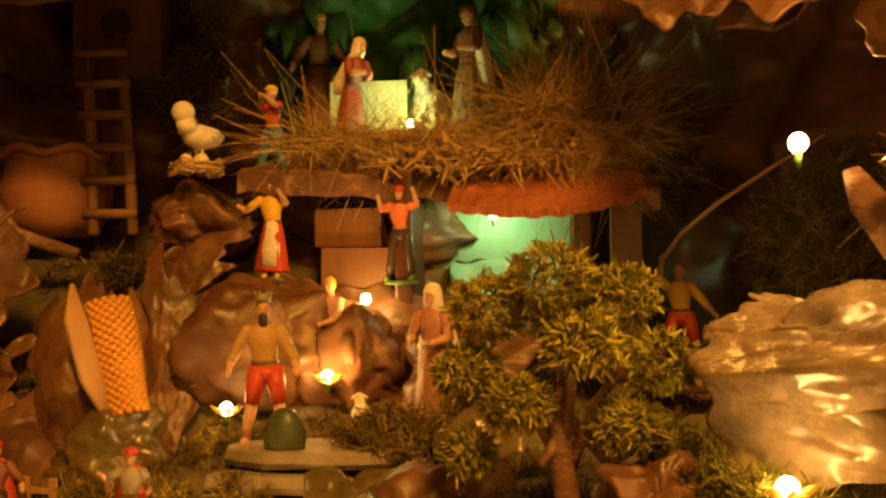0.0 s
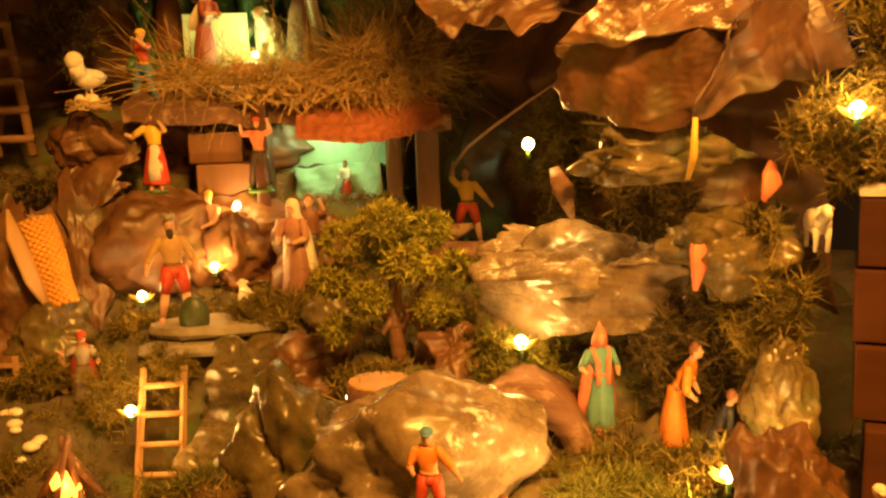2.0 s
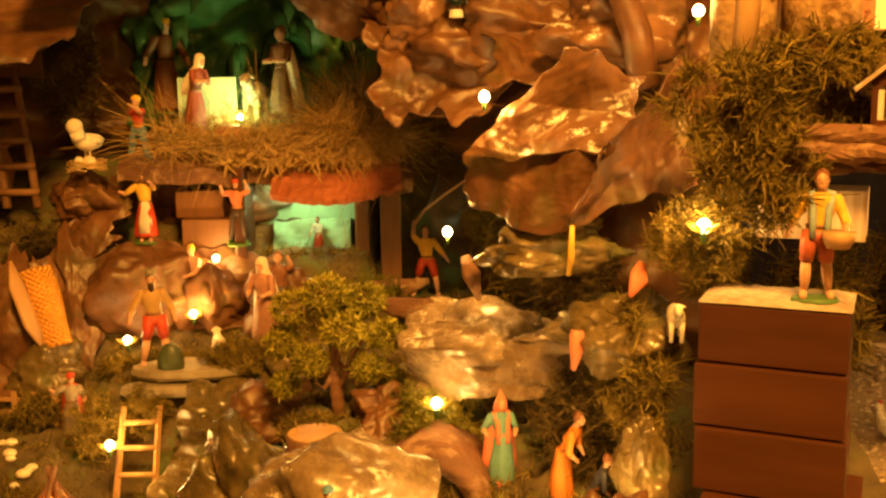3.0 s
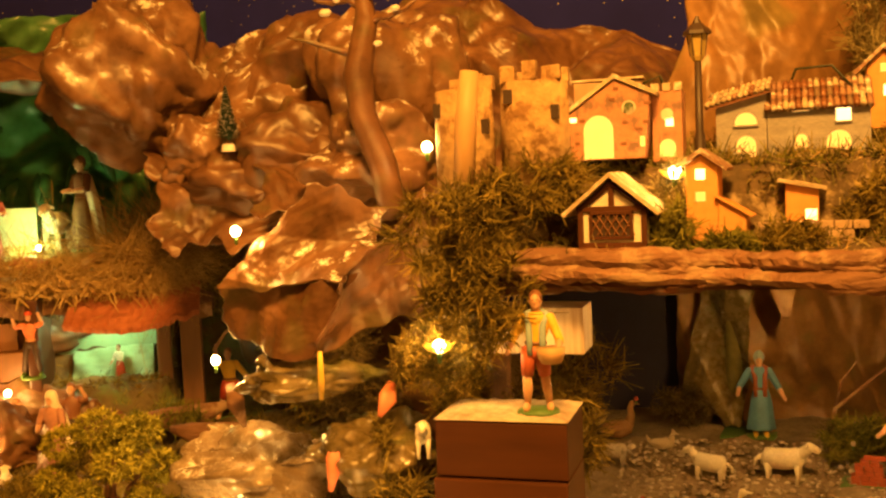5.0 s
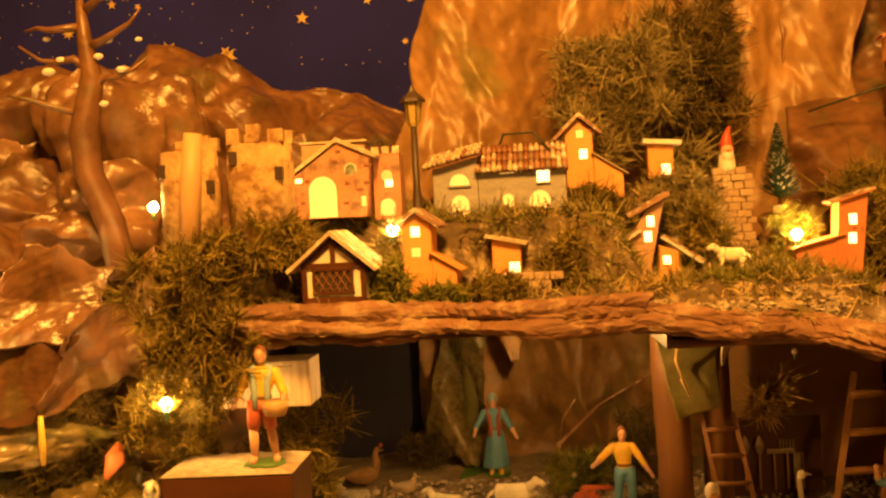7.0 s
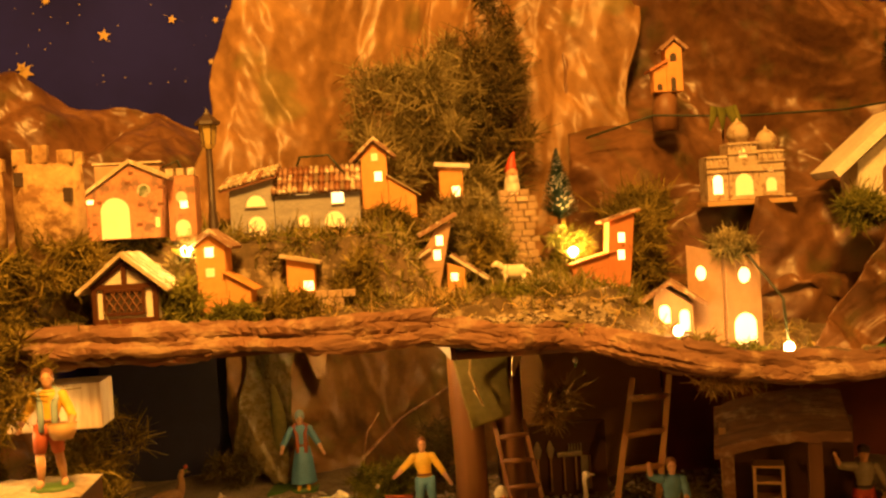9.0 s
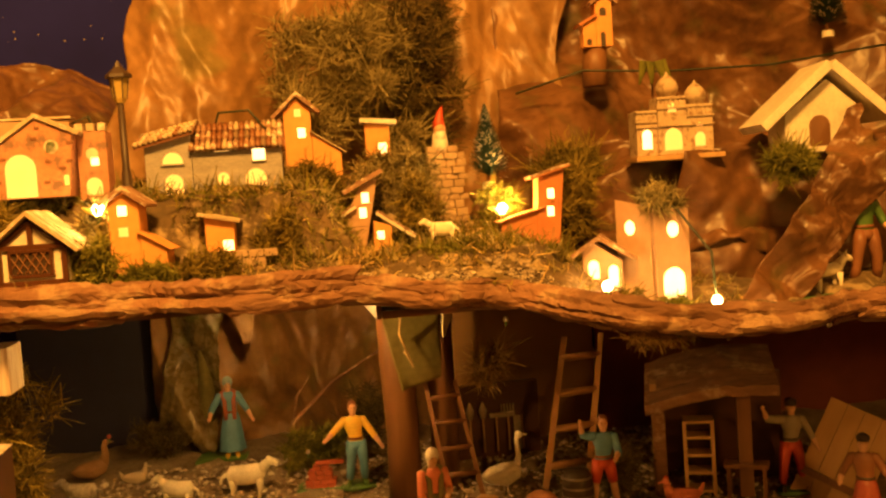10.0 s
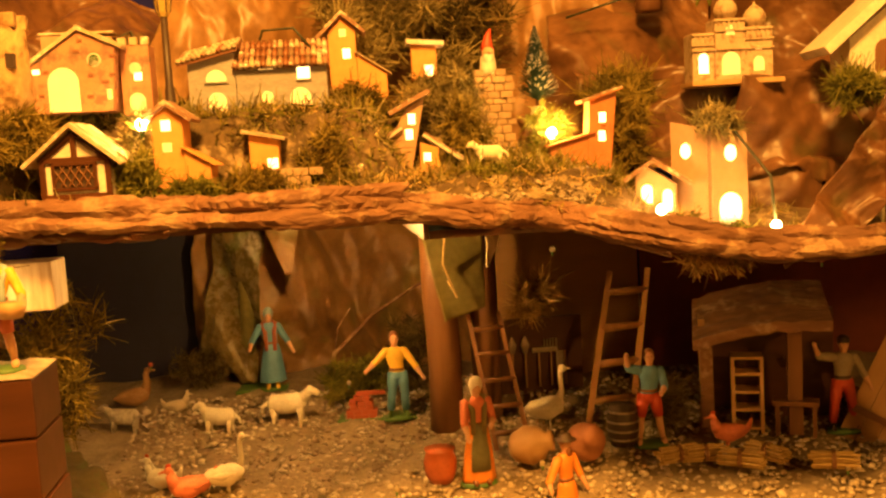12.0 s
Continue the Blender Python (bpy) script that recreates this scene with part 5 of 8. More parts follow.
    # bundles of wood
    for u, n, turn in ((0.634, 0.152, 10), (0.690, 0.118, -40), (0.725, 0.130, -62), (0.775, 0.085, -22), (0.662, 0.146, -8)):
        w = empty("straw_bundle", V @ pose(u, n, 0.951, 0, 0, turn), "small tied bundle of pale straw", "bundle", "straw bundles on the gravel")
        rng = random.Random(int(u * 1000))
        for k in range(16):
            a, r = k * 2.4, 0.0022 * math.sqrt(k)
            bm = bmesh.new()
            y, z = r * math.cos(a), 0.008 + r * math.sin(a)
            tube(bm, [(-0.026 + rng.uniform(0, 0.006), y * 1.35, z), (0, y * 0.85, z), (0.026 - rng.uniform(0, 0.006), y * 1.35, z)], [0.0016, 0.0015, 0.0014], 5)
            part("straw", bm, STRAW, w)
        bm = bmesh.new()
        tube(bm, [(-0.002, 0, 0.008), (0.002, 0, 0.008)], [0.0098, 0.0098], 12)
        part("string", bm, WOOD, w)
    # figurines
    plain("rust_shawl", (0.28, 0.08, 0.04))
    figurine(vp(0.189, 0.525, 0.985), 0.112, -24, "woman figurine in a blue dress and brown shawl", [SKIN, BLUE, BLUE, BROWN, YELLOW, PALE_BLUE], "skirt", ((0.30, -0.06, 0.45), (-0.28, -0.06, 0.50)), hat="scarf", shawl=bpy.data.materials["rust_shawl"])
    figurine(vp(0.349, 0.350, 0.974), 0.108, -28, "man figurine in a yellow shirt and blue trousers", [SKIN, YELLOW, BLUE, BROWN, GREEN, BROWN], "trousers", ((0.33, -0.10, 0.46), (-0.38, -0.12, 0.58)), stride=0.02)
    figurine(vp(0.417, 0.165, 0.946), 0.115, -20, "kneeling woman figurine with white headscarf and orange skirt", [SKIN, CORAL, ORANGE, BROWN, BROWN, WHITE], "robe", ((0.10, -0.19, 0.56), (-0.14, -0.19, 0.46)), hat="scarf", stoop=0.05, apron=plain("grey_green_apron", (0.16, 0.16, 0.08)), shawl=plain("olive_shawl", (0.20, 0.17, 0.07)))
    figurine(vp(0.497, 0.105, 0.902), 0.105, 10, "bearded peasant figurine in orange with a dark hat", [SKIN, ORANGE, ORANGE, BROWN, BROWN, DARK], "robe", ((0.2, -0.12, 0.45), (-0.28, -0.02, 0.5)), hat="brim", beard=BROWN)
    figurine(vp(0.623, 0.205, 0.956), 0.110, -38, "boy figurine in dark blue shirt and red trousers", [SKIN, BLUE, RED, BROWN, SKIN, WHITE], "trousers", ((0.10, -0.2, 0.56), (-0.26, -0.05, 0.93)), bare=True)
    figurine(vp(0.850, 0.195, 0.954), 0.110, -36, "carpenter figurine in grey vest and red trousers", [SKIN, plain("grey_vest", (0.30, 0.26, 0.20)), RED, DARK, DARK, DARK], "trousers", ((0.30, -0.05, 0.44), (-0.36, -0.1, 0.92)), hat="cap")
    figurine(vp(0.872, 0.085, 0.935), 0.11, -60, "woman figurine in a dark red dress by the shed", [SKIN, BROWN, plain("dark_red_dress", (0.25, 0.05, 0.03)), DARK, DARK, DARK], "skirt", hat="cap")
    for u, n, z, L, turn, lab, mat, kind in (
        (0.130, 0.365, 0.966, 0.052, 160, "white sheep figurine standing on gravel", CREAM, "sheep"),
        (0.212, 0.372, 0.968, 0.062, -10, "cream sheep figurine grazing on gravel", CREAM, "sheep"),
        (0.068, 0.455, 0.974, 0.034, 0, "small grey hen figurine at the stable back", PLASTER, "hen"),
        (0.010, 0.400, 0.968, 0.050, 170, "black and white calf figurine on gravel", surface("piebald", (0.05, 0.04, 0.03), (0.7, 0.62, 0.5), 90, 0.6, 0.2, 0.0004), "cow"),
        (0.080, 0.220, 0.948, 0.045, 150, "white hen figurine with a red comb", [WHITE, RED], "hen"),
        (0.150, 0.205, 0.948, 0.05, 20, "pale duck figurine on gravel", CREAM, "goose"),
        (0.112, 0.190, 0.944, 0.05, 200, "orange hen figurine on gravel", [CORAL, RED], "hen"),
        (0.524, 0.292, 0.962, 0.058, 15, "white goose figurine with raised neck", WHITE, "goose"),
        (0.700, 0.172, 0.954, 0.044, 175, "orange hen figurine near the shed", [CORAL, RED], "hen"),
        (0.006, 0.498, 0.974, 0.052, 30, "sitting tan dog figurine", surface("tan_fur", (0.22, 0.12, 0.05), (0.36, 0.21, 0.10), 90, 0.8, 0.4, 0.0006), "dog"),
    ):
        beast(vp(u, n, z), L, -27 + turn, lab, mat, kind)
    # post and plinths behind the two figurines
    bm = bmesh.new()
    tube(bm, [(0, 0, 0), (0.001, 0, 0.1), (0.004, 0, 0.25)], [0.012, 0.011, 0.009], 12)
    ob = part("wooden_post", bm, OLIVE, smooth=True)
    ob.matrix_world = V @ pose(0.155, 0.585, 0.975)
    tagged(ob, "mossy wooden post behind the woman figurine", "post")
    for u, n, w, d in ((0.175, 0.55, 0.035, 0.03), (0.325, 0.375, 0.05, 0.02)):
        bm = box(bmesh.new(), -w, w, -d, d, 0, 0.008, 0.003)
        ob = part("grass_base", bm, GREEN, smooth=True)
        ob.matrix_world = V @ pose(u, n, 0.964 if n < 0.5 else 0.974, 0, 0, -8)
        tagged(ob, "green painted base under a figurine", "base", "figurine bases")
    # red brick pile
    pile = empty("brick_pile", V @ pose(0.305, 0.37, 0.971, 0, 0, -8), "small pile of red bricks beside the man figurine", "brick pile")
    rng = random.Random(2)
    for r in range(5):
        for k in range(4 - r // 2):
            x = (k - (4 - r // 2) / 2) * 0.010 + rng.uniform(-0.001, 0.001)
            part("brick", box(bmesh.new(), x, x + 0.0093, -0.008, 0.008, r * 0.0058, r * 0.0058 + 0.0053, 0.0008), plain("brick_red", (0.42, 0.10, 0.05), 0.7) if r + k == 0 else bpy.data.materials["brick_red"], pile)
    bm = box(bmesh.new(), -0.006, 0.03, -0.003, 0.003, 0.029, 0.034, 0.001)
    part("plank", bm, bpy.data.materials["brick_red"], pile)
    # dry branch on the paper wall
    bm = bmesh.new()
    tube(bm, [vp(0.268, 0.44, 0.985), vp(0.275, 0.445, 1.04), vp(0.33, 0.44, 1.09), vp(0.42, 0.42, 1.145)], [0.003, 0.0027, 0.0022, 0.0012], 7)
    tube(bm, [vp(0.276, 0.445, 1.045), vp(0.282, 0.44, 1.075), vp(0.30, 0.44, 1.10)], [0.002, 0.0015, 0.0008], 6)
    tagged(part("dry_branch", bm, BARK, smooth=True), "thin bare branch in front of the paper wall", "branch")
    # gravel
    bm0 = bmesh.new()
    bmesh.ops.create_icosphere(bm0, subdivisions=1, radius=1)
    base = np.array([v.co for v in bm0.verts])
    tri = np.array([[v.index for v in f.verts] for f in bm0.faces])
    bm0.free()
    rng = np.random.default_rng(9)
    m = 9000
    u, n = rng.uniform(-0.09, 0.95, m), rng.uniform(-0.02, 0.5, m) ** 1.0
    keep = ~((u < 0.02) & (n > 0.3))
    u, n = u[keep], n[keep]
    m = len(u)
    z = 0.935 + 0.045 * smooth(n, 0.05, 0.5)
    r = rng.uniform(0.0018, 0.0046, m) * (1 + 0.5 * (rng.uniform(size=m) > 0.93))
    P = base[None] * rng.uniform(0.6, 1.15, (m, len(base), 1)) * (r[:, None] * np.stack([np.ones(m), rng.uniform(0.7, 1, m), rng.uniform(0.5, 0.8, m)], 1))[:, None, :]
    P = P + np.stack([u, n, z + r * 0.3 + 0.001], 1)[:, None, :]
    F = (tri[None] + (np.arange(m) * len(base))[:, None, None]).reshape(-1, 3)
    gm, nt, b = material("gravel_stone")
    geo = nt.nodes.new("ShaderNodeNewGeometry")
    c = ramp(nt, geo.outputs["Random Per Island"], [(0.0, (0.16, 0.11, 0.07)), (0.5, (0.40, 0.31, 0.21)), (1.0, (0.70, 0.62, 0.50))])
    nt.links.new(mix(nt, 0.3, c, ramp(nt, noise_of(nt, 300, 4), [(0.3, (0.2, 0.14, 0.08)), (0.7, (0.6, 0.5, 0.36))])), b.inputs["Base Color"])
    b.inputs["Roughness"].default_value = 0.75
    ob = new("gravel", mesh_of("gravel", P.reshape(-1, 3).tolist(), F.tolist(), gm))
    ob.matrix_world = V
    tagged(ob, "loose pale brown gravel over the farmyard floor", "gravel", kind="stuff")


farmyard()


# ---- the wooden steps with the tall figurine ----
def steps():
    s = empty("wooden_steps", V @ pose(-0.066, -0.072, 0.93), "block of stacked dark-stained wooden steps", "steps")
    for i, (z0, z1, n0, u0, u1) in enumerate(((0.168, 0.213, 0.0, 0, 0.108), (0.118, 0.166, -0.003, -0.002, 0.108), (0.066, 0.116, -0.006, 0.0, 0.110), (0.0, 0.064, -0.022, 0.008, 0.122))):
        part("step", box(bmesh.new(), u0, u1, n0, 0.075, z0, z1, 0.0018), PLANK, s)
    P = empty("snow_layer", V @ pose(-0.066, -0.072, 1.1435), "thin layer of snow on the top step", "snow")
    bm = bmesh.new()
    bmesh.ops.create_grid(bm, x_segments=40, y_segments=24, size=0.5)
    for v in bm.verts:
        x, y = v.co.x + 0.5, v.co.y + 0.5
        e = min(x, 1 - x, y, 1 - y)
        v.co = Vector((x * 0.11 - 0.001, y * 0.076 - 0.001, 0.0008 + 0.004 * min(1, e * 8) * (0.7 + 0.5 * noise.noise(Vector((x * 14, y * 9, 0))))))
    part("layer", bm, DUSTY_SNOW, P, smooth=True)
    figurine(vp(0.016, -0.050, 1.149), 0.098, -20, "tall shepherd figurine with a basket, red trousers", [SKIN, YELLOW, plain("rust_red", (0.50, 0.12, 0.06)), BROWN, SKIN, YELLOW], "trousers", ((0.20, -0.12, 0.52), (-0.26, -0.04, 0.5)), stride=0.02, bare=True, shawl=PALE_BLUE)
    bm = bmesh.new()
    tube(bm, [(0, 0, 0), (0, 0, 0.006), (0, 0, 0.012)], [0.008, 0.011, 0.012], 14)
    ob = part("basket", bm, PALE_WOOD, smooth=True)
    ob.matrix_world = V @ pose(0.030, -0.064, 1.190)
    tagged(ob, "small yellow basket held by the shepherd", "basket")
    b = empty("snowy_box", V @ pose(-0.035, -0.005, 1.186), "small white-painted wooden box below the shelf", "box")
    part("body", box(bmesh.new(), 0, 0.082, 0, 0.045, 0, 0.040, 0.002), surface("streaked_white_paint", (0.30, 0.16, 0.07), (0.82, 0.78, 0.68), 120, 0.6, 0.5, 0.001, stretch=(1, 1, 0.12)), b)
    beast(vp(-0.093, -0.024, 1.100), 0.042, -100, "white lamb figurine on the rocks", CREAM, "sheep")


steps()


# ---- rocks and paper of the left hill ----
def hill_rocks():
    for c, r, seed, mat, lab, turn in (
        ((0.27, 0.83, 1.345), (0.085, 0.06, 0.045), 102, PAPER, "brown crumpled paper ledge", 0),
        ((0.145, 0.92, 1.475), (0.095, 0.075, 0.11), 103, PAPER_SNOW, "large snow-topped paper boulder", 10),
        ((0.305, 0.93, 1.455), (0.10, 0.07, 0.09), 104, PAPER_SNOW, "large brown paper boulder with snow", -20),
        ((0.21, 0.84, 1.385), (0.05, 0.04, 0.045), 105, PAPER_SNOW, "small snowy paper boulder", 40),
        ((0.44, 0.80, 1.44), (0.09, 0.06, 0.10), 106, PAPER_SNOW, "crumpled paper crag with white patches", 15),
        ((0.345, 0.80, 1.37), (0.075, 0.05, 0.05), 107, PAPER, "brown crumpled paper boulder", 0),
        ((0.40, 0.68, 1.36), (0.07, 0.05, 0.05), 108, PAPER_SNOW, "snow-speckled paper boulder by the castle", 30),
        ((0.262, 0.635, 1.058), (0.075, 0.035, 0.036), 109, PAPER_GREY, "grey shiny crumpled paper rock", -20),
        ((0.31, 0.555, 1.165), (0.055, 0.03, 0.022), 110, PAPER_GREEN, "olive crumpled paper rock under the crag", 0),
        ((0.365, 0.545, 1.095), (0.05, 0.045, 0.032), 111, PAPER_GREEN, "olive crumpled paper rock beside the lamb", 0),
        ((-0.01, 0.845, 0.895), (0.085, 0.04, 0.06), 112, PAPER_GREEN, "green and brown crumpled paper rock", -20),
        ((0.115, 0.505, 0.945), (0.078, 0.065, 0.062), 113, PAPER_GREY, "grey-brown crumpled paper boulder by the bridge", 0),
        ((0.02, 0.66, 0.90), (0.055, 0.06, 0.075), 114, PAPER_GREEN, "dark green crumpled paper rock", 25),
        ((-0.165, 1.005, 1.035), (0.075, 0.045, 0.055), 115, PAPER, "brown crumpled paper rock under the woman figurine", 10),
        ((-0.095, 1.03, 1.02), (0.05, 0.045, 0.06), 116, PAPER, "brown crumpled paper rock on the slope", 60),
        ((0.375, 0.48, 0.99), (0.022, 0.035, 0.05), 119, PAPER_GREEN, "mossy green paper rock beside the steps", 0),
        ((0.345, 0.40, 0.955), (0.035, 0.03, 0.05), 120, PAPER, "brown paper rock at the foot of the steps", 0),
        ((-0.245, 1.065, 1.160), (0.045, 0.035, 0.035), 121, PAPER, "brown crumpled paper under the nest", 0),
        ((-0.105, 1.135, 1.165), (0.10, 0.035, 0.05), 161, PAPER, "brown crumpled paper under the hay ledge", 0),
        ((-0.46, 0.93, 0.98), (0.06, 0.04, 0.08), 124, PAPER, "brown curled dry leaf shape at the fence", 40),
        ((-0.27, 0.93, 0.95), (0.05, 0.03, 0.045), 125, PAPER_GREEN, "olive crumpled paper behind the fence", 10),
        ((-0.06, 1.005, 1.03), (0.04, 0.03, 0.045), 126, PAPER, "brown crumpled paper below the wooden blocks", 30),
        ((0.06, 0.87, 0.965), (0.05, 0.04, 0.04), 127, PAPER_GREEN, "olive crumpled paper under the cloaked woman", 0),
        ((0.04, 0.76, 0.925), (0.055, 0.045, 0.055), 128, PAPER, "brown crumpled paper beside the tree", 15),
        ((0.16, 0.66, 0.985), (0.04, 0.03, 0.03), 129, PAPER, "small brown crumpled paper by the stump", 70),
        ((0.205, 0.45, 0.915), (0.06, 0.035, 0.03), 130, PAPER_GREEN, "olive crumpled paper below the bridge", 0),
        ((0.03, 0.98, 1.02), (0.055, 0.04, 0.05), 122, PAPER, "brown crumpled paper block on the slope", 0),
    ):
        paper_rock("paper_rock", c, r, seed, mat, lab, turn=turn)
    paper_rock("paper_rock", tuple(vp(0.510, 0.192, 1.312)), (0.026, 0.02, 0.026), 123, PAPER, "small brown paper mound under the fir")
    paper_sheet("paper_crag", [(0.237, 0.572, 1.243), (0.352, 0.500, 1.256), (0.392, 0.550, 1.312), (0.325, 0.535, 1.342)], 151, PAPER_SNOW, "snow-sprayed folded paper crag jutting from the slope", 0.014, 0.06, (90, 80), category="paper rock", cut=0.03)
    paper_sheet("paper_crag", [(0.246, 0.588, 1.203), (0.318, 0.515, 1.187), (0.354, 0.498, 1.260), (0.236, 0.571, 1.247)], 152, PAPER, "brown folded paper underside of the crag", 0.014, 0.07, (80, 70), category="paper rock", cut=0.02)
    paper_sheet("paper_crag", [(0.314, 0.516, 1.187), (0.440, 0.520, 1.234), (0.430, 0.575, 1.330), (0.348, 0.500, 1.262)], 153, PAPER, "dark brown folded paper flank of the crag", 0.016, 0.06, (90, 80), category="paper rock", cut=0.03)
    paper_sheet("paper_ledge", [(0.165, 0.80, 1.275), (0.285, 0.78, 1.275), (0.330, 0.90, 1.375), (0.150, 0.90, 1.385)], 154, PAPER, "brown folded paper hanging over the hay", 0.030, 0.09, (90, 70), category="paper rock", cut=0.07)
    paper_sheet("paper_ledge", [(0.275, 0.70, 1.300), (0.415, 0.66, 1.285), (0.43, 0.76, 1.385), (0.28, 0.80, 1.385)], 155, PAPER, "brown folded paper ledge below the small fir", 0.026, 0.07, (90, 70), category="paper rock", cut=0.05)
    for corners, seed, mat, lab in (
        ([(0.190, 0.640, 1.005), (0.312, 0.580, 1.022), (0.335, 0.562, 1.074), (0.184, 0.660, 1.082)], 171, PAPER_GREY, "grey pleated front of the crumpled paper rock"),
        ([(0.184, 0.658, 1.080), (0.332, 0.562, 1.073), (0.322, 0.632, 1.080), (0.222, 0.690, 1.092)], 172, PAPER_GREY, "grey folded top of the crumpled paper rock"),
        ([(-0.112, 0.792, 0.830), (0.050, 0.770, 0.825), (0.085, 0.800, 0.965), (-0.070, 0.842, 0.962)], 173, PAPER_GREEN, "green and brown folded paper rock face"),
        ([(0.040, 0.770, 0.830), (0.105, 0.720, 0.880), (0.125, 0.745, 0.965), (0.070, 0.800, 0.960)], 174, PAPER, "brown folded paper below the small tree"),
        ([(-0.215, 1.000, 0.985), (-0.105, 0.985, 0.985), (-0.095, 1.030, 1.110), (-0.215, 1.050, 1.105)], 175, PAPER, "brown folded paper on the slope behind the king"),
        ([(-0.110, 0.995, 0.990), (0.010, 0.990, 1.000), (0.020, 1.040, 1.085), (-0.100, 1.045, 1.095)], 176, PAPER, "brown folded paper below the wooden blocks"),
    ):
        paper_sheet("paper_rock", corners, seed, mat, lab, 0.015, 0.055, (80, 60), category="paper rock", cut=0.035, grain=(0.7, 0.7, 1.5))
    # large curled paper leaves round the corn cob
    for corners, seed, bend in (
        ([(-0.345, 0.930, 0.950), (-0.255, 0.930, 0.955), (-0.290, 1.000, 1.105), (-0.365, 1.010, 1.085)], 181, 0.020),
        ([(-0.470, 0.950, 1.040), (-0.365, 0.945, 1.045), (-0.375, 0.985, 1.165), (-0.480, 0.990, 1.185)], 182, 0.030),
        ([(-0.480, 0.930, 0.950), (-0.385, 0.925, 0.960), (-0.360, 0.970, 1.050), (-0.470, 0.980, 1.055)], 183, -0.020),
        ([(-0.400, 0.915, 0.930), (-0.300, 0.910, 0.935), (-0.330, 0.960, 1.005), (-0.420, 0.965, 1.010)], 184, 0.020),
        ([(-0.255, 0.945, 0.960), (-0.215, 0.950, 0.965), (-0.200, 1.010, 1.095), (-0.265, 1.010, 1.120)], 185, 0.012),
        ([(-0.310, 1.000, 1.075), (-0.205, 1.010, 1.095), (-0.180, 1.050, 1.160), (-0.250, 1.050, 1.150)], 186, 0.014),
        ([(-0.530, 0.980, 1.000), (-0.440, 0.975, 1.010), (-0.450, 1.020, 1.200), (-0.540, 1.020, 1.200)], 187, 0.020),
    ):
        paper_sheet("paper_leaf", corners, seed, PAPER, "large curled leaf of brown painted paper", 0.012, 0.075, (50, 60), category="paper leaf", cut=0.09, sag=bend, grain=(1.3, 1.3, 0.6))
    paper_sheet("paper_wall", [(0.17, 1.30, 0.98), (0.56, 0.76, 0.98), (0.54, 0.86, 1.46), (0.10, 1.30, 1.46)], 131, PAPER, "brown crumpled paper slope between cave and village", 0.03, 0.08, (90, 70), category="paper wall")
    paper_sheet("paper_wall", [(-0.75, 1.20, 0.92), (-0.20, 1.36, 1.0), (-0.16, 1.34, 1.62), (-0.75, 1.10, 1.62)], 132, PAPER, "dark brown crumpled paper at the back of the cave", 0.04, 0.09, (80, 80), category="paper wall")
    paper_sheet("leaf_wall", [(-0.24, 1.33, 1.12), (0.20, 1.30, 1.12), (0.20, 1.27, 1.62), (-0.24, 1.31, 1.62)], 133, surface("green_foil", (0.03, 0.10, 0.03), (0.10, 0.26, 0.10), 30, 0.35, 0.4, 0.002), "green crumpled foil behind the holy family", 0.05, 0.07, (70, 70), category="foil")
    # two sheets above the view, added to keep lamp light off the cave
    paper_sheet("shade_paper", [(-0.80, 0.84, 1.325), (-0.25, 0.90, 1.345), (-0.22, 1.35, 1.53), (-0.80, 1.35, 1.53)], 138, PAPER, "unseen brown paper added to shade the twig ladder", 0.02, 0.10, (60, 40), category="paper roof")
    paper_sheet("shade_paper", [(-0.28, 0.93, 1.46), (0.08, 0.98, 1.50), (0.12, 1.35, 1.56), (-0.28, 1.35, 1.58)], 134, PAPER, "brown crumpled paper added over the cave to shade it", 0.03, 0.10, (70, 40), category="paper roof")
    paper_sheet("paper_slope", [v3(0.672, -0.03, 1.190), v3(0.735, -0.03, 1.195), v3(0.90, 0.03, 1.335), v3(0.86, 0.06, 1.385)], 135, PAPER, "dark brown twisted paper root beside the tower", 0.020, 0.06, (80, 110), category="paper rock", cut=0.04)
    paper_sheet("paper_slope", [v3(0.56, 0.14, 1.26), v3(0.80, 0.10, 1.24), v3(0.86, 0.16, 1.36), v3(0.56, 0.24, 1.38)], 136, PAPER, "brown crumpled paper slope under the church", 0.025, 0.06, (80, 60), category="paper rock")
    paper_sheet("paper_slope", [v3(0.66, 0.105, 1.195), v3(1.15, 0.10, 1.195), v3(1.15, 0.125, 1.37), v3(0.70, 0.125, 1.355)], 137, PAPER, "dark brown paper hollow behind the huntsman", 0.018, 0.07, (80, 40), category="paper rock")
    ob = part("felt_platform", box(bmesh.new(), 0.74, 1.05, -0.04, 0.09, 1.188, 1.207, 0.004), GREEN)
    ob.matrix_world = V
    tagged(ob, "green felt covered platform at the shelf end", "platform")


hill_rocks()


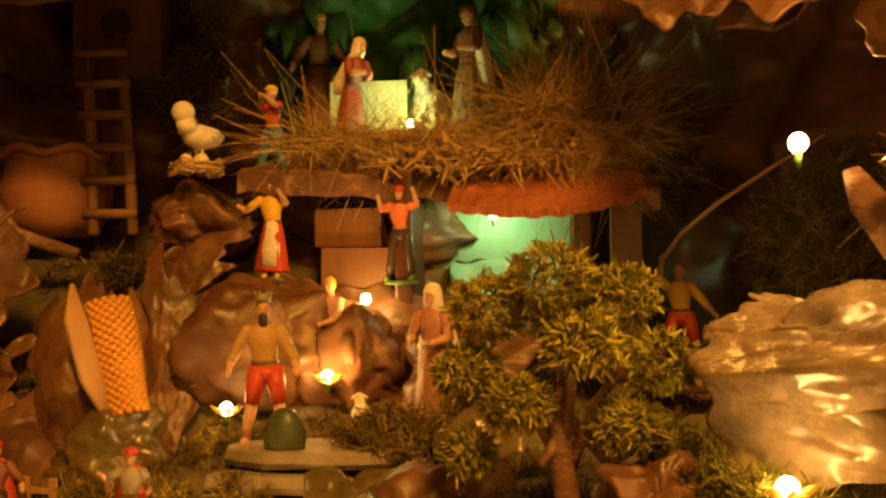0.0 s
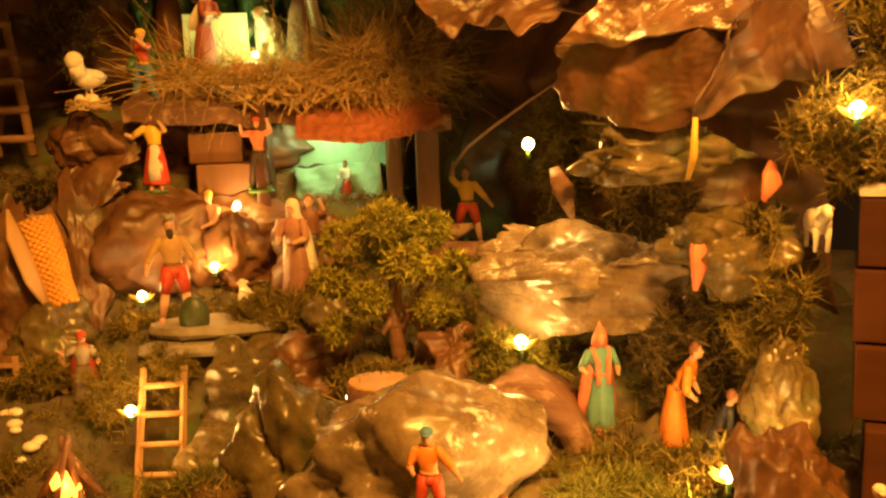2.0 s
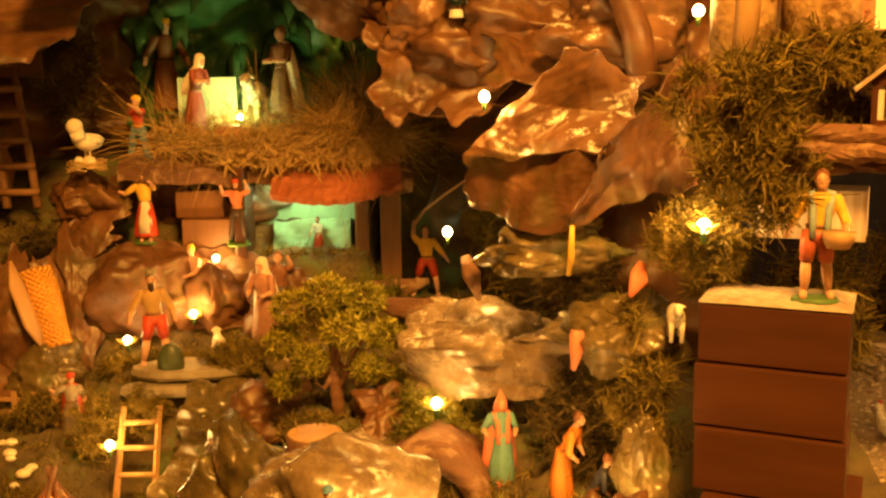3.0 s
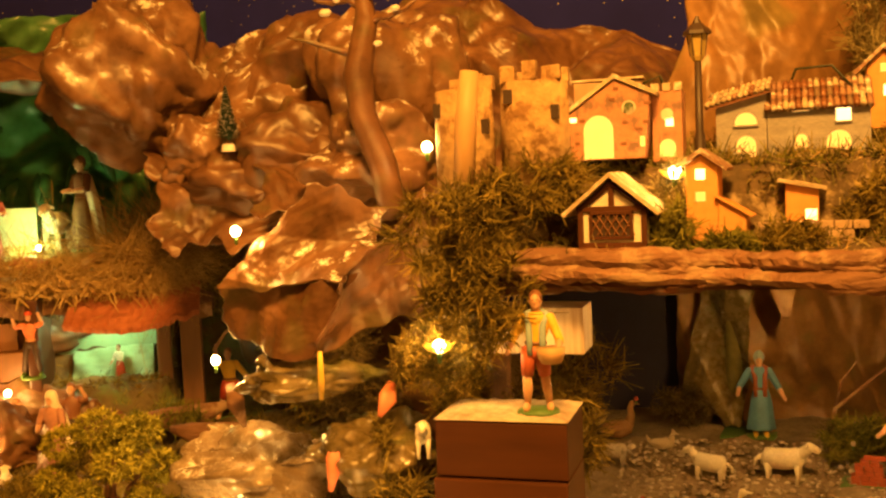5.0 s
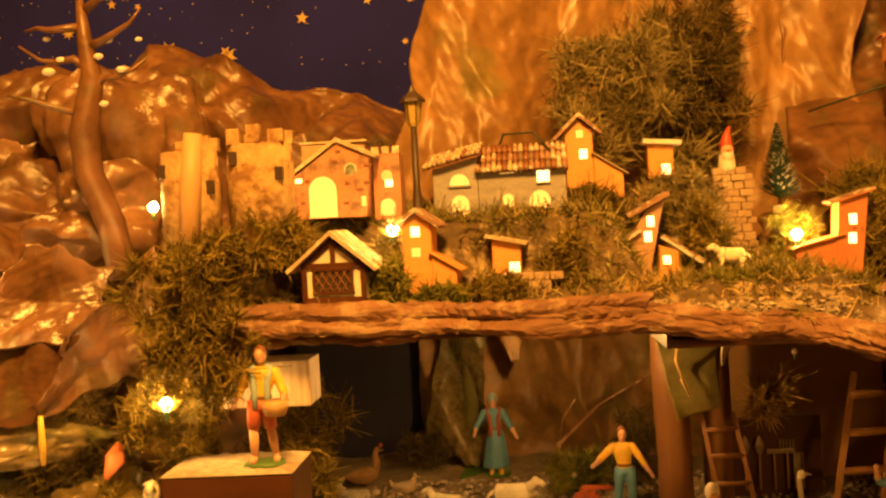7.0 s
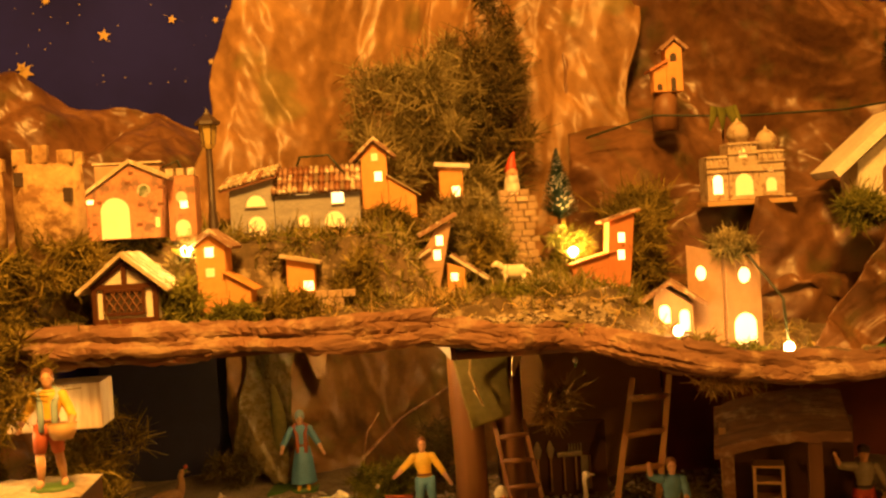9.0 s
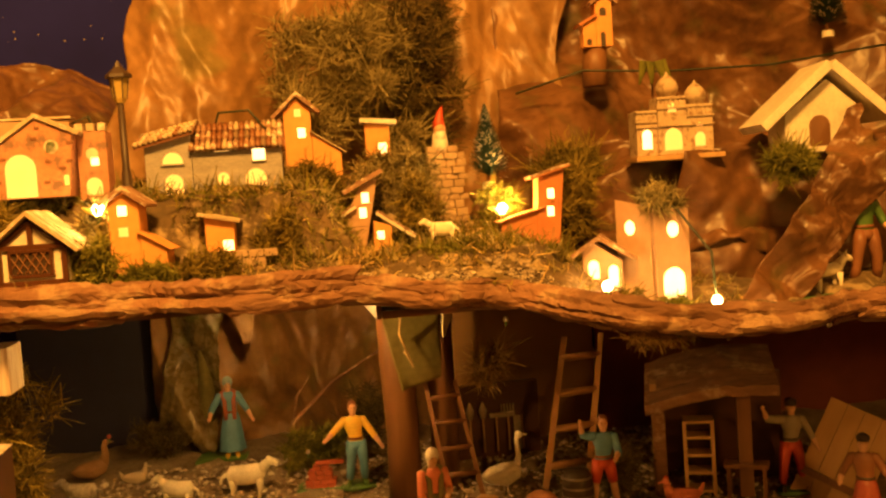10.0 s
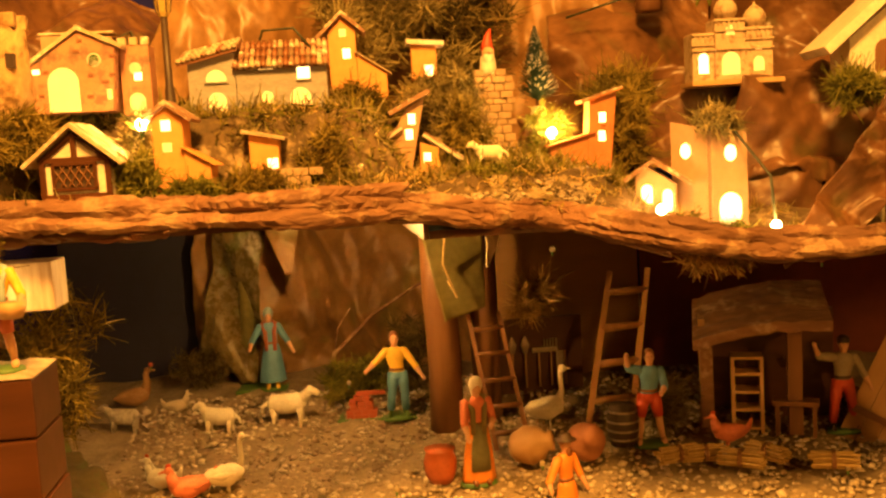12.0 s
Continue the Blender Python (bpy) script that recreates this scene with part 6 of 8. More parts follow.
# ---- the cave with the holy family, and the hut below it ----
def cave():
    hay_ledge = empty("cork_ledge", Matrix.Identity(4), "brown cork ledge that carries the hay and the family", "ledge")
    bm = bmesh.new()
    bmesh.ops.create_grid(bm, x_segments=60, y_segments=24, size=0.5)
    for v in bm.verts:
        x, y = v.co.x + 0.5, v.co.y + 0.5
        v.co = Vector((-0.20 + 0.40 * x, 1.055 + 0.26 * y - 0.012 * math.sin(x * 9), 1.207 - 0.02 * x + 0.055 * y + 0.008 * noise.noise(Vector((x * 12, y * 8, 3)))))
    bmesh.ops.solidify(bm, geom=bm.faces[:], thickness=0.02)
    part("slab", bm, BARK, hay_ledge)
    # tiled porch roof
    r = empty("porch_roof", pose(0.01, 1.005, 1.172, 0, -3, 0), "sagging red bark porch roof with scalloped edge", "roof")
    bm = bmesh.new()
    bmesh.ops.create_grid(bm, x_segments=60, y_segments=16, size=0.5)
    for v in bm.verts:
        x, y = v.co.x + 0.5, v.co.y + 0.5
        v.co = Vector((0.175 * x, 0.085 * y - 0.012 * math.sin(math.pi * x) + 0.0025 * math.sin(x * 70) * (1 - y), 0.032 * y - 0.012 * math.sin(math.pi * x) * (1 - y) + 0.004 * noise.noise(Vector((x * 15, y * 6, 8)))))
    bmesh.ops.solidify(bm, geom=bm.faces[:], thickness=0.007)
    part("slab", bm, surface("red_bark", (0.26, 0.07, 0.03), (0.48, 0.17, 0.08), 80, 0.7, 0.9, 0.002), r)
    h = empty("cork_hut", Matrix.Identity(4), "open cork hut lined with pale green paper", "hut")
    for x0, x1, y0, y1, z0, z1, nm in ((0.155, 0.183, 1.045, 1.075, 1.03, 1.19, "post"), (0.118, 0.138, 1.085, 1.10, 1.03, 1.19, "post"), (-0.042, -0.026, 1.03, 1.12, 1.06, 1.205, "side_wall")):
        part(nm, box(bmesh.new(), x0, x1, y0, y1, z0, z1, 0.003), WOOD if nm == "post" else PLANK, h)
    lining = surface("pale_green_paper", (0.26, 0.44, 0.26), (0.42, 0.60, 0.38), 40, 0.5, 0.3, 0.001)
    part("lining", box(bmesh.new(), -0.025, 0.118, 1.128, 1.132, 1.06, 1.20), lining, h, "pale green paper lining")
    paper_sheet("foil", [(0.0, 1.085, 1.068), (0.112, 1.085, 1.066), (0.110, 1.118, 1.125), (0.0, 1.118, 1.120)], 141, lining, "crumpled pale green foil heap in the hut", 0.006, 0.025, (40, 24), category="foil")
    # brown stacked boxes
    for x0, x1, y0, y1, z0, z1, t in ((-0.125, -0.060, 1.06, 1.11, 1.135, 1.172, 8), (-0.115, -0.05, 1.045, 1.10, 1.095, 1.134, -4)):
        ob = part("wooden_block", box(bmesh.new(), x0, x1, y0, y1, z0, z1, 0.002), WOOD)
        tagged(ob, "plain brown wooden block on the slope", "block", "wooden blocks")
    # holy family
    panel = empty("white_panel", pose(-0.15, 1.225, 1.245), "bright white panel behind the kneeling figure", "panel")
    part("sheet", box(bmesh.new(), 0, 0.088, 0, 0.004, 0, 0.082, 0.001), plain("white_card", (0.62, 0.75, 0.52)), panel)
    figurine((-0.113, 1.165, 1.243), 0.118, 60, "kneeling mother figurine in red robe with cream veil", [SKIN, plain("wine_robe", (0.30, 0.07, 0.05)), plain("wine_robe_dark", (0.26, 0.06, 0.04)), BROWN, BROWN, CREAM], "robe", ((0.06, -0.22, 0.66), (-0.06, -0.22, 0.66)), hat="veil", stoop=0.1)
    figurine((0.012, 1.195, 1.262), 0.140, -50, "standing father figurine in brown robe with pale cloak", [SKIN, BROWN, plain("umber_robe", (0.24, 0.13, 0.06)), BROWN, BROWN, CREAM], "robe", ((0.12, -0.16, 0.62), (-0.12, -0.16, 0.62)), cloak=True)
    figurine((-0.175, 1.275, 1.275), 0.145, 20, "dark shepherd figurine standing at the cave back", [SKIN, BROWN, BROWN, DARK, DARK, YELLOW], "robe", hat="cap")
    beast((-0.035, 1.235, 1.262), 0.085, -100, "pale donkey figurine behind the manger", plain("donkey_grey", (0.48, 0.42, 0.30)), "cow")
    beast((0.018, 1.262, 1.265), 0.095, -80, "brown ox figurine behind the manger", plain("ox_brown", (0.28, 0.13, 0.06)), "cow")
    for x in (-0.055, 0.045):
        bm = bmesh.new()
        ball(bm, (0, 0, 0), 0.026, 0, 14, 9, (1.2, 0.8, 0.62))
        ob = part("clay_loaf", bm, TERRACOTTA, smooth=True)
        ob.location = (x, 1.135, 1.243)
        tagged(ob, "rounded terracotta stone in the hay", "stone", "rounded stones")
    # left of the cave: birdhouse, rustic ladder, pot, nest with a bird
    ladder((-0.340, 1.085, 1.150), (-0.385, 1.15, 1.37), 0.042, 6, surface("twig_wood", (0.16, 0.08, 0.03), (0.32, 0.17, 0.08), 60, 0.7, 0.6, 0.001), "rustic twig ladder leaning in the dark cave", 0.010, (1, 0, 0), True)
    b = empty("birdhouse", pose(-0.43, 1.17, 1.33, 0, 0, 4), "dark wooden birdhouse with a round hole", "birdhouse")
    part("body", box(bmesh.new(), 0, 0.10, 0, 0.07, 0, 0.09, 0.002), WOOD, b)
    bm = bmesh.new()
    outline_panel(bm, 0.05, 0.04, 0.036, 0.036, -0.002, 0.002, round_=True)
    part("hole", bm, DARK, b)
    part("roof", box(bmesh.new(), -0.012, 0.112, -0.016, 0.08, 0.09, 0.10, 0.002), WOOD, b)
    p = empty("clay_pot", pose(-0.425, 1.13, 1.15), "large terracotta pot with a wavy rim", "pot")
    bm = bmesh.new()
    tube(bm, [(0, 0, 0), (0, 0, 0.02), (0, 0, 0.05), (0, 0, 0.078), (0, 0, 0.088)], [0.035, 0.052, 0.058, 0.05, 0.054], 24)
    part("body", bm, TERRACOTTA, p, smooth=True)
    bm = bmesh.new()
    pts = [(0.055 * math.cos(a), 0.055 * math.sin(a), 0.088 + 0.004 * math.sin(a * 6)) for a in (math.tau * k / 48 for k in range(49))]
    tube(bm, pts, [0.005] * 49, 8)
    part("rim", bm, TERRACOTTA, p, smooth=True)
    bm = bmesh.new()
    tube(bm, [(-0.52, 1.02, 1.30), (-0.47, 1.03, 1.22), (-0.42, 1.04, 1.15), (-0.36, 1.05, 1.13)], [0.007, 0.008, 0.008, 0.006], 9)
    tagged(part("stick", bm, BARK, smooth=True), "crooked bare stick across the cave", "stick")
    beast((-0.233, 1.045, 1.222), 0.052, -120, "cream chick figurine standing on a nest", CREAM, "chick")
    n = empty("nest", pose(-0.232, 1.035, 1.203), "small woven nest with pale eggs", "nest")
    rng = random.Random(6)
    bm = bmesh.new()
    for k in range(60):
        a, r, z = rng.uniform(0, 6.28), rng.uniform(0.016, 0.026), rng.uniform(0, 0.014)
        tube(bm, [(r * math.cos(a), r * math.sin(a), z), (r * 1.1 * math.cos(a + 0.5), r * 1.1 * math.sin(a + 0.5), z + rng.uniform(-0.003, 0.004)), (r * math.cos(a + 1.0), r * math.sin(a + 1.0), z)], [0.0011, 0.001, 0.0008], 5)
    tagged(part("straw_ring", bm, STRAW, n), kind="stuff")
    for x, y in ((-0.008, -0.008), (0.008, -0.009), (0.0, 0.004)):
        bm = bmesh.new()
        ball(bm, (x, y, 0.012), 0.008, 0, 10, 8, (0.85, 0.85, 1.1))
        part("egg", bm, CREAM, n, smooth=True)
    # corn cob
    c = empty("corn_cob", Matrix.Translation((-0.283, 0.955, 1.090)) @ look((0, 0, 0), (0.030, -0.02, -0.105)) @ Matrix.Diagonal((1.05, 1.05, 1.0, 1)), "dry corn cob with peeled pale husk", "corn cob")
    bm = bmesh.new()
    tube(bm, [(0, 0, 0), (0, 0, -0.01), (0, 0, -0.06), (0, 0, -0.105)], [0.006, 0.013, 0.016, 0.011], 14)
    part("core", bm, PALE_WOOD, c, smooth=True)
    kern = plain("corn_kernel", (0.72, 0.36, 0.05), 0.35)
    bm = bmesh.new()
    for i in range(28):
        z = -0.006 - i * 0.0036
        r = 0.0145 + 0.0035 * math.sin(min(1, (i + 4) / 24) * 3.0)
        for k in range(14):
            a = math.tau * (k + 0.5 * (i % 2)) / 14
            ball(bm, (r * math.cos(a), r * math.sin(a), z), 0.0035, 0, 6, 4)
    tagged(part("grain", bm, kern, c, smooth=True), kind="stuff")
    for a in (0.1, 3.4):
        bm = bmesh.new()
        tube(bm, [(0.014 * math.cos(a), 0.014 * math.sin(a), -0.112), (0.026 * math.cos(a), 0.026 * math.sin(a), -0.07), (0.032 * math.cos(a), 0.032 * math.sin(a), -0.02), (0.03 * math.cos(a), 0.03 * math.sin(a), 0.012)], [0.006, 0.012, 0.011, 0.002], 8, flat=0.2)
        part("husk", bm, PALE_WOOD if a < 1 else BARK, c, smooth=True)


cave()


# ---- the valley figurines ----
def valley():
    F = figurine
    F((-0.165, 1.053, 1.105), 0.098, 10, "woman figurine in yellow bodice, white apron, red skirt", [SKIN, YELLOW, RED, BROWN, SKIN, WHITE], "skirt", ((0.10, -0.18, 0.84), (-0.34, -0.04, 0.70)), apron=WHITE)
    F((-0.037, 1.034, 1.102), 0.090, -10, "boy figurine in coral shirt with raised arms", [SKIN, CORAL, DARK, PALE_WOOD, GREEN, RED], "trousers", ((0.16, -0.02, 0.93), (-0.24, -0.08, 0.86)), hat="cap")
    F((-0.095, 1.012, 1.012), 0.096, -20, "woman figurine in pink blouse and blue skirt", [SKIN, plain("faded_pink", (0.60, 0.36, 0.28)), BLUE, YELLOW, GREEN, WHITE], "skirt", ((-0.02, -0.2, 0.55), (-0.2, -0.14, 0.5)), stoop=0.04, apron=WHITE)
    F((-0.122, 0.893, 0.975), 0.118, 15, "king figurine with crown, gold tunic and red hose", [SKIN, plain("old_gold", (0.48, 0.30, 0.10)), RED, BROWN, BROWN, plain("grey_crown", (0.30, 0.26, 0.18))], "trousers", ((0.24, -0.06, 0.5), (-0.26, -0.02, 0.5)), hat="crown", beard=DARK, bare=True)
    F((0.008, 0.925, 0.985), 0.118, -25, "woman figurine in a long pale cloak", [SKIN, plain("dull_rose", (0.42, 0.20, 0.13)), plain("dull_rose_dark", (0.36, 0.18, 0.12)), BROWN, BROWN, CREAM], "robe", ((0.1, -0.14, 0.6), (-0.1, -0.16, 0.6)), cloak=True, hat="veil")
    F((0.024, 0.965, 1.0), 0.104, 0, "dark shepherd figurine with raised arm", [SKIN, BROWN, DARK, BROWN, DARK, DARK], "robe", ((0.14, -0.06, 0.9), (-0.2, -0.1, 0.5)))
    F((0.217, 1.06, 1.018), 0.102, -10, "fisher boy figurine in yellow shirt and red shorts", [SKIN, YELLOW, RED, BROWN, SKIN, YELLOW], "trousers", ((0.34, -0.06, 0.52), (-0.17, -0.05, 1.02)), stride=0.09, bare=True)
    F((-0.182, 1.11, 1.205), 0.098, -30, "piper figurine in red shirt and blue trousers", [SKIN, RED, BLUE, YELLOW, RED, YELLOW], "trousers", ((0.10, -0.2, 0.84), (0.02, -0.2, 0.86)), hat="cap", stride=0.11)
    F((0.270, 0.572, 0.945), 0.085, 10, "hooded figurine in red cloak and teal robe", [SKIN, TEAL, TEAL, CORAL, CORAL, CORAL], "robe", ((0.12, -0.18, 0.6), (-0.22, -0.12, 0.62)), hat="hood", cloak=True, shawl=CORAL)
    F((0.322, 0.545, 0.940), 0.085, 60, "kneeling figurine in an orange cloak", [SKIN, ORANGE, ORANGE, BROWN, YELLOW, ORANGE], "robe", ((0.14, -0.2, 0.5), (-0.14, -0.22, 0.5)), stoop=0.16)
    F((0.345, 0.520, 0.922), 0.07, 80, "kneeling figurine in a dark blue robe", [SKIN, plain("navy", (0.05, 0.06, 0.10)), bpy.data.materials["navy"], BROWN, DARK, DARK], "robe", ((0.16, -0.2, 0.55), (-0.14, -0.22, 0.5)), stoop=0.16)
    F((0.122, 0.420, 0.944), 0.068, -10, "accordion player figurine in yellow shirt and red trousers", [SKIN, ORANGE, RED, SKIN, DARK, BLUE], "trousers", ((0.34, -0.14, 0.55), (-0.14, -0.16, 0.6)), hat="cap")
    F((0.166, 0.395, 0.905), 0.07, 10, "figurine in red dress in the front moss", [SKIN, CORAL, RED, BROWN, RED, RED], "robe")
    F((0.395, 0.375, 0.905), 0.07, 0, "pale hooded figurine at the steps", [SKIN, CREAM, CORAL, CREAM, DARK, CREAM], "robe", hat="cap")
    F((0.352, 0.395, 0.915), 0.05, 0, "small white hooded figurine in the moss", [SKIN, CREAM, CREAM, CREAM, CREAM, CREAM], "robe", hat="veil")
    F((-0.333, 0.87, 0.893), 0.088, 20, "soldier figurine in red cloak by the fence", [SKIN, BROWN, DARK, BROWN, DARK, RED], "trousers", ((0.26, -0.06, 0.55), (-0.24, -0.04, 0.52)), hat="cap", cloak=True)
    F((-0.214, 0.855, 0.898), 0.082, 5, "figurine in grey tunic with red cloak", [SKIN, plain("grey_tunic", (0.32, 0.28, 0.22)), plain("grey_skirt", (0.25, 0.20, 0.15)), BROWN, BROWN, RED], "skirt", ((0.22, -0.1, 0.6), (-0.3, -0.06, 0.75)), hat="cap", cloak=True)
    F((0.065, 1.095, 1.075), 0.055, -30, "small seated figurine in red and white", [SKIN, WHITE, RED, BROWN, RED, RED], "robe", ((0.12, -0.2, 0.5), (-0.2, -0.14, 0.5)))
    beast((-0.045, 0.905, 0.972), 0.050, 110, "small white lamb figurine on the flat stone", CREAM, "sheep")
    # fishing rod with line
    bm = bmesh.new()
    tube(bm, [(0.199, 1.048, 1.118), (0.216, 1.03, 1.144), (0.243, 1.005, 1.168), (0.288, 1.005, 1.198), (0.334, 1.012, 1.226)], [0.0024, 0.0022, 0.002, 0.0018, 0.0012], 7)
    tagged(part("fishing_rod", bm, PALE_WOOD, smooth=True), "thin pale twig fishing rod held by the boy", "fishing rod")
    # flat stones
    for x, y, z, rx, ry in ((-0.075, 0.885, 0.972, 0.075, 0.035), (-0.10, 0.862, 0.955, 0.06, 0.02), (-0.155, 1.09, 1.195, 0.045, 0.03), (0.19, 1.04, 1.008, 0.05, 0.02)):
        bm = bmesh.new()
        tube(bm, [(0, 0, -0.008), (0, 0, -0.003), (0, 0, 0.004), (0, 0, 0.006)], [rx * 0.9, rx, rx * 0.97, rx * 0.88], 18, flat=ry / rx)
        for v in bm.verts:
            v.co.x += 0.006 * noise.noise(v.co * 30)
            v.co.z += 0.003 * noise.noise(v.co * 40 + Vector((x, y, z)) * 9)
        ob = part("flat_stone", bm, surface("slab_stone", (0.20, 0.17, 0.11), (0.36, 0.31, 0.22), 60, 0.75, 0.6, 0.002) if y == 0.885 else bpy.data.materials["slab_stone"])
        ob.location = (x, y, z)
        tagged(ob, "flat grey stone slab on the slope", "stone", "flat stones")
    # round dark green stone by the king
    bm = bmesh.new()
    ball(bm, (0, 0, 0), 0.022, 0, 16, 10, (0.75, 0.5, 1.1))
    ob = part("green_shield", bm, surface("dark_green_glaze", (0.03, 0.05, 0.02), (0.09, 0.11, 0.05), 80, 0.4, 0.5, 0.001), smooth=True)
    ob.location = (-0.098, 0.868, 0.985)
    tagged(ob, "dark green rounded stone beside the king", "stone")
    # ladder in front
    ladder((-0.132, 0.775, 0.795), (-0.127, 0.835, 0.942), 0.045, 5, PALE_WOOD, "pale wooden ladder leaning on the green rock", 0.0065)
    # birch crate
    c = empty("birch_crate", pose(-0.045, 0.785, 0.815, 0, 0, -4), "small crate of split birch sticks", "crate")
    part("body", box(bmesh.new(), 0.002, 0.052, 0.002, 0.04, 0, 0.066, 0.001), BARK, c)
    rng = random.Random(12)
    for k in range(6):
        bm = bmesh.new()
        x = 0.005 + k * 0.009
        tube(bm, [(x, 0, 0.0), (x + rng.uniform(-0.003, 0.003), -0.001, 0.034), (x + rng.uniform(-0.002, 0.002), 0, 0.070)], [0.0042, 0.0048, 0.004], 7)
        part("stick", bm, PALE_WOOD, c, smooth=True)
    # fence
    f = empty("picket_fence", pose(-0.325, 0.893, 0.905, 0, 0, -9), "low pale picket fence", "fence")
    for k in range(5):
        part("picket", box(bmesh.new(), k * 0.026, k * 0.026 + 0.007, 0, 0.003, 0, 0.042, 0.0008), PALE_WOOD, f)
    for z in (0.012, 0.028):
        part("rail", box(bmesh.new(), -0.012, 0.118, 0.003, 0.006, z, z + 0.005, 0.0006), PALE_WOOD, f)
    # camp fire
    fire = empty("camp_fire", pose(-0.215, 0.775, 0.832), "small camp fire of crossed sticks with glowing embers", "camp fire")
    for k in range(7):
        a = math.tau * k / 7
        bm = bmesh.new()
        tube(bm, [(0.03 * math.cos(a), 0.03 * math.sin(a), 0), (0.004 * math.cos(a + 2), 0.004 * math.sin(a + 2), 0.042 + 0.01 * (k % 3))], [0.004, 0.003], 7)
        part("stick", bm, BARK, fire, smooth=True)
    for x, y, z, r in ((0, -0.012, 0.014, 0.009), (0.013, -0.016, 0.008, 0.006), (-0.006, -0.02, 0.022, 0.006)):
        bm = bmesh.new()
        tube(bm, [(x, y, z - r), (x, y, z), (x + 0.002, y, z + r * 1.8)], [r * 0.7, r, r * 0.1], 7)
        part("ember", bm, EMBER, fire, smooth=True)
    # white pebbles by the fence
    rng = random.Random(3)
    for k in range(14):
        bm = bmesh.new()
        ball(bm, (0, 0, 0), rng.uniform(0.005, 0.009), 0, 9, 6, (1.2, 1, 0.7))
        ob = part("pebble", bm, CREAM, smooth=True)
        x, y = rng.uniform(-0.36, -0.25), rng.uniform(0.785, 0.84)
        ob.location = (x, y, float(ground_height(np.array(x), np.array(y))) + 0.004)
        tagged(ob, "smooth white pebble on the dark earth", "pebble", "white pebbles")
    # arched bridge
    b = empty("arched_bridge", pose(0.208, 0.580, 0.925, 0, 0, -12), "small curved brown bark bridge", "bridge")
    n_, bm = 20, bmesh.new()
    for (r, w) in ((0.058, 0.034),):
        ring = []
        for k in range(n_ + 1):
            a = math.pi * k / n_
            ring.append([bm.verts.new((rr * math.cos(a), y, rr * 1.15 * math.sin(a) + 0.006 * noise.noise(Vector((a * 3, y * 40, rr * 50))))) for rr, y in ((r, -w), (r, w), (r * 0.64, w), (r * 0.64, -w))])
        for p, q in zip(ring, ring[1:]):
            for k in range(4):
                bm.faces.new((p[k], p[(k + 1) % 4], q[(k + 1) % 4], q[k]))
        bm.faces.new(ring[0][::-1]), bm.faces.new(ring[-1])
    part("arch", bm, BARK, b, smooth=True)
    # boat-like bark pieces near the boy
    for x, y, z, t in ((0.16, 1.0, 1.04, 10), (0.20, 0.93, 1.03, -20)):
        bm = bmesh.new()
        tube(bm, [(-0.06, 0, 0.006), (-0.03, 0, 0), (0.02, 0, 0), (0.06, 0, 0.01)], [0.004, 0.014, 0.015, 0.004], 12, flat=0.5)
        ob = part("bark_piece", bm, BARK, smooth=True)
        ob.matrix_world = pose(x, y, z, 0, 0, t)
        tagged(ob, "curved piece of dark bark by the boy", "bark", "bark pieces")
    # stump
    s = empty("sawn_stump", pose(0.095, 0.618, 0.955), "low sawn wooden disc with pale top", "stump")
    bm = bmesh.new()
    tube(bm, [(0, 0, 0), (0, 0, 0.012), (0, 0, 0.026)], [0.03, 0.028, 0.028], 18)
    part("trunk", bm, BARK, s, smooth=True)
    bm = bmesh.new()
    tube(bm, [(0, 0, 0.0262), (0, 0, 0.0275)], [0.0265, 0.026], 18)
    part("cut_face", bm, PALE_WOOD, s)
    # leaves
    for (x, y, z), tip, mat, lab in (((0.335, 0.53, 1.115), (0.325, 0.51, 1.07), CORAL, "red plastic leaf among the rocks"), ((0.385, 0.52, 1.16), (0.37, 0.50, 1.135), CORAL, "small red petal beside the rocks"), ((0.322, 0.52, 1.150), (0.322, 0.505, 1.195), YELLOW, "yellow-green sprout stem among the rocks"), ((0.240, 0.60, 1.155), (0.252, 0.588, 1.115), BARK, "brown curled dry leaf by the rock")):
        bm = bmesh.new()
        a, q = Vector((x, y, z)), Vector(tip)
        tube(bm, [a, a.lerp(q, 0.4) + Vector((0, -0.006, 0)), q], [0.002 if mat is YELLOW else 0.004, 0.003 if mat is YELLOW else 0.009, 0.002], 9, flat=0.3)
        tagged(part("leaf", bm, mat, smooth=True), lab, "leaf", "coloured leaves")


valley()


# ---- moss, hay, trees ----
def blades(name, dark, mid, light, rough=0.85):
    """Dry moss and hay: every blade has a tone of its own, tufts shift slowly."""
    m, nt, b = material(name)
    geo = nt.nodes.new("ShaderNodeNewGeometry")
    c = ramp(nt, geo.outputs["Random Per Island"], [(0.0, dark), (0.55, mid), (1.0, light)])
    c = mix(nt, 0.45, c, ramp(nt, noise_of(nt, 28, 3, 0.6), [(0.32, dark), (0.52, mid), (0.70, light)]))
    nt.links.new(c, b.inputs["Base Color"])
    b.inputs["Roughness"].default_value = rough
    b.inputs["Specular IOR Level"].default_value = 0.25
    return m


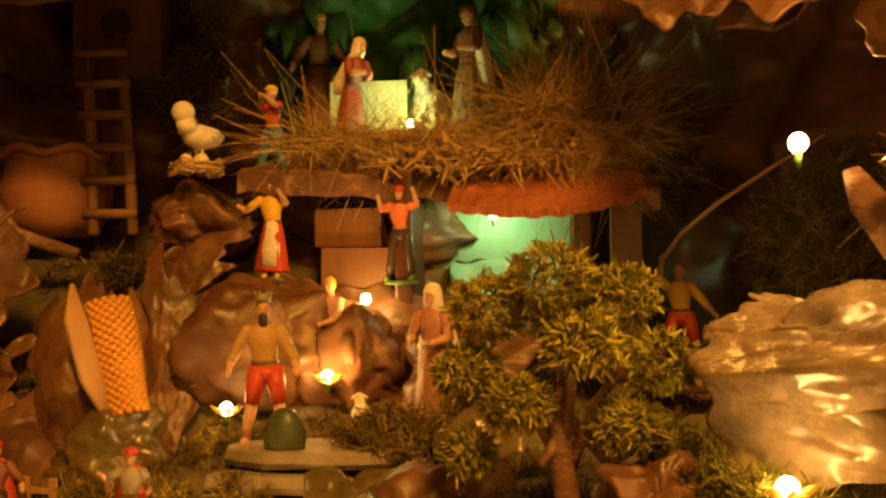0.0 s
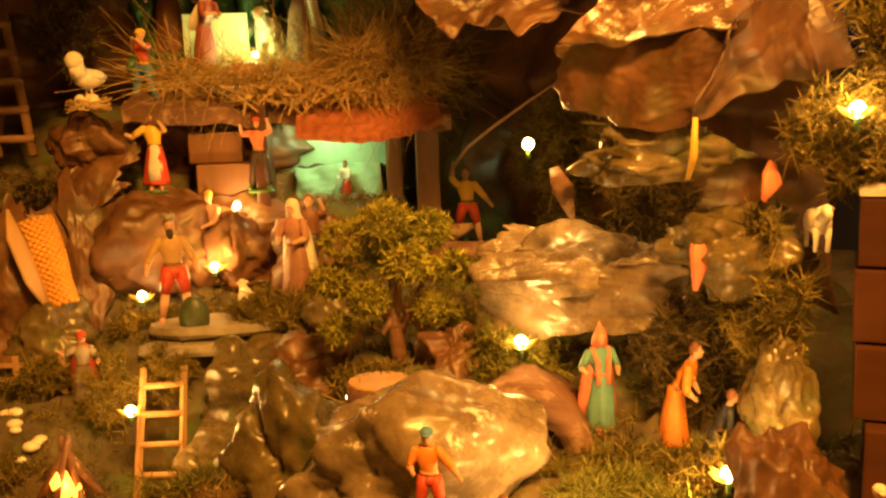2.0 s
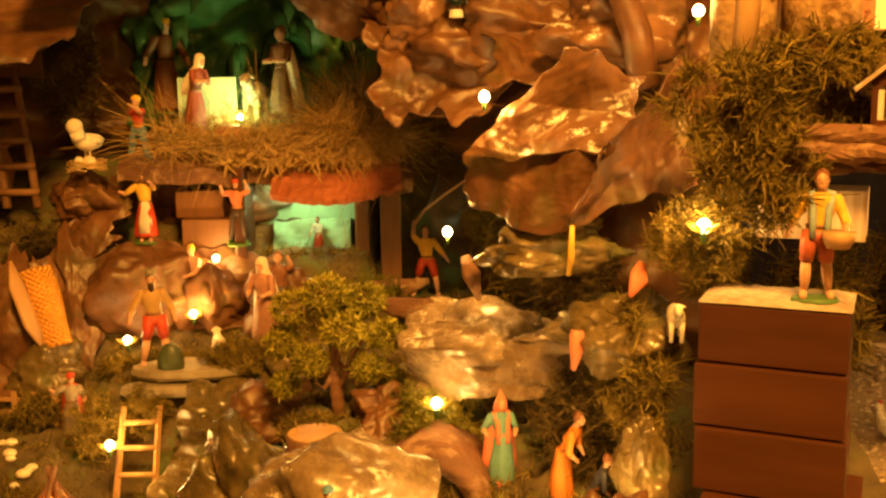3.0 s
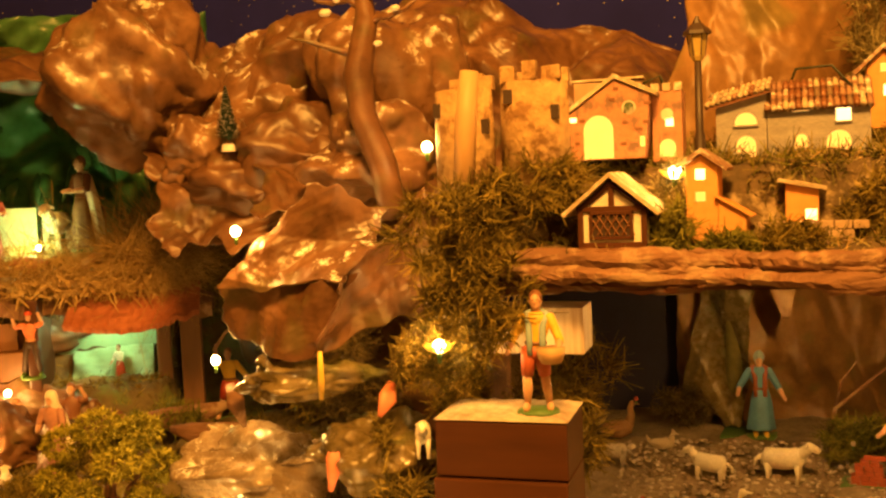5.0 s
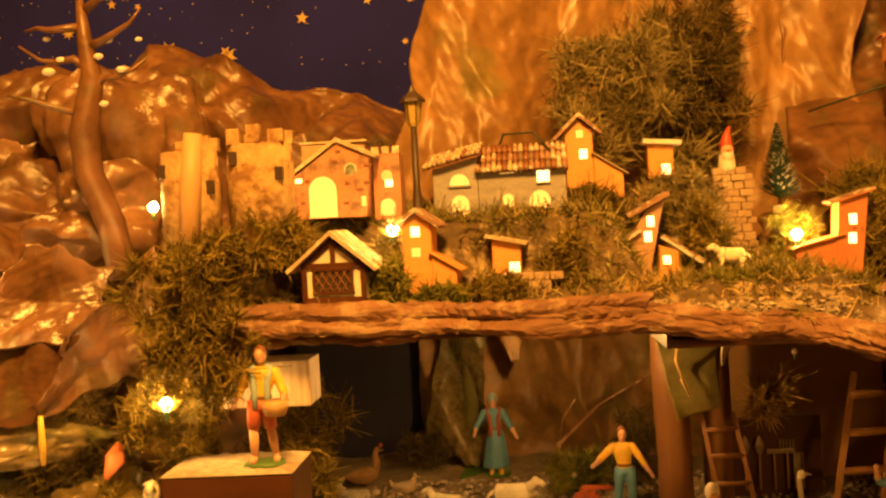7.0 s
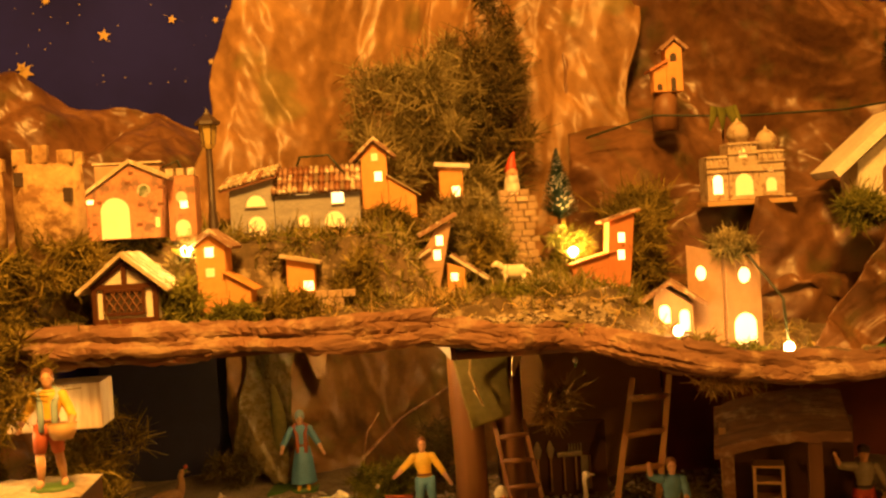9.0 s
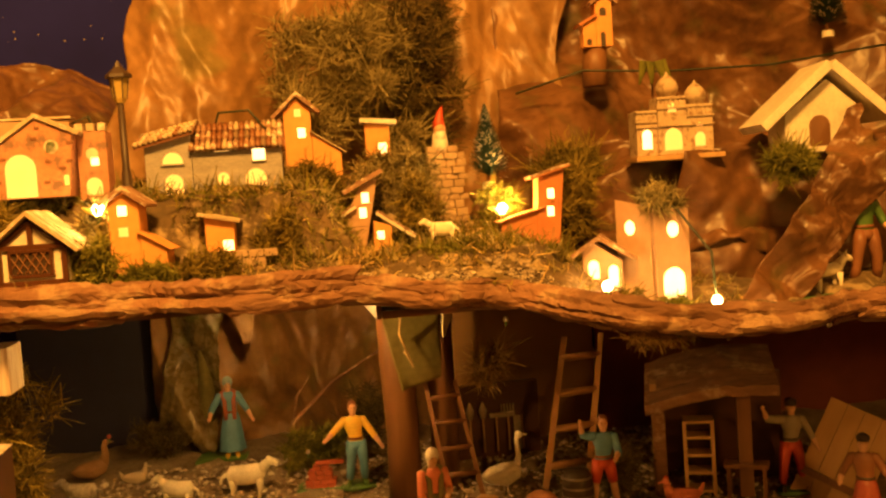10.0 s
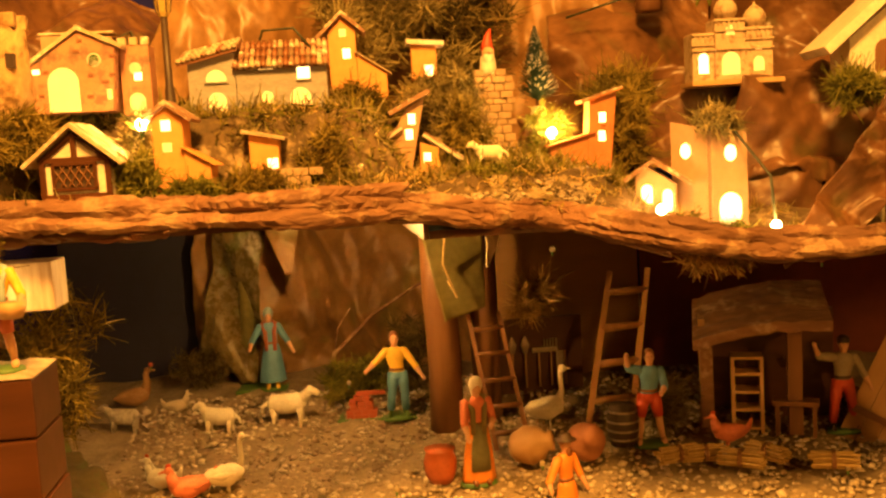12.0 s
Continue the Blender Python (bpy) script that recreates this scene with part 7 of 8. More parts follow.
MOSS = blades("olive_moss", (0.035, 0.028, 0.005), (0.15, 0.115, 0.02), (0.40, 0.30, 0.06))
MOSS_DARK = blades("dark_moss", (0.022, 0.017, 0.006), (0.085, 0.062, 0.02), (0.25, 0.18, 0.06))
FERN = blades("fern_green", (0.035, 0.040, 0.006), (0.15, 0.15, 0.022), (0.36, 0.33, 0.06))
LICHEN = blades("pale_lichen", (0.06, 0.05, 0.018), (0.23, 0.19, 0.075), (0.50, 0.42, 0.20))
HAY = blades("hay", (0.14, 0.085, 0.025), (0.40, 0.26, 0.09), (0.68, 0.49, 0.20))


def cloud(rng, n, centre, radii, shell=0.35):
    d = rng.normal(size=(n, 3))
    d /= np.linalg.norm(d, axis=1, keepdims=True)
    r = 1 - shell * rng.uniform(size=(n, 1)) ** 1.5
    return np.array(centre) + d * r * np.array(radii), d


def moss(centre, radii, n, seed, mat=None, length=0.012, width=0.0011, label="", clumps=9, lift=0.4, name="moss", category="moss", curl=0.5):
    """An uneven mossy cushion: several overlapping clumps of fine blades."""
    if name == "moss":
        length, width, curl, n = min(length, 0.022) * 0.40, 0.0017, 1.2, int(n * 1.5)
    else:
        length, width, curl, n = length * 0.7, width * 1.2, 1.1, int(n * 1.4)
    rng = np.random.default_rng(seed)
    bs, ws = [], []
    many = clumps * 5
    for _ in range(many):
        o, _ = cloud(rng, 1, centre, np.array(radii) * 0.9, 0.85)
        s = rng.uniform(0.10, 0.30)
        b, w = cloud(rng, int(n * 1.5) // many, o[0], np.array(radii) * s, 1.0)
        bs.append(b)
        ws.append(w * (0.25 if name == "hay" else 1.0) + np.array([0, 0, lift]) + rng.normal(size=w.shape) * 0.9 + rng.normal(size=3) * 0.5)
    return strands(name, np.concatenate(bs), np.concatenate(ws), length, width, mat or MOSS, label or "soft olive green moss on the rocks", category, curl, seed, 3)


def vmoss(u, n, z, radii, count, seed, **kw):
    ob = moss(tuple(vp(u, n, z)), radii, count, seed, **kw)
    return ob


def planting():
    k = 200
    for c, r, n, mat, L, lab in (
        # left valley
        ((-0.15, 0.93, 0.965), (0.07, 0.04, 0.025), 2600, MOSS, 0.010, "olive moss round the king"),
        ((-0.185, 0.86, 0.915), (0.045, 0.04, 0.045), 2200, MOSS, 0.011, "olive moss between fence and ladder"),
        ((-0.01, 0.885, 0.985), (0.06, 0.03, 0.025), 2400, MOSS, 0.011, "dark olive moss behind the flat stones"),
        ((0.06, 0.90, 1.0), (0.05, 0.05, 0.03), 1800, MOSS, 0.011, "olive moss under the cloaked woman"),
        ((-0.05, 0.765, 0.82), (0.07, 0.03, 0.02), 1500, HAY, 0.028, "dry grass beside the ladder"),
        ((-0.22, 1.0, 1.0), (0.05, 0.04, 0.05), 1600, MOSS, 0.011, "dark moss beside the corn cob"),
        ((-0.30, 1.04, 1.115), (0.06, 0.03, 0.02), 1200, MOSS_DARK, 0.011, "dark moss below the twig ladder"),
        ((-0.07, 1.09, 1.18), (0.06, 0.03, 0.02), 1500, MOSS_DARK, 0.012, "dark moss above the wooden blocks"),
        ((0.215, 0.640, 0.99), (0.055, 0.03, 0.035), 2400, FERN, 0.010, "yellow-green moss round the bulb"),
        ((0.27, 0.50, 0.93), (0.08, 0.05, 0.025), 2600, MOSS, 0.012, "green moss below the kneeling figurines"),
        ((0.28, 0.43, 0.925), (0.08, 0.05, 0.025), 2400, FERN, 0.012, "bright moss in the foreground"),
        ((0.25, 0.465, 0.935), (0.06, 0.035, 0.02), 2600, FERN, 0.012, "yellow-green moss round the front bulb"),
        ((0.335, 0.455, 0.94), (0.05, 0.04, 0.03), 2600, MOSS, 0.012, "olive moss under the kneeling figurines"),
        ((0.21, 0.40, 0.925), (0.07, 0.03, 0.018), 2400, FERN, 0.012, "bright moss below the accordion player"),
        ((0.30, 0.385, 0.925), (0.06, 0.03, 0.022), 2400, MOSS, 0.012, "olive moss at the display edge"),
        ((0.205, 0.62, 0.985), (0.035, 0.03, 0.03), 1600, FERN, 0.010, "yellow-green moss below the grey rock"),
        ((-0.13, 0.845, 0.93), (0.035, 0.02, 0.035), 1500, MOSS, 0.011, "olive moss hanging over the rock edge"),
        ((-0.26, 0.88, 0.925), (0.06, 0.03, 0.02), 1500, MOSS, 0.010, "olive moss behind the fence"),
        ((0.385, 0.515, 1.05), (0.035, 0.04, 0.09), 2600, MOSS, 0.012, "hanging moss beside the wooden steps"),
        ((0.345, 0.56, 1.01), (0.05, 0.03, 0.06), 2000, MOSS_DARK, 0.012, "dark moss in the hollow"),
        ((0.43, 0.50, 1.175), (0.045, 0.03, 0.05), 2600, MOSS, 0.013, "moss round the bright bulb"),
        ((0.345, 1.00, 1.12), (0.08, 0.05, 0.11), 4200, MOSS, 0.020, "tangled dark dry moss behind the boy"),
        ((0.37, 0.80, 1.12), (0.06, 0.07, 0.13), 3600, MOSS_DARK, 0.018, "tangled dark moss on the slope"),
        ((0.13, 1.0, 1.04), (0.06, 0.03, 0.02), 1200, FERN, 0.012, "green moss before the hut"),
        ((0.10, 0.66, 0.965), (0.05, 0.05, 0.02), 1200, MOSS, 0.010, "moss under the small tree"),
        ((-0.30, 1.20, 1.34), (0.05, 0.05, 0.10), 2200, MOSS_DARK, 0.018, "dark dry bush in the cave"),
        ((-0.29, 0.80, 0.855), (0.09, 0.04, 0.012), 1500, MOSS, 0.010, "olive moss between the white pebbles"),
        ((-0.09, 0.79, 0.835), (0.06, 0.04, 0.02), 1500, FERN, 0.016, "green grass at the foot of the ladder"),
        ((-0.35, 0.84, 0.885), (0.08, 0.05, 0.015), 1500, MOSS_DARK, 0.008, "dark moss by the fence"),
    ):
        k += 1
        moss(c, r, n, k, mat, L, label=lab)
    # hay on the ledge
    rng = np.random.default_rng(5)
    n = 2600
    b = np.stack([rng.uniform(-0.16, 0.16, n), 1.05 + 0.17 * rng.uniform(size=n) ** 1.4, np.zeros(n)], 1)
    b[:, 2] = 1.222 + 0.055 * (b[:, 1] - 1.055) / 0.26 + 0.02 * rng.uniform(size=n)
    w = np.concatenate([rng.normal(size=(n, 2)), rng.normal(size=(n, 1)) * 0.35], 1)
    strands("hay", b, w, 0.036, 0.0013, HAY, "loose dry hay on the cork ledge", "hay", 0.9, 1, 4)
    moss((0.130, 1.08, 1.255), (0.085, 0.05, 0.055), 2600, 301, HAY, 0.040, 0.0011, "wild tuft of dry hay on the ledge", 10, 0.2, "hay", "hay")
    moss((0.20, 1.13, 1.22), (0.06, 0.05, 0.07), 1600, 302, MOSS, 0.026, 0.0010, "dry moss beside the ledge", 8, 0.2)
    n = 900
    b = np.stack([rng.uniform(-0.06, 0.12, n), rng.uniform(1.035, 1.075, n), rng.uniform(1.208, 1.226, n)], 1)
    strands("wood_shavings", b, rng.normal(size=(n, 3)), 0.010, 0.0045, STRAW, "pale wood shavings on the ledge edge", "shavings", 1.2, 2)
    # village moss
    for u, nn, z, r, n, mat, L, lab in (
        (-0.035, -0.035, 1.30, (0.075, 0.035, 0.055), 4800, MOSS, 0.015, "thick olive moss bush below the castle"),
        (-0.025, -0.060, 1.245, (0.05, 0.025, 0.045), 2600, MOSS, 0.014, "moss hanging over the shelf edge"),
        (0.015, 0.02, 1.325, (0.05, 0.03, 0.03), 2200, MOSS, 0.012, "moss before the pink chapel"),
        (0.125, 0.045, 1.32, (0.025, 0.02, 0.03), 1300, LICHEN, 0.010, "pale lichen behind the half-timbered hut"),
        (0.118, 0.005, 1.285, (0.022, 0.02, 0.03), 1400, FERN, 0.010, "yellow-green moss beside the half-timbered hut"),
        (0.165, -0.005, 1.275, (0.03, 0.012, 0.012), 1000, FERN, 0.009, "moss before the orange house"),
        (0.215, 0.022, 1.277, (0.035, 0.012, 0.014), 1200, MOSS, 0.009, "moss along the stone wall"),
        (0.225, 0.085, 1.32, (0.05, 0.02, 0.02), 1600, LICHEN, 0.011, "pale lichen below the grey house"),
        (0.275, 0.06, 1.295, (0.02, 0.02, 0.045), 1500, MOSS, 0.012, "dark moss between the houses"),
        (0.315, 0.15, 1.34, (0.04, 0.02, 0.03), 1600, MOSS, 0.012, "moss below the upper orange house"),
        (0.40, 0.17, 1.345, (0.06, 0.025, 0.035), 2400, LICHEN, 0.013, "dry lichen below the flat hut"),
        (0.42, 0.14, 1.31, (0.03, 0.02, 0.04), 1500, MOSS, 0.012, "moss beside the stone pillar"),
        (0.43, 0.05, 1.272, (0.04, 0.015, 0.012), 1400, FERN, 0.009, "green moss before the lamb"),
        (0.51, 0.055, 1.258, (0.05, 0.018, 0.016), 2000, FERN, 0.010, "green moss before the red house"),
        (0.505, 0.15, 1.305, (0.03, 0.02, 0.03), 1400, FERN, 0.011, "bright moss round the yellow bulb"),
        (0.58, 0.13, 1.31, (0.035, 0.025, 0.045), 1700, MOSS, 0.014, "moss behind the red house"),
        (0.60, 0.20, 1.345, (0.05, 0.03, 0.03), 1500, MOSS, 0.022, "dry twigs on the paper slope"),
        (0.628, 0.01, 1.308, (0.024, 0.02, 0.015), 1300, LICHEN, 0.010, "lichen on top of the tower"),
        (0.615, -0.04, 1.208, (0.025, 0.015, 0.018), 1300, FERN, 0.009, "moss at the foot of the tower"),
        (0.575, -0.035, 1.22, (0.025, 0.015, 0.012), 1000, MOSS, 0.009, "moss at the shelf edge"),
        (0.60, -0.045, 1.195, (0.05, 0.012, 0.014), 900, HAY, 0.012, "dry roots hanging from the shelf edge"),
        (0.79, 0.06, 1.335, (0.03, 0.03, 0.02), 1300, FERN, 0.014, "green twigs before the white hut"),
        (0.355, 0.05, 1.268, (0.05, 0.02, 0.006), 1400, STRAW, 0.012, "pale straw before the tan house"),
        (0.38, 0.27, 1.47, (0.11, 0.05, 0.12), 8500, LICHEN, 0.022, "large dry lichen bush on the mountain"),
        (0.46, 0.29, 1.50, (0.06, 0.04, 0.14), 4200, MOSS_DARK, 0.022, "dark dry bush on the mountain"),
        # farmyard
        (0.02, 0.05, 1.13, (0.055, 0.03, 0.075), 3200, MOSS, 0.016, "dry twig bush under the shelf"),
        (0.30, 0.43, 1.005, (0.05, 0.03, 0.035), 2200, FERN, 0.014, "green moss before the paper wall"),
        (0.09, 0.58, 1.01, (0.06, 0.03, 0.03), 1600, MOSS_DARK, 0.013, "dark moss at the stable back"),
        (0.37, 0.45, 1.03, (0.04, 0.03, 0.05), 1600, MOSS_DARK, 0.016, "dark moss behind the pillar"),
        (0.515, 0.31, 1.115, (0.035, 0.015, 0.025), 500, HAY, 0.04, "bundle of dry straw hanging on the wall"),
        (0.655, 0.24, 0.99, (0.025, 0.02, 0.03), 900, MOSS_DARK, 0.02, "dark twigs beside the barrel"),
    ):
        k += 1
        w = 0.0013 if L > 0.02 else 0.0011
        vmoss(u, nn, z, r, n, k, mat=mat, length=L, width=w, label=lab)

    # small green tree of clumps
    t = empty("small_tree", pose(0.112, 0.685, 0.955), "small model tree with rounded green clumps", "tree")
    bm = bmesh.new()
    tube(bm, [(0, 0, 0), (0.002, 0, 0.03), (-0.002, 0, 0.07), (0.0, 0, 0.11)], [0.009, 0.007, 0.006, 0.004], 10)
    for k2, (x, y, z) in enumerate(((0.03, 0, 0.10), (-0.035, 0.01, 0.10), (0.01, -0.02, 0.13), (-0.02, -0.01, 0.06), (0.04, 0.0, 0.06))):
        tube(bm, [(0, 0, 0.04 + 0.01 * k2), (x * 0.6, y * 0.6, z * 0.85), (x, y, z)], [0.004, 0.003, 0.002], 7)
    part("trunk", bm, BARK, t, smooth=True)
    rng = np.random.default_rng(77)
    crown_mat = blades("foam_leaf_green", (0.06, 0.065, 0.006), (0.24, 0.22, 0.022), (0.50, 0.44, 0.055))
    bs, ws = [], []
    for x, y, z, r in ((-0.040, 0, 0.136, 0.021), (-0.006, -0.012, 0.152, 0.023), (0.030, 0, 0.142, 0.021), (0.052, -0.012, 0.108, 0.018), (0.010, -0.024, 0.118, 0.020), (-0.052, 0, 0.100, 0.018), (-0.024, -0.022, 0.086, 0.017), (0.034, -0.012, 0.074, 0.017), (-0.052, 0.0, 0.056, 0.014), (0.056, 0.0, 0.058, 0.013), (0.004, 0.018, 0.128, 0.020)):
        b, w = cloud(rng, 1250, (x, y, z), (r, r, r * 0.78), 0.22)
        b += 0.12 * r * np.stack([folds(b, 7 + k, 0.012, 3) - 0.5 for k in range(3)], 1)
        bs.append(b), ws.append(w + 0.6 * rng.normal(size=w.shape))
    crown = strands("crown", np.concatenate(bs), np.concatenate(ws), 0.0035, 0.0024, crown_mat, "clumpy olive green crown", "crown", 0.6, 3)
    crown.parent = t
    for key in ("category", "kind"):
        del crown[key]

    # bottle-brush firs
    def fir(place, h, r, label, seed):
        f = empty("fir_tree", Matrix.Translation(place), label, "fir tree", "bottle-brush firs")
        bm = bmesh.new()
        tube(bm, [(0, 0, 0), (0, 0, h)], [0.0022, 0.0006], 7)
        part("trunk", bm, WOOD, f, smooth=True)
        rng = np.random.default_rng(seed)
        n = 2600
        q = rng.uniform(0.06, 1, n) ** 0.8
        a = rng.uniform(0, 2 * np.pi, n)
        b = np.stack([np.zeros(n), np.zeros(n), q * h], 1)
        L = r * (1.05 - q)[:, None]
        w = np.stack([np.cos(a), np.sin(a), 0.35 + 0.2 * rng.normal(size=n)], 1)
        for nm, sl, mt in (("needles", slice(0, 2000), surface("fir_green", (0.015, 0.05, 0.04), (0.05, 0.12, 0.09), 90, 0.7, 0.2, 0.0004)), ("snow_dust", slice(2000, n), SNOW)):
            start = b[sl] if nm == "needles" else b[sl] + w[sl] * L[sl] * 0.8
            ln = L[sl] if nm == "needles" else L[sl] * 0.25
            wv = np.concatenate([start, start + w[sl] * ln], 1)
            side = np.stack([-np.sin(a[sl]), np.cos(a[sl]), np.zeros(len(ln))], 1) * (0.0006 if nm == "needles" else 0.0009)
            vs = np.stack([wv[:, :3] - side, wv[:, :3] + side, wv[:, 3:] + side, wv[:, 3:] - side], 1).reshape(-1, 3)
            fs = np.arange(len(vs)).reshape(-1, 4)
            ob = new(nm, mesh_of(nm, vs.tolist(), fs.tolist(), mt))
            ob.parent = f
        bm = bmesh.new()
        tube(bm, [(0, 0, -0.004), (0, 0, 0.004)], [0.008, 0.007], 12)
        part("base", bm, SNOW, f)

    fir(tuple(vp(0.505, 0.185, 1.335)), 0.088, 0.025, "snow-tipped green bottle-brush fir beside the gnome", 1)
    fir((0.245, 0.775, 1.385), 0.068, 0.015, "small snow-dusted bottle-brush fir on the crag", 2)
    fir(tuple(vp(0.985, 0.30, 1.50)), 0.11, 0.026, "dark bottle-brush fir on the far ridge", 3)
    # bare snowy tree trunk in front of the mountain
    t = empty("bare_tree", V @ pose(-0.162, 0.07, 1.335), "bare gnarled tree with snow on its twigs", "tree")
    bm = bmesh.new()
    tube(bm, [(0.02, 0, -0.03), (0.008, 0, 0.02), (-0.012, 0, 0.07), (-0.016, 0, 0.11), (-0.002, 0, 0.16), (-0.006, 0, 0.20), (-0.010, 0, 0.25)], [0.014, 0.012, 0.013, 0.014, 0.009, 0.007, 0.004], 14)
    for v in bm.verts:
        v.co += 0.006 * noise.noise_vector(v.co * 45)
    rr = random.Random(9)
    for z, d in ((0.13, -1), (0.15, 1), (0.17, -1), (0.19, 1), (0.21, -1), (0.225, 1)):
        x, y, q = -0.006, 0.0, z
        pts = [(x, y, q)]
        for _ in range(4):
            x, y, q = x + d * rr.uniform(0.010, 0.020), y + rr.uniform(-0.008, 0.008), q + rr.uniform(-0.004, 0.016)
            pts.append((x, y, q))
        tube(bm, pts, [0.005, 0.004, 0.003, 0.002, 0.001], 7)
    part("trunk", bm, PAPER, t, smooth=True)
    for k2 in range(9):
        bm = bmesh.new()
        ball(bm, (rr.uniform(-0.05, 0.05), -0.006, rr.uniform(0.13, 0.24)), rr.uniform(0.003, 0.006), 0, 8, 6, (1.2, 0.8, 0.7))
        part("snow_clump", bm, SNOW, t, smooth=True)
    # palm-like sprig by the church
    t = empty("leaf_sprig", V @ pose(0.690, 0.165, 1.41), "small sprig of drooping green leaves", "sprig")
    for k2 in range(7):
        a = -2.6 + k2 * 0.75
        bm = bmesh.new()
        tube(bm, [(0, 0, 0.045), (0.012 * math.cos(a), -0.008 * abs(math.sin(a)), 0.046), (0.022 * math.cos(a), -0.012 * abs(math.sin(a)) - 0.004, 0.022)], [0.002, 0.006, 0.001], 7, flat=0.25)
        part("leaf", bm, FERN, t, smooth=True)
    bm = bmesh.new()
    tube(bm, [(0, 0, -0.05), (0, 0, 0.046)], [0.0018, 0.0014], 6)
    part("stem", bm, BARK, t, smooth=True)
    # green leaves by the family
    rng = random.Random(21)
    t = empty("leaf_curtain", pose(0, 1.285, 1.27), "broad dark green leaves behind the family", "leaves")
    leaf_mat = surface("glossy_leaf", (0.02, 0.07, 0.02), (0.07, 0.19, 0.07), 50, 0.35, 0.3, 0.001)
    for k2 in range(46):
        x, z = rng.uniform(-0.22, 0.2), rng.uniform(0.02, 0.22)
        bm = bmesh.new()
        a = rng.uniform(-0.5, 0.5)
        L = rng.uniform(0.04, 0.075)
        tube(bm, [(x, 0, z), (x + a * L * 0.4, -0.016, z - L * 0.4), (x + a * L, -0.01 - rng.uniform(0, 0.02), z - L)], [0.003, 0.011, 0.001], 8, flat=0.15)
        part("leaf", bm, leaf_mat, t, smooth=True)


planting()


# ---- cables and bulbs ----
def bulb(place, mat, watts, colour, label, r=0.0055, petals=0, lamp=True):
    b = empty("fairy_light", Matrix.Translation(place), label, "fairy light", "fairy lights")
    bm = bmesh.new()
    ball(bm, (0, 0, 0), r, 0, 14, 10, (1, 1, 1.08))
    g = part("glass", bm, mat, b, smooth=True)
    g.visible_shadow = False
    bm = bmesh.new()
    tube(bm, [(0, 0, -r * 2.6), (0, 0, -r * 0.9)], [r * 0.30, r * 0.45], 8)
    part("socket", bm, GREEN, b, smooth=True)
    for k in range(petals):
        a = math.tau * k / petals
        bm = bmesh.new()
        tube(bm, [(0.3 * r * math.cos(a), 0.3 * r * math.sin(a), -r), (1.6 * r * math.cos(a), 1.6 * r * math.sin(a), -0.2 * r), (2.6 * r * math.cos(a), 2.6 * r * math.sin(a), 0.5 * r)], [r * 0.2, r * 0.45, r * 0.1], 6, flat=0.2)
        part("petal", bm, PETAL, b, smooth=True)
    if lamp:
        point_lamp("bulb_light", Vector(place) + Vector((0.0, -0.004, 0.004)), watts, colour, r)
    return b


def translucent(name, c):
    m, nt, b = material(name)
    n = noise_of(nt, 200, 3)
    nt.links.new(ramp(nt, n, [(0.3, tuple(x * 0.8 for x in c)), (0.7, c)]), b.inputs["Base Color"])
    b.inputs["Transmission Weight"].default_value = 0.5
    b.inputs["Roughness"].default_value = 0.5
    return m


PETAL = translucent("clear_yellow_petal", (0.75, 0.55, 0.12))
YEL = (1.0, 0.50, 0.11)
UNLIT = translucent("clear_bulb_glass", (0.45, 0.36, 0.22))
UNLIT_RED = translucent("red_bulb_glass", (0.40, 0.06, 0.03))
for place, w, petals, lab in (
    ((0.212, 0.605, 1.012), 0.22, 8, "lit fairy light in a clear flower by the rock"),
    ((-0.064, 1.008, 1.087), 0.25, 0, "lit fairy light beside the wooden blocks"),
    ((0.420, 0.468, 1.198), 0.55, 8, "lit fairy light in a clear flower above the steps"),
    ((0.226, 0.637, 1.172), 0.70, 0, "lit fairy light hanging by the fishing rod"),
    ((0.255, 0.560, 1.300), 0.55, 0, "lit fairy light at the snowy crag"),
    ((0.425, 0.515, 1.367), 0.22, 0, "lit fairy light beside the castle"),
    ((-0.088, 0.962, 1.022), 0.40, 8, "lit fairy light behind the king"),
    ((-0.164, 0.925, 0.999), 0.10, 6, "small lit fairy light in the moss"),
    ((-0.153, 0.790, 0.911), 0.4, 6, "lit fairy light behind the ladder"),
    ((0.071, 0.622, 0.968), 0.20, 0, "lit fairy light beside the stump"),
    ((0.320, 0.425, 0.965), 0.8, 8, "lit fairy light in the thick moss"),
    ((0.205, 0.405, 0.952), 0.5, 6, "lit fairy light in the front moss"),
    (tuple(vp(0.505, 0.130, 1.309)), 0.8, 8, "lit fairy light in a flower beside the red house"),
    (tuple(vp(0.307, 0.070, 1.294)), 0.6, 0, "lit fairy light at the tan house"),
    (tuple(vp(0.562, -0.020, 1.236)), 0.13, 0, "lit fairy light beside the low hut"),
    (tuple(vp(0.652, -0.050, 1.218)), 0.22, 0, "lit fairy light beside the tower"),
        (tuple(vp(0.122, 0.035, 1.335)), 0.5, 6, "lit fairy light in lichen by the orange house"),
):
    bulb(place, BULB, w, YEL, lab, r=0.0055 if petals else 0.0047, petals=petals)
for place, w, mat, col, lab in (
    ((-0.048, 1.165, 1.268), 0.48, BULB_GREEN, (0.80, 1.0, 0.35), "cool lit fairy light at the manger"),
    ((0.045, 1.085, 1.165), 0.26, BULB_GREEN, (0.70, 1.0, 0.45), "green lit fairy light under the porch roof"),
):
    bulb(place, mat, w, col, lab, r=0.004)
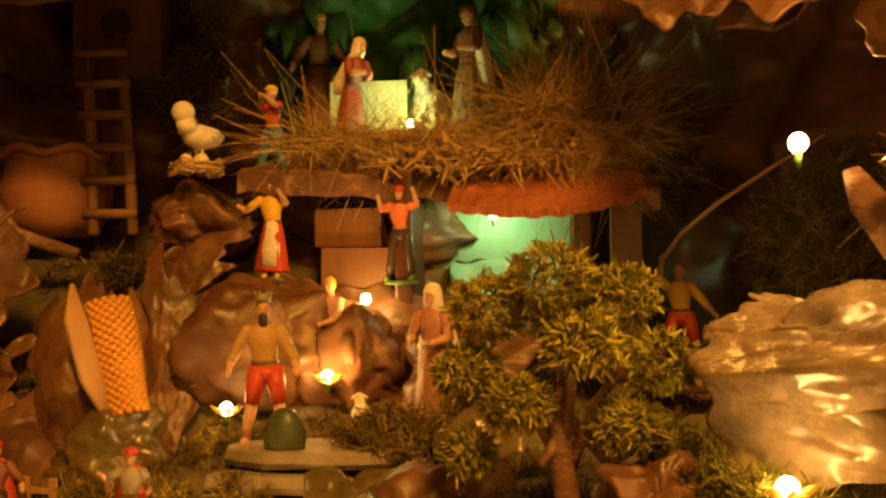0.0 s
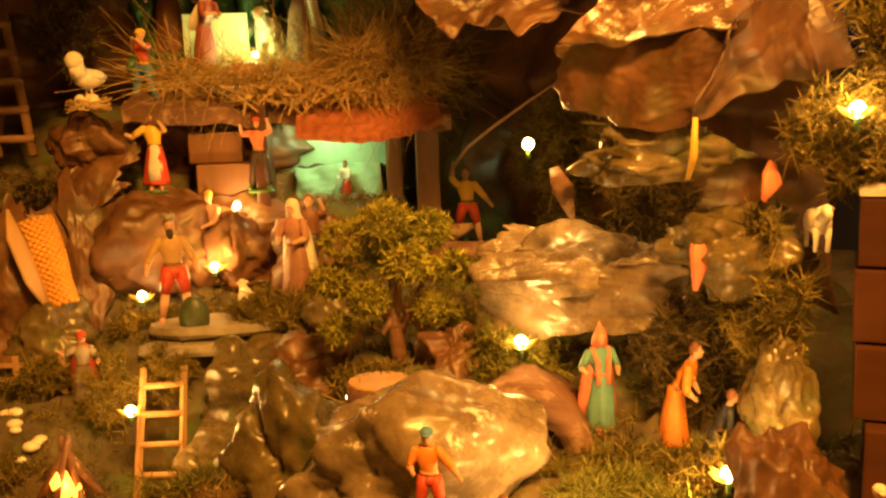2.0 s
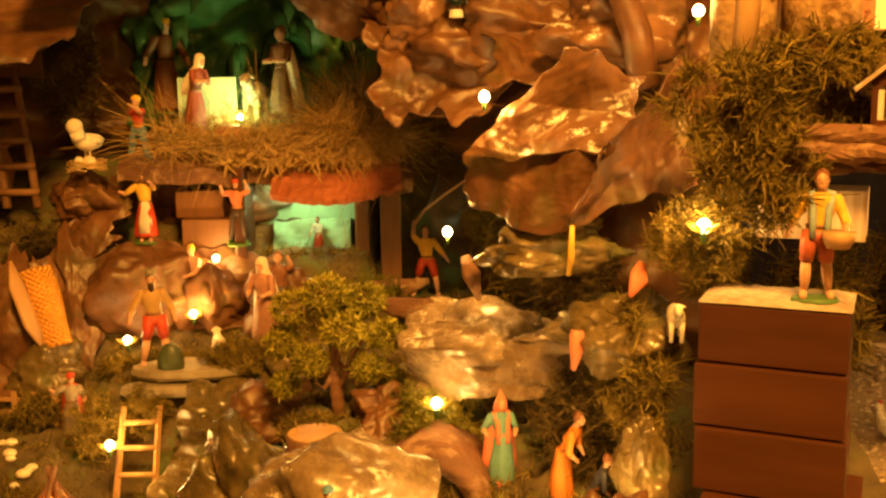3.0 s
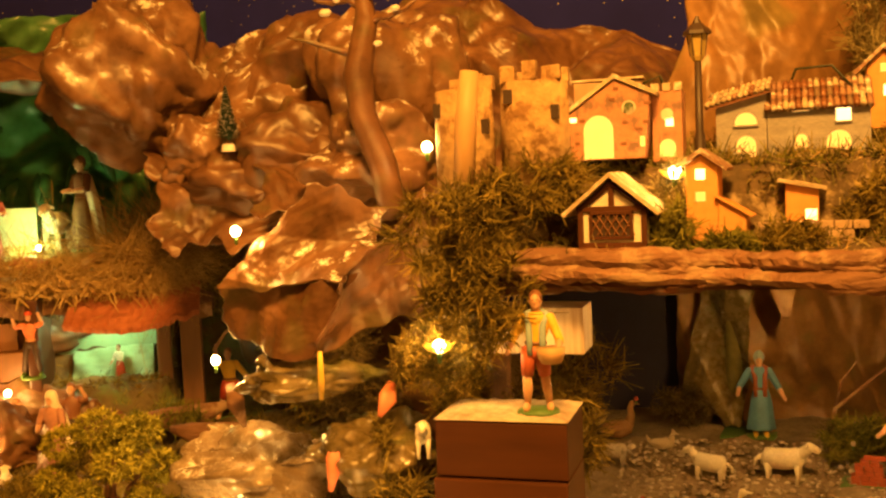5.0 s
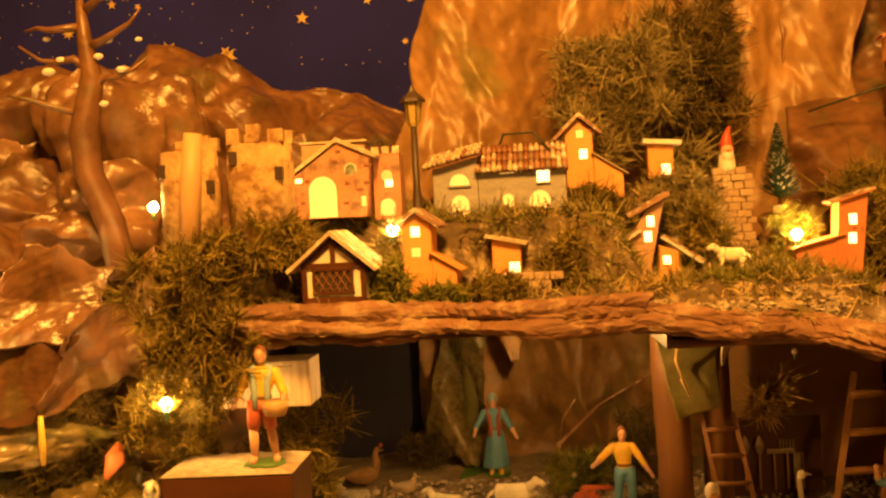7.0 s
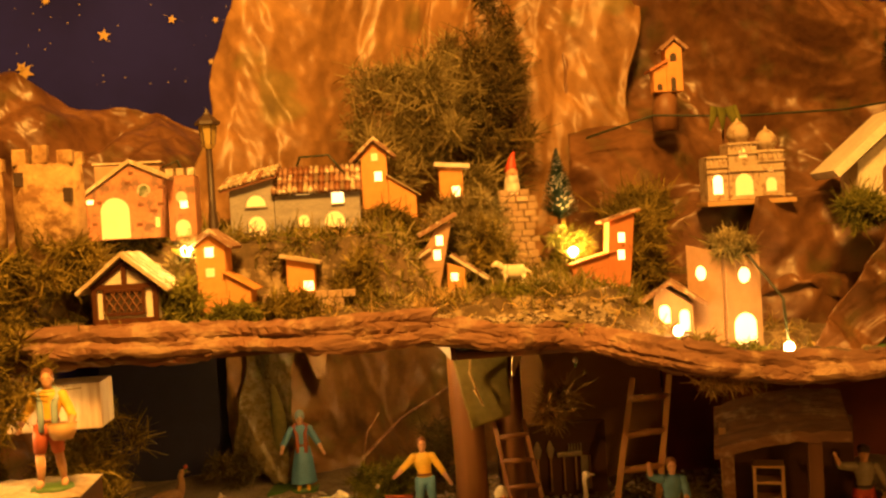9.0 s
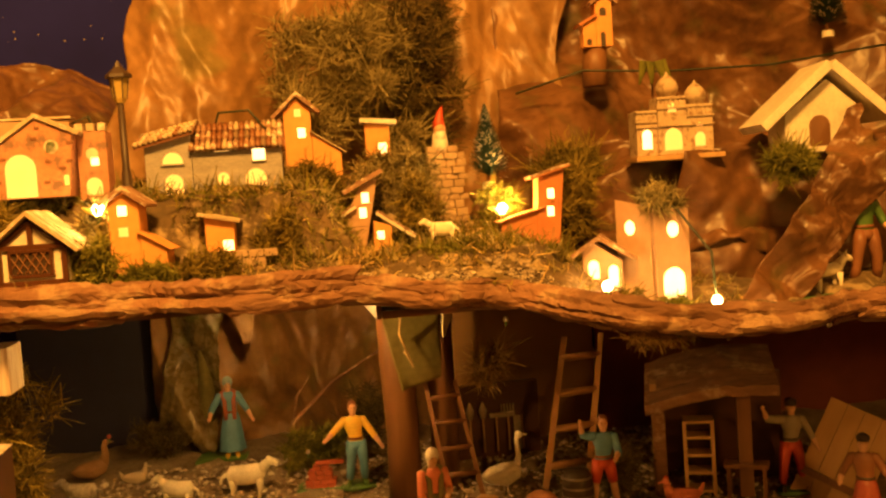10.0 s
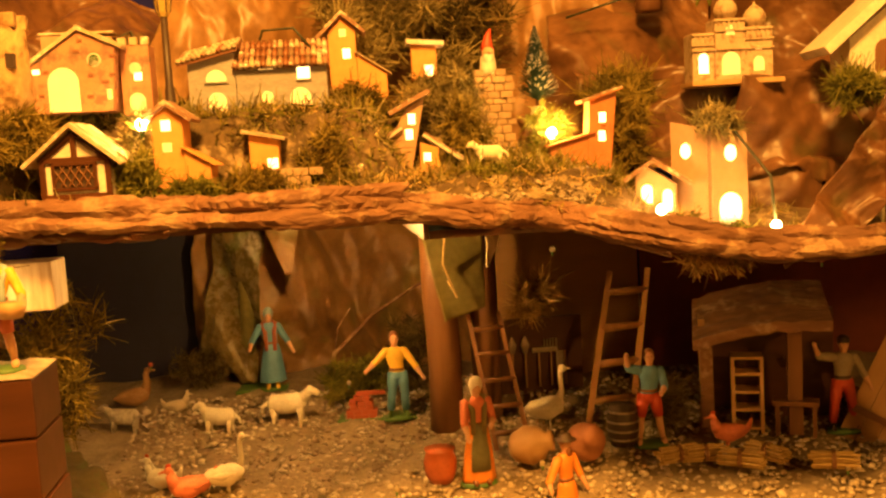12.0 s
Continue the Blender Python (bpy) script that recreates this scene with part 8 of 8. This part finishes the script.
for place, mat, lab in (
    ((0.291, 0.40, 1.010), UNLIT, "unlit clear fairy light before the paper wall"),
    ((0.517, 0.20, 1.185), UNLIT, "unlit clear fairy light under the shelf board"),
    ((0.802, 0.15, 1.158), UNLIT_RED, "unlit red fairy light above the shed"),
    ((0.478, 0.125, 0.972), UNLIT, "unlit clear fairy light between the clay jars"),
    ((0.675, 0.125, 0.962), UNLIT, "unlit clear fairy light on the straw bundle"),
    ((0.785, 0.075, 0.952), UNLIT, "unlit clear fairy light at the gravel edge"),
    ((0.327, 0.140, 0.955), UNLIT, "unlit clear fairy light in the gravel"),
    ((0.030, 0.50, 1.035), UNLIT_RED, "unlit orange fairy light at the stable back"),
):
    bulb(tuple(vp(*place)), mat, 0, YEL, lab, r=0.003, lamp=False)
point_lamp("ember_light", (-0.215, 0.755, 0.852), 0.18, (1.0, 0.28, 0.04), 0.01)
# unseen bulb with a strong lamp, added to brighten the stable
bulb(tuple(vp(0.25, 0.20, 1.2375)), BULB, 0, YEL, "added unseen bulb tucked up behind the shelf edge", r=0.003, lamp=False)
point_lamp("bulb_light", vp(0.25, 0.20, 1.2360), 3.7, YEL, 0.003)
CABLE = plain("dark_green_cable", (0.02, 0.03, 0.015), 0.5)
for pts, lab in (
    ([vp(0.27, 0.13, 1.405), vp(0.255, 0.14, 1.425), vp(0.225, 0.15, 1.425), vp(0.215, 0.16, 1.40)], "black cable loop behind the grey house"),
    ([vp(0.118, 0.13, 1.39), vp(0.105, 0.12, 1.425), vp(0.088, 0.13, 1.42), vp(0.085, 0.14, 1.38)], "black cable loop behind the pink chapel"),
    ([vp(0.56, 0.26, 1.44), vp(0.64, 0.25, 1.462), vp(0.74, 0.235, 1.455), vp(0.86, 0.22, 1.455), vp(1.0, 0.2, 1.47)], "thin dark cable across the paper mountain"),
    ([vp(0.652, -0.05, 1.215), vp(0.658, -0.03, 1.26), vp(0.64, 0.0, 1.30), vp(0.62, 0.02, 1.315)], "thin cable from bulb to tower top"),
    ([(0.0, 0.60, 0.87), (0.04, 0.57, 0.94), (0.065, 0.60, 0.962)], "dark cable along the paper rock"),
    ([vp(0.41, 0.262, 1.222), vp(0.404, 0.265, 1.17), vp(0.418, 0.262, 1.13), vp(0.408, 0.262, 1.15)], "thin pale string hanging from the shelf"),
):
    bm = bmesh.new()
    tube(bm, pts, [0.0013] * len(pts), 6)
    tagged(part("cable", bm, STRAW if "string" in lab else CABLE, smooth=True), lab, "cable", "cables")


# ---- loose cover of moss over the bare earth ----
def cover():
    rng = np.random.default_rng(88)
    n = 76000
    x, y = rng.uniform(-0.42, 0.46, n), rng.uniform(0.36, 1.12, n)
    patch = folds(np.stack([x, y, 0 * x], 1), 90, 0.05, 6)
    keep = patch > 0.47
    x, y = x[keep], y[keep]
    b = np.stack([x, y, ground_height(x, y) + 0.002], 1)
    w = rng.normal(size=b.shape) * 0.8 + np.array([0, -0.1, 0.7])
    half = len(b) // 2
    strands("moss", b[:half], w[:half], 0.007, 0.0018, MOSS, "thin olive moss cover over the earth", "moss", 0.7, 4)
    strands("moss", b[half:], w[half:], 0.006, 0.0018, MOSS_DARK, "thin dark moss cover over the earth", "moss", 0.7, 5)
    n = 16000
    u, m = rng.uniform(0.0, 0.72, n), rng.uniform(-0.03, 0.24, n)
    patch = folds(np.stack([u, m, 0 * u], 1), 91, 0.04, 6)
    keep = patch > 0.5
    u, m = u[keep], m[keep]
    b = np.stack([u, m, shelf_height(u, m) + 0.001], 1)
    w = rng.normal(size=b.shape) * 0.9 + np.array([0, -0.3, 0.6])
    for i, (mat, lab) in enumerate(((MOSS, "thin olive moss on the village shelf"), (LICHEN, "pale lichen crumbs on the village shelf"), (STRAW, "chopped straw on the village shelf"))):
        ob = strands("moss" if i < 2 else "straw", b[i::3], w[i::3], 0.006, 0.0017, mat, lab, "moss" if i < 2 else "straw", 0.9, 6 + i)
        ob.matrix_world = V

    n = 5200
    u = rng.uniform(0.10, 0.70, n)
    m = -0.04 + 0.018 * np.sin(u * 17) + 0.012 * np.sin(u * 41 + 1) - 0.03 * smooth(u, 0.42, 0.6) + rng.uniform(0.0, 0.035, n)
    keep = folds(np.stack([u, m, 0 * u], 1), 93, 0.03, 6) > 0.45
    u, m = u[keep], m[keep]
    b = np.stack([u, m, shelf_height(u, m) + 0.001 + 0.003 * rng.uniform(size=len(u))], 1)
    w = rng.normal(size=b.shape) * np.array([1, 1, 0.06])
    ob = strands("snow_crumbs", b, w, 0.0042, 0.0034, DUSTY_SNOW, "crumbs of artificial snow along the shelf edge", "snow", 0.12, 31)
    ob.matrix_world = V
    n = 26000
    u, m = rng.uniform(0.0, 0.62, n), rng.uniform(0.03, 0.17, n)
    patch = folds(np.stack([u, m, 0 * u], 1), 92, 0.03, 6)
    keep = patch > 0.42
    u, m = u[keep], m[keep]
    b = np.stack([u, m, shelf_height(u, m) + 0.001], 1)
    w = rng.normal(size=b.shape) * 0.9 + np.array([0, -0.5, 0.3])
    for i, (mat, lab) in enumerate(((MOSS, "shaggy olive moss on the terrace slope"), (LICHEN, "shaggy pale lichen on the terrace slope"), (FERN, "yellow-green moss on the terrace slope"))):
        ob = strands("moss", b[i::3], w[i::3], 0.007, 0.0018, mat, lab, "moss", 1.0, 16 + i, 3)
        ob.matrix_world = V


cover()
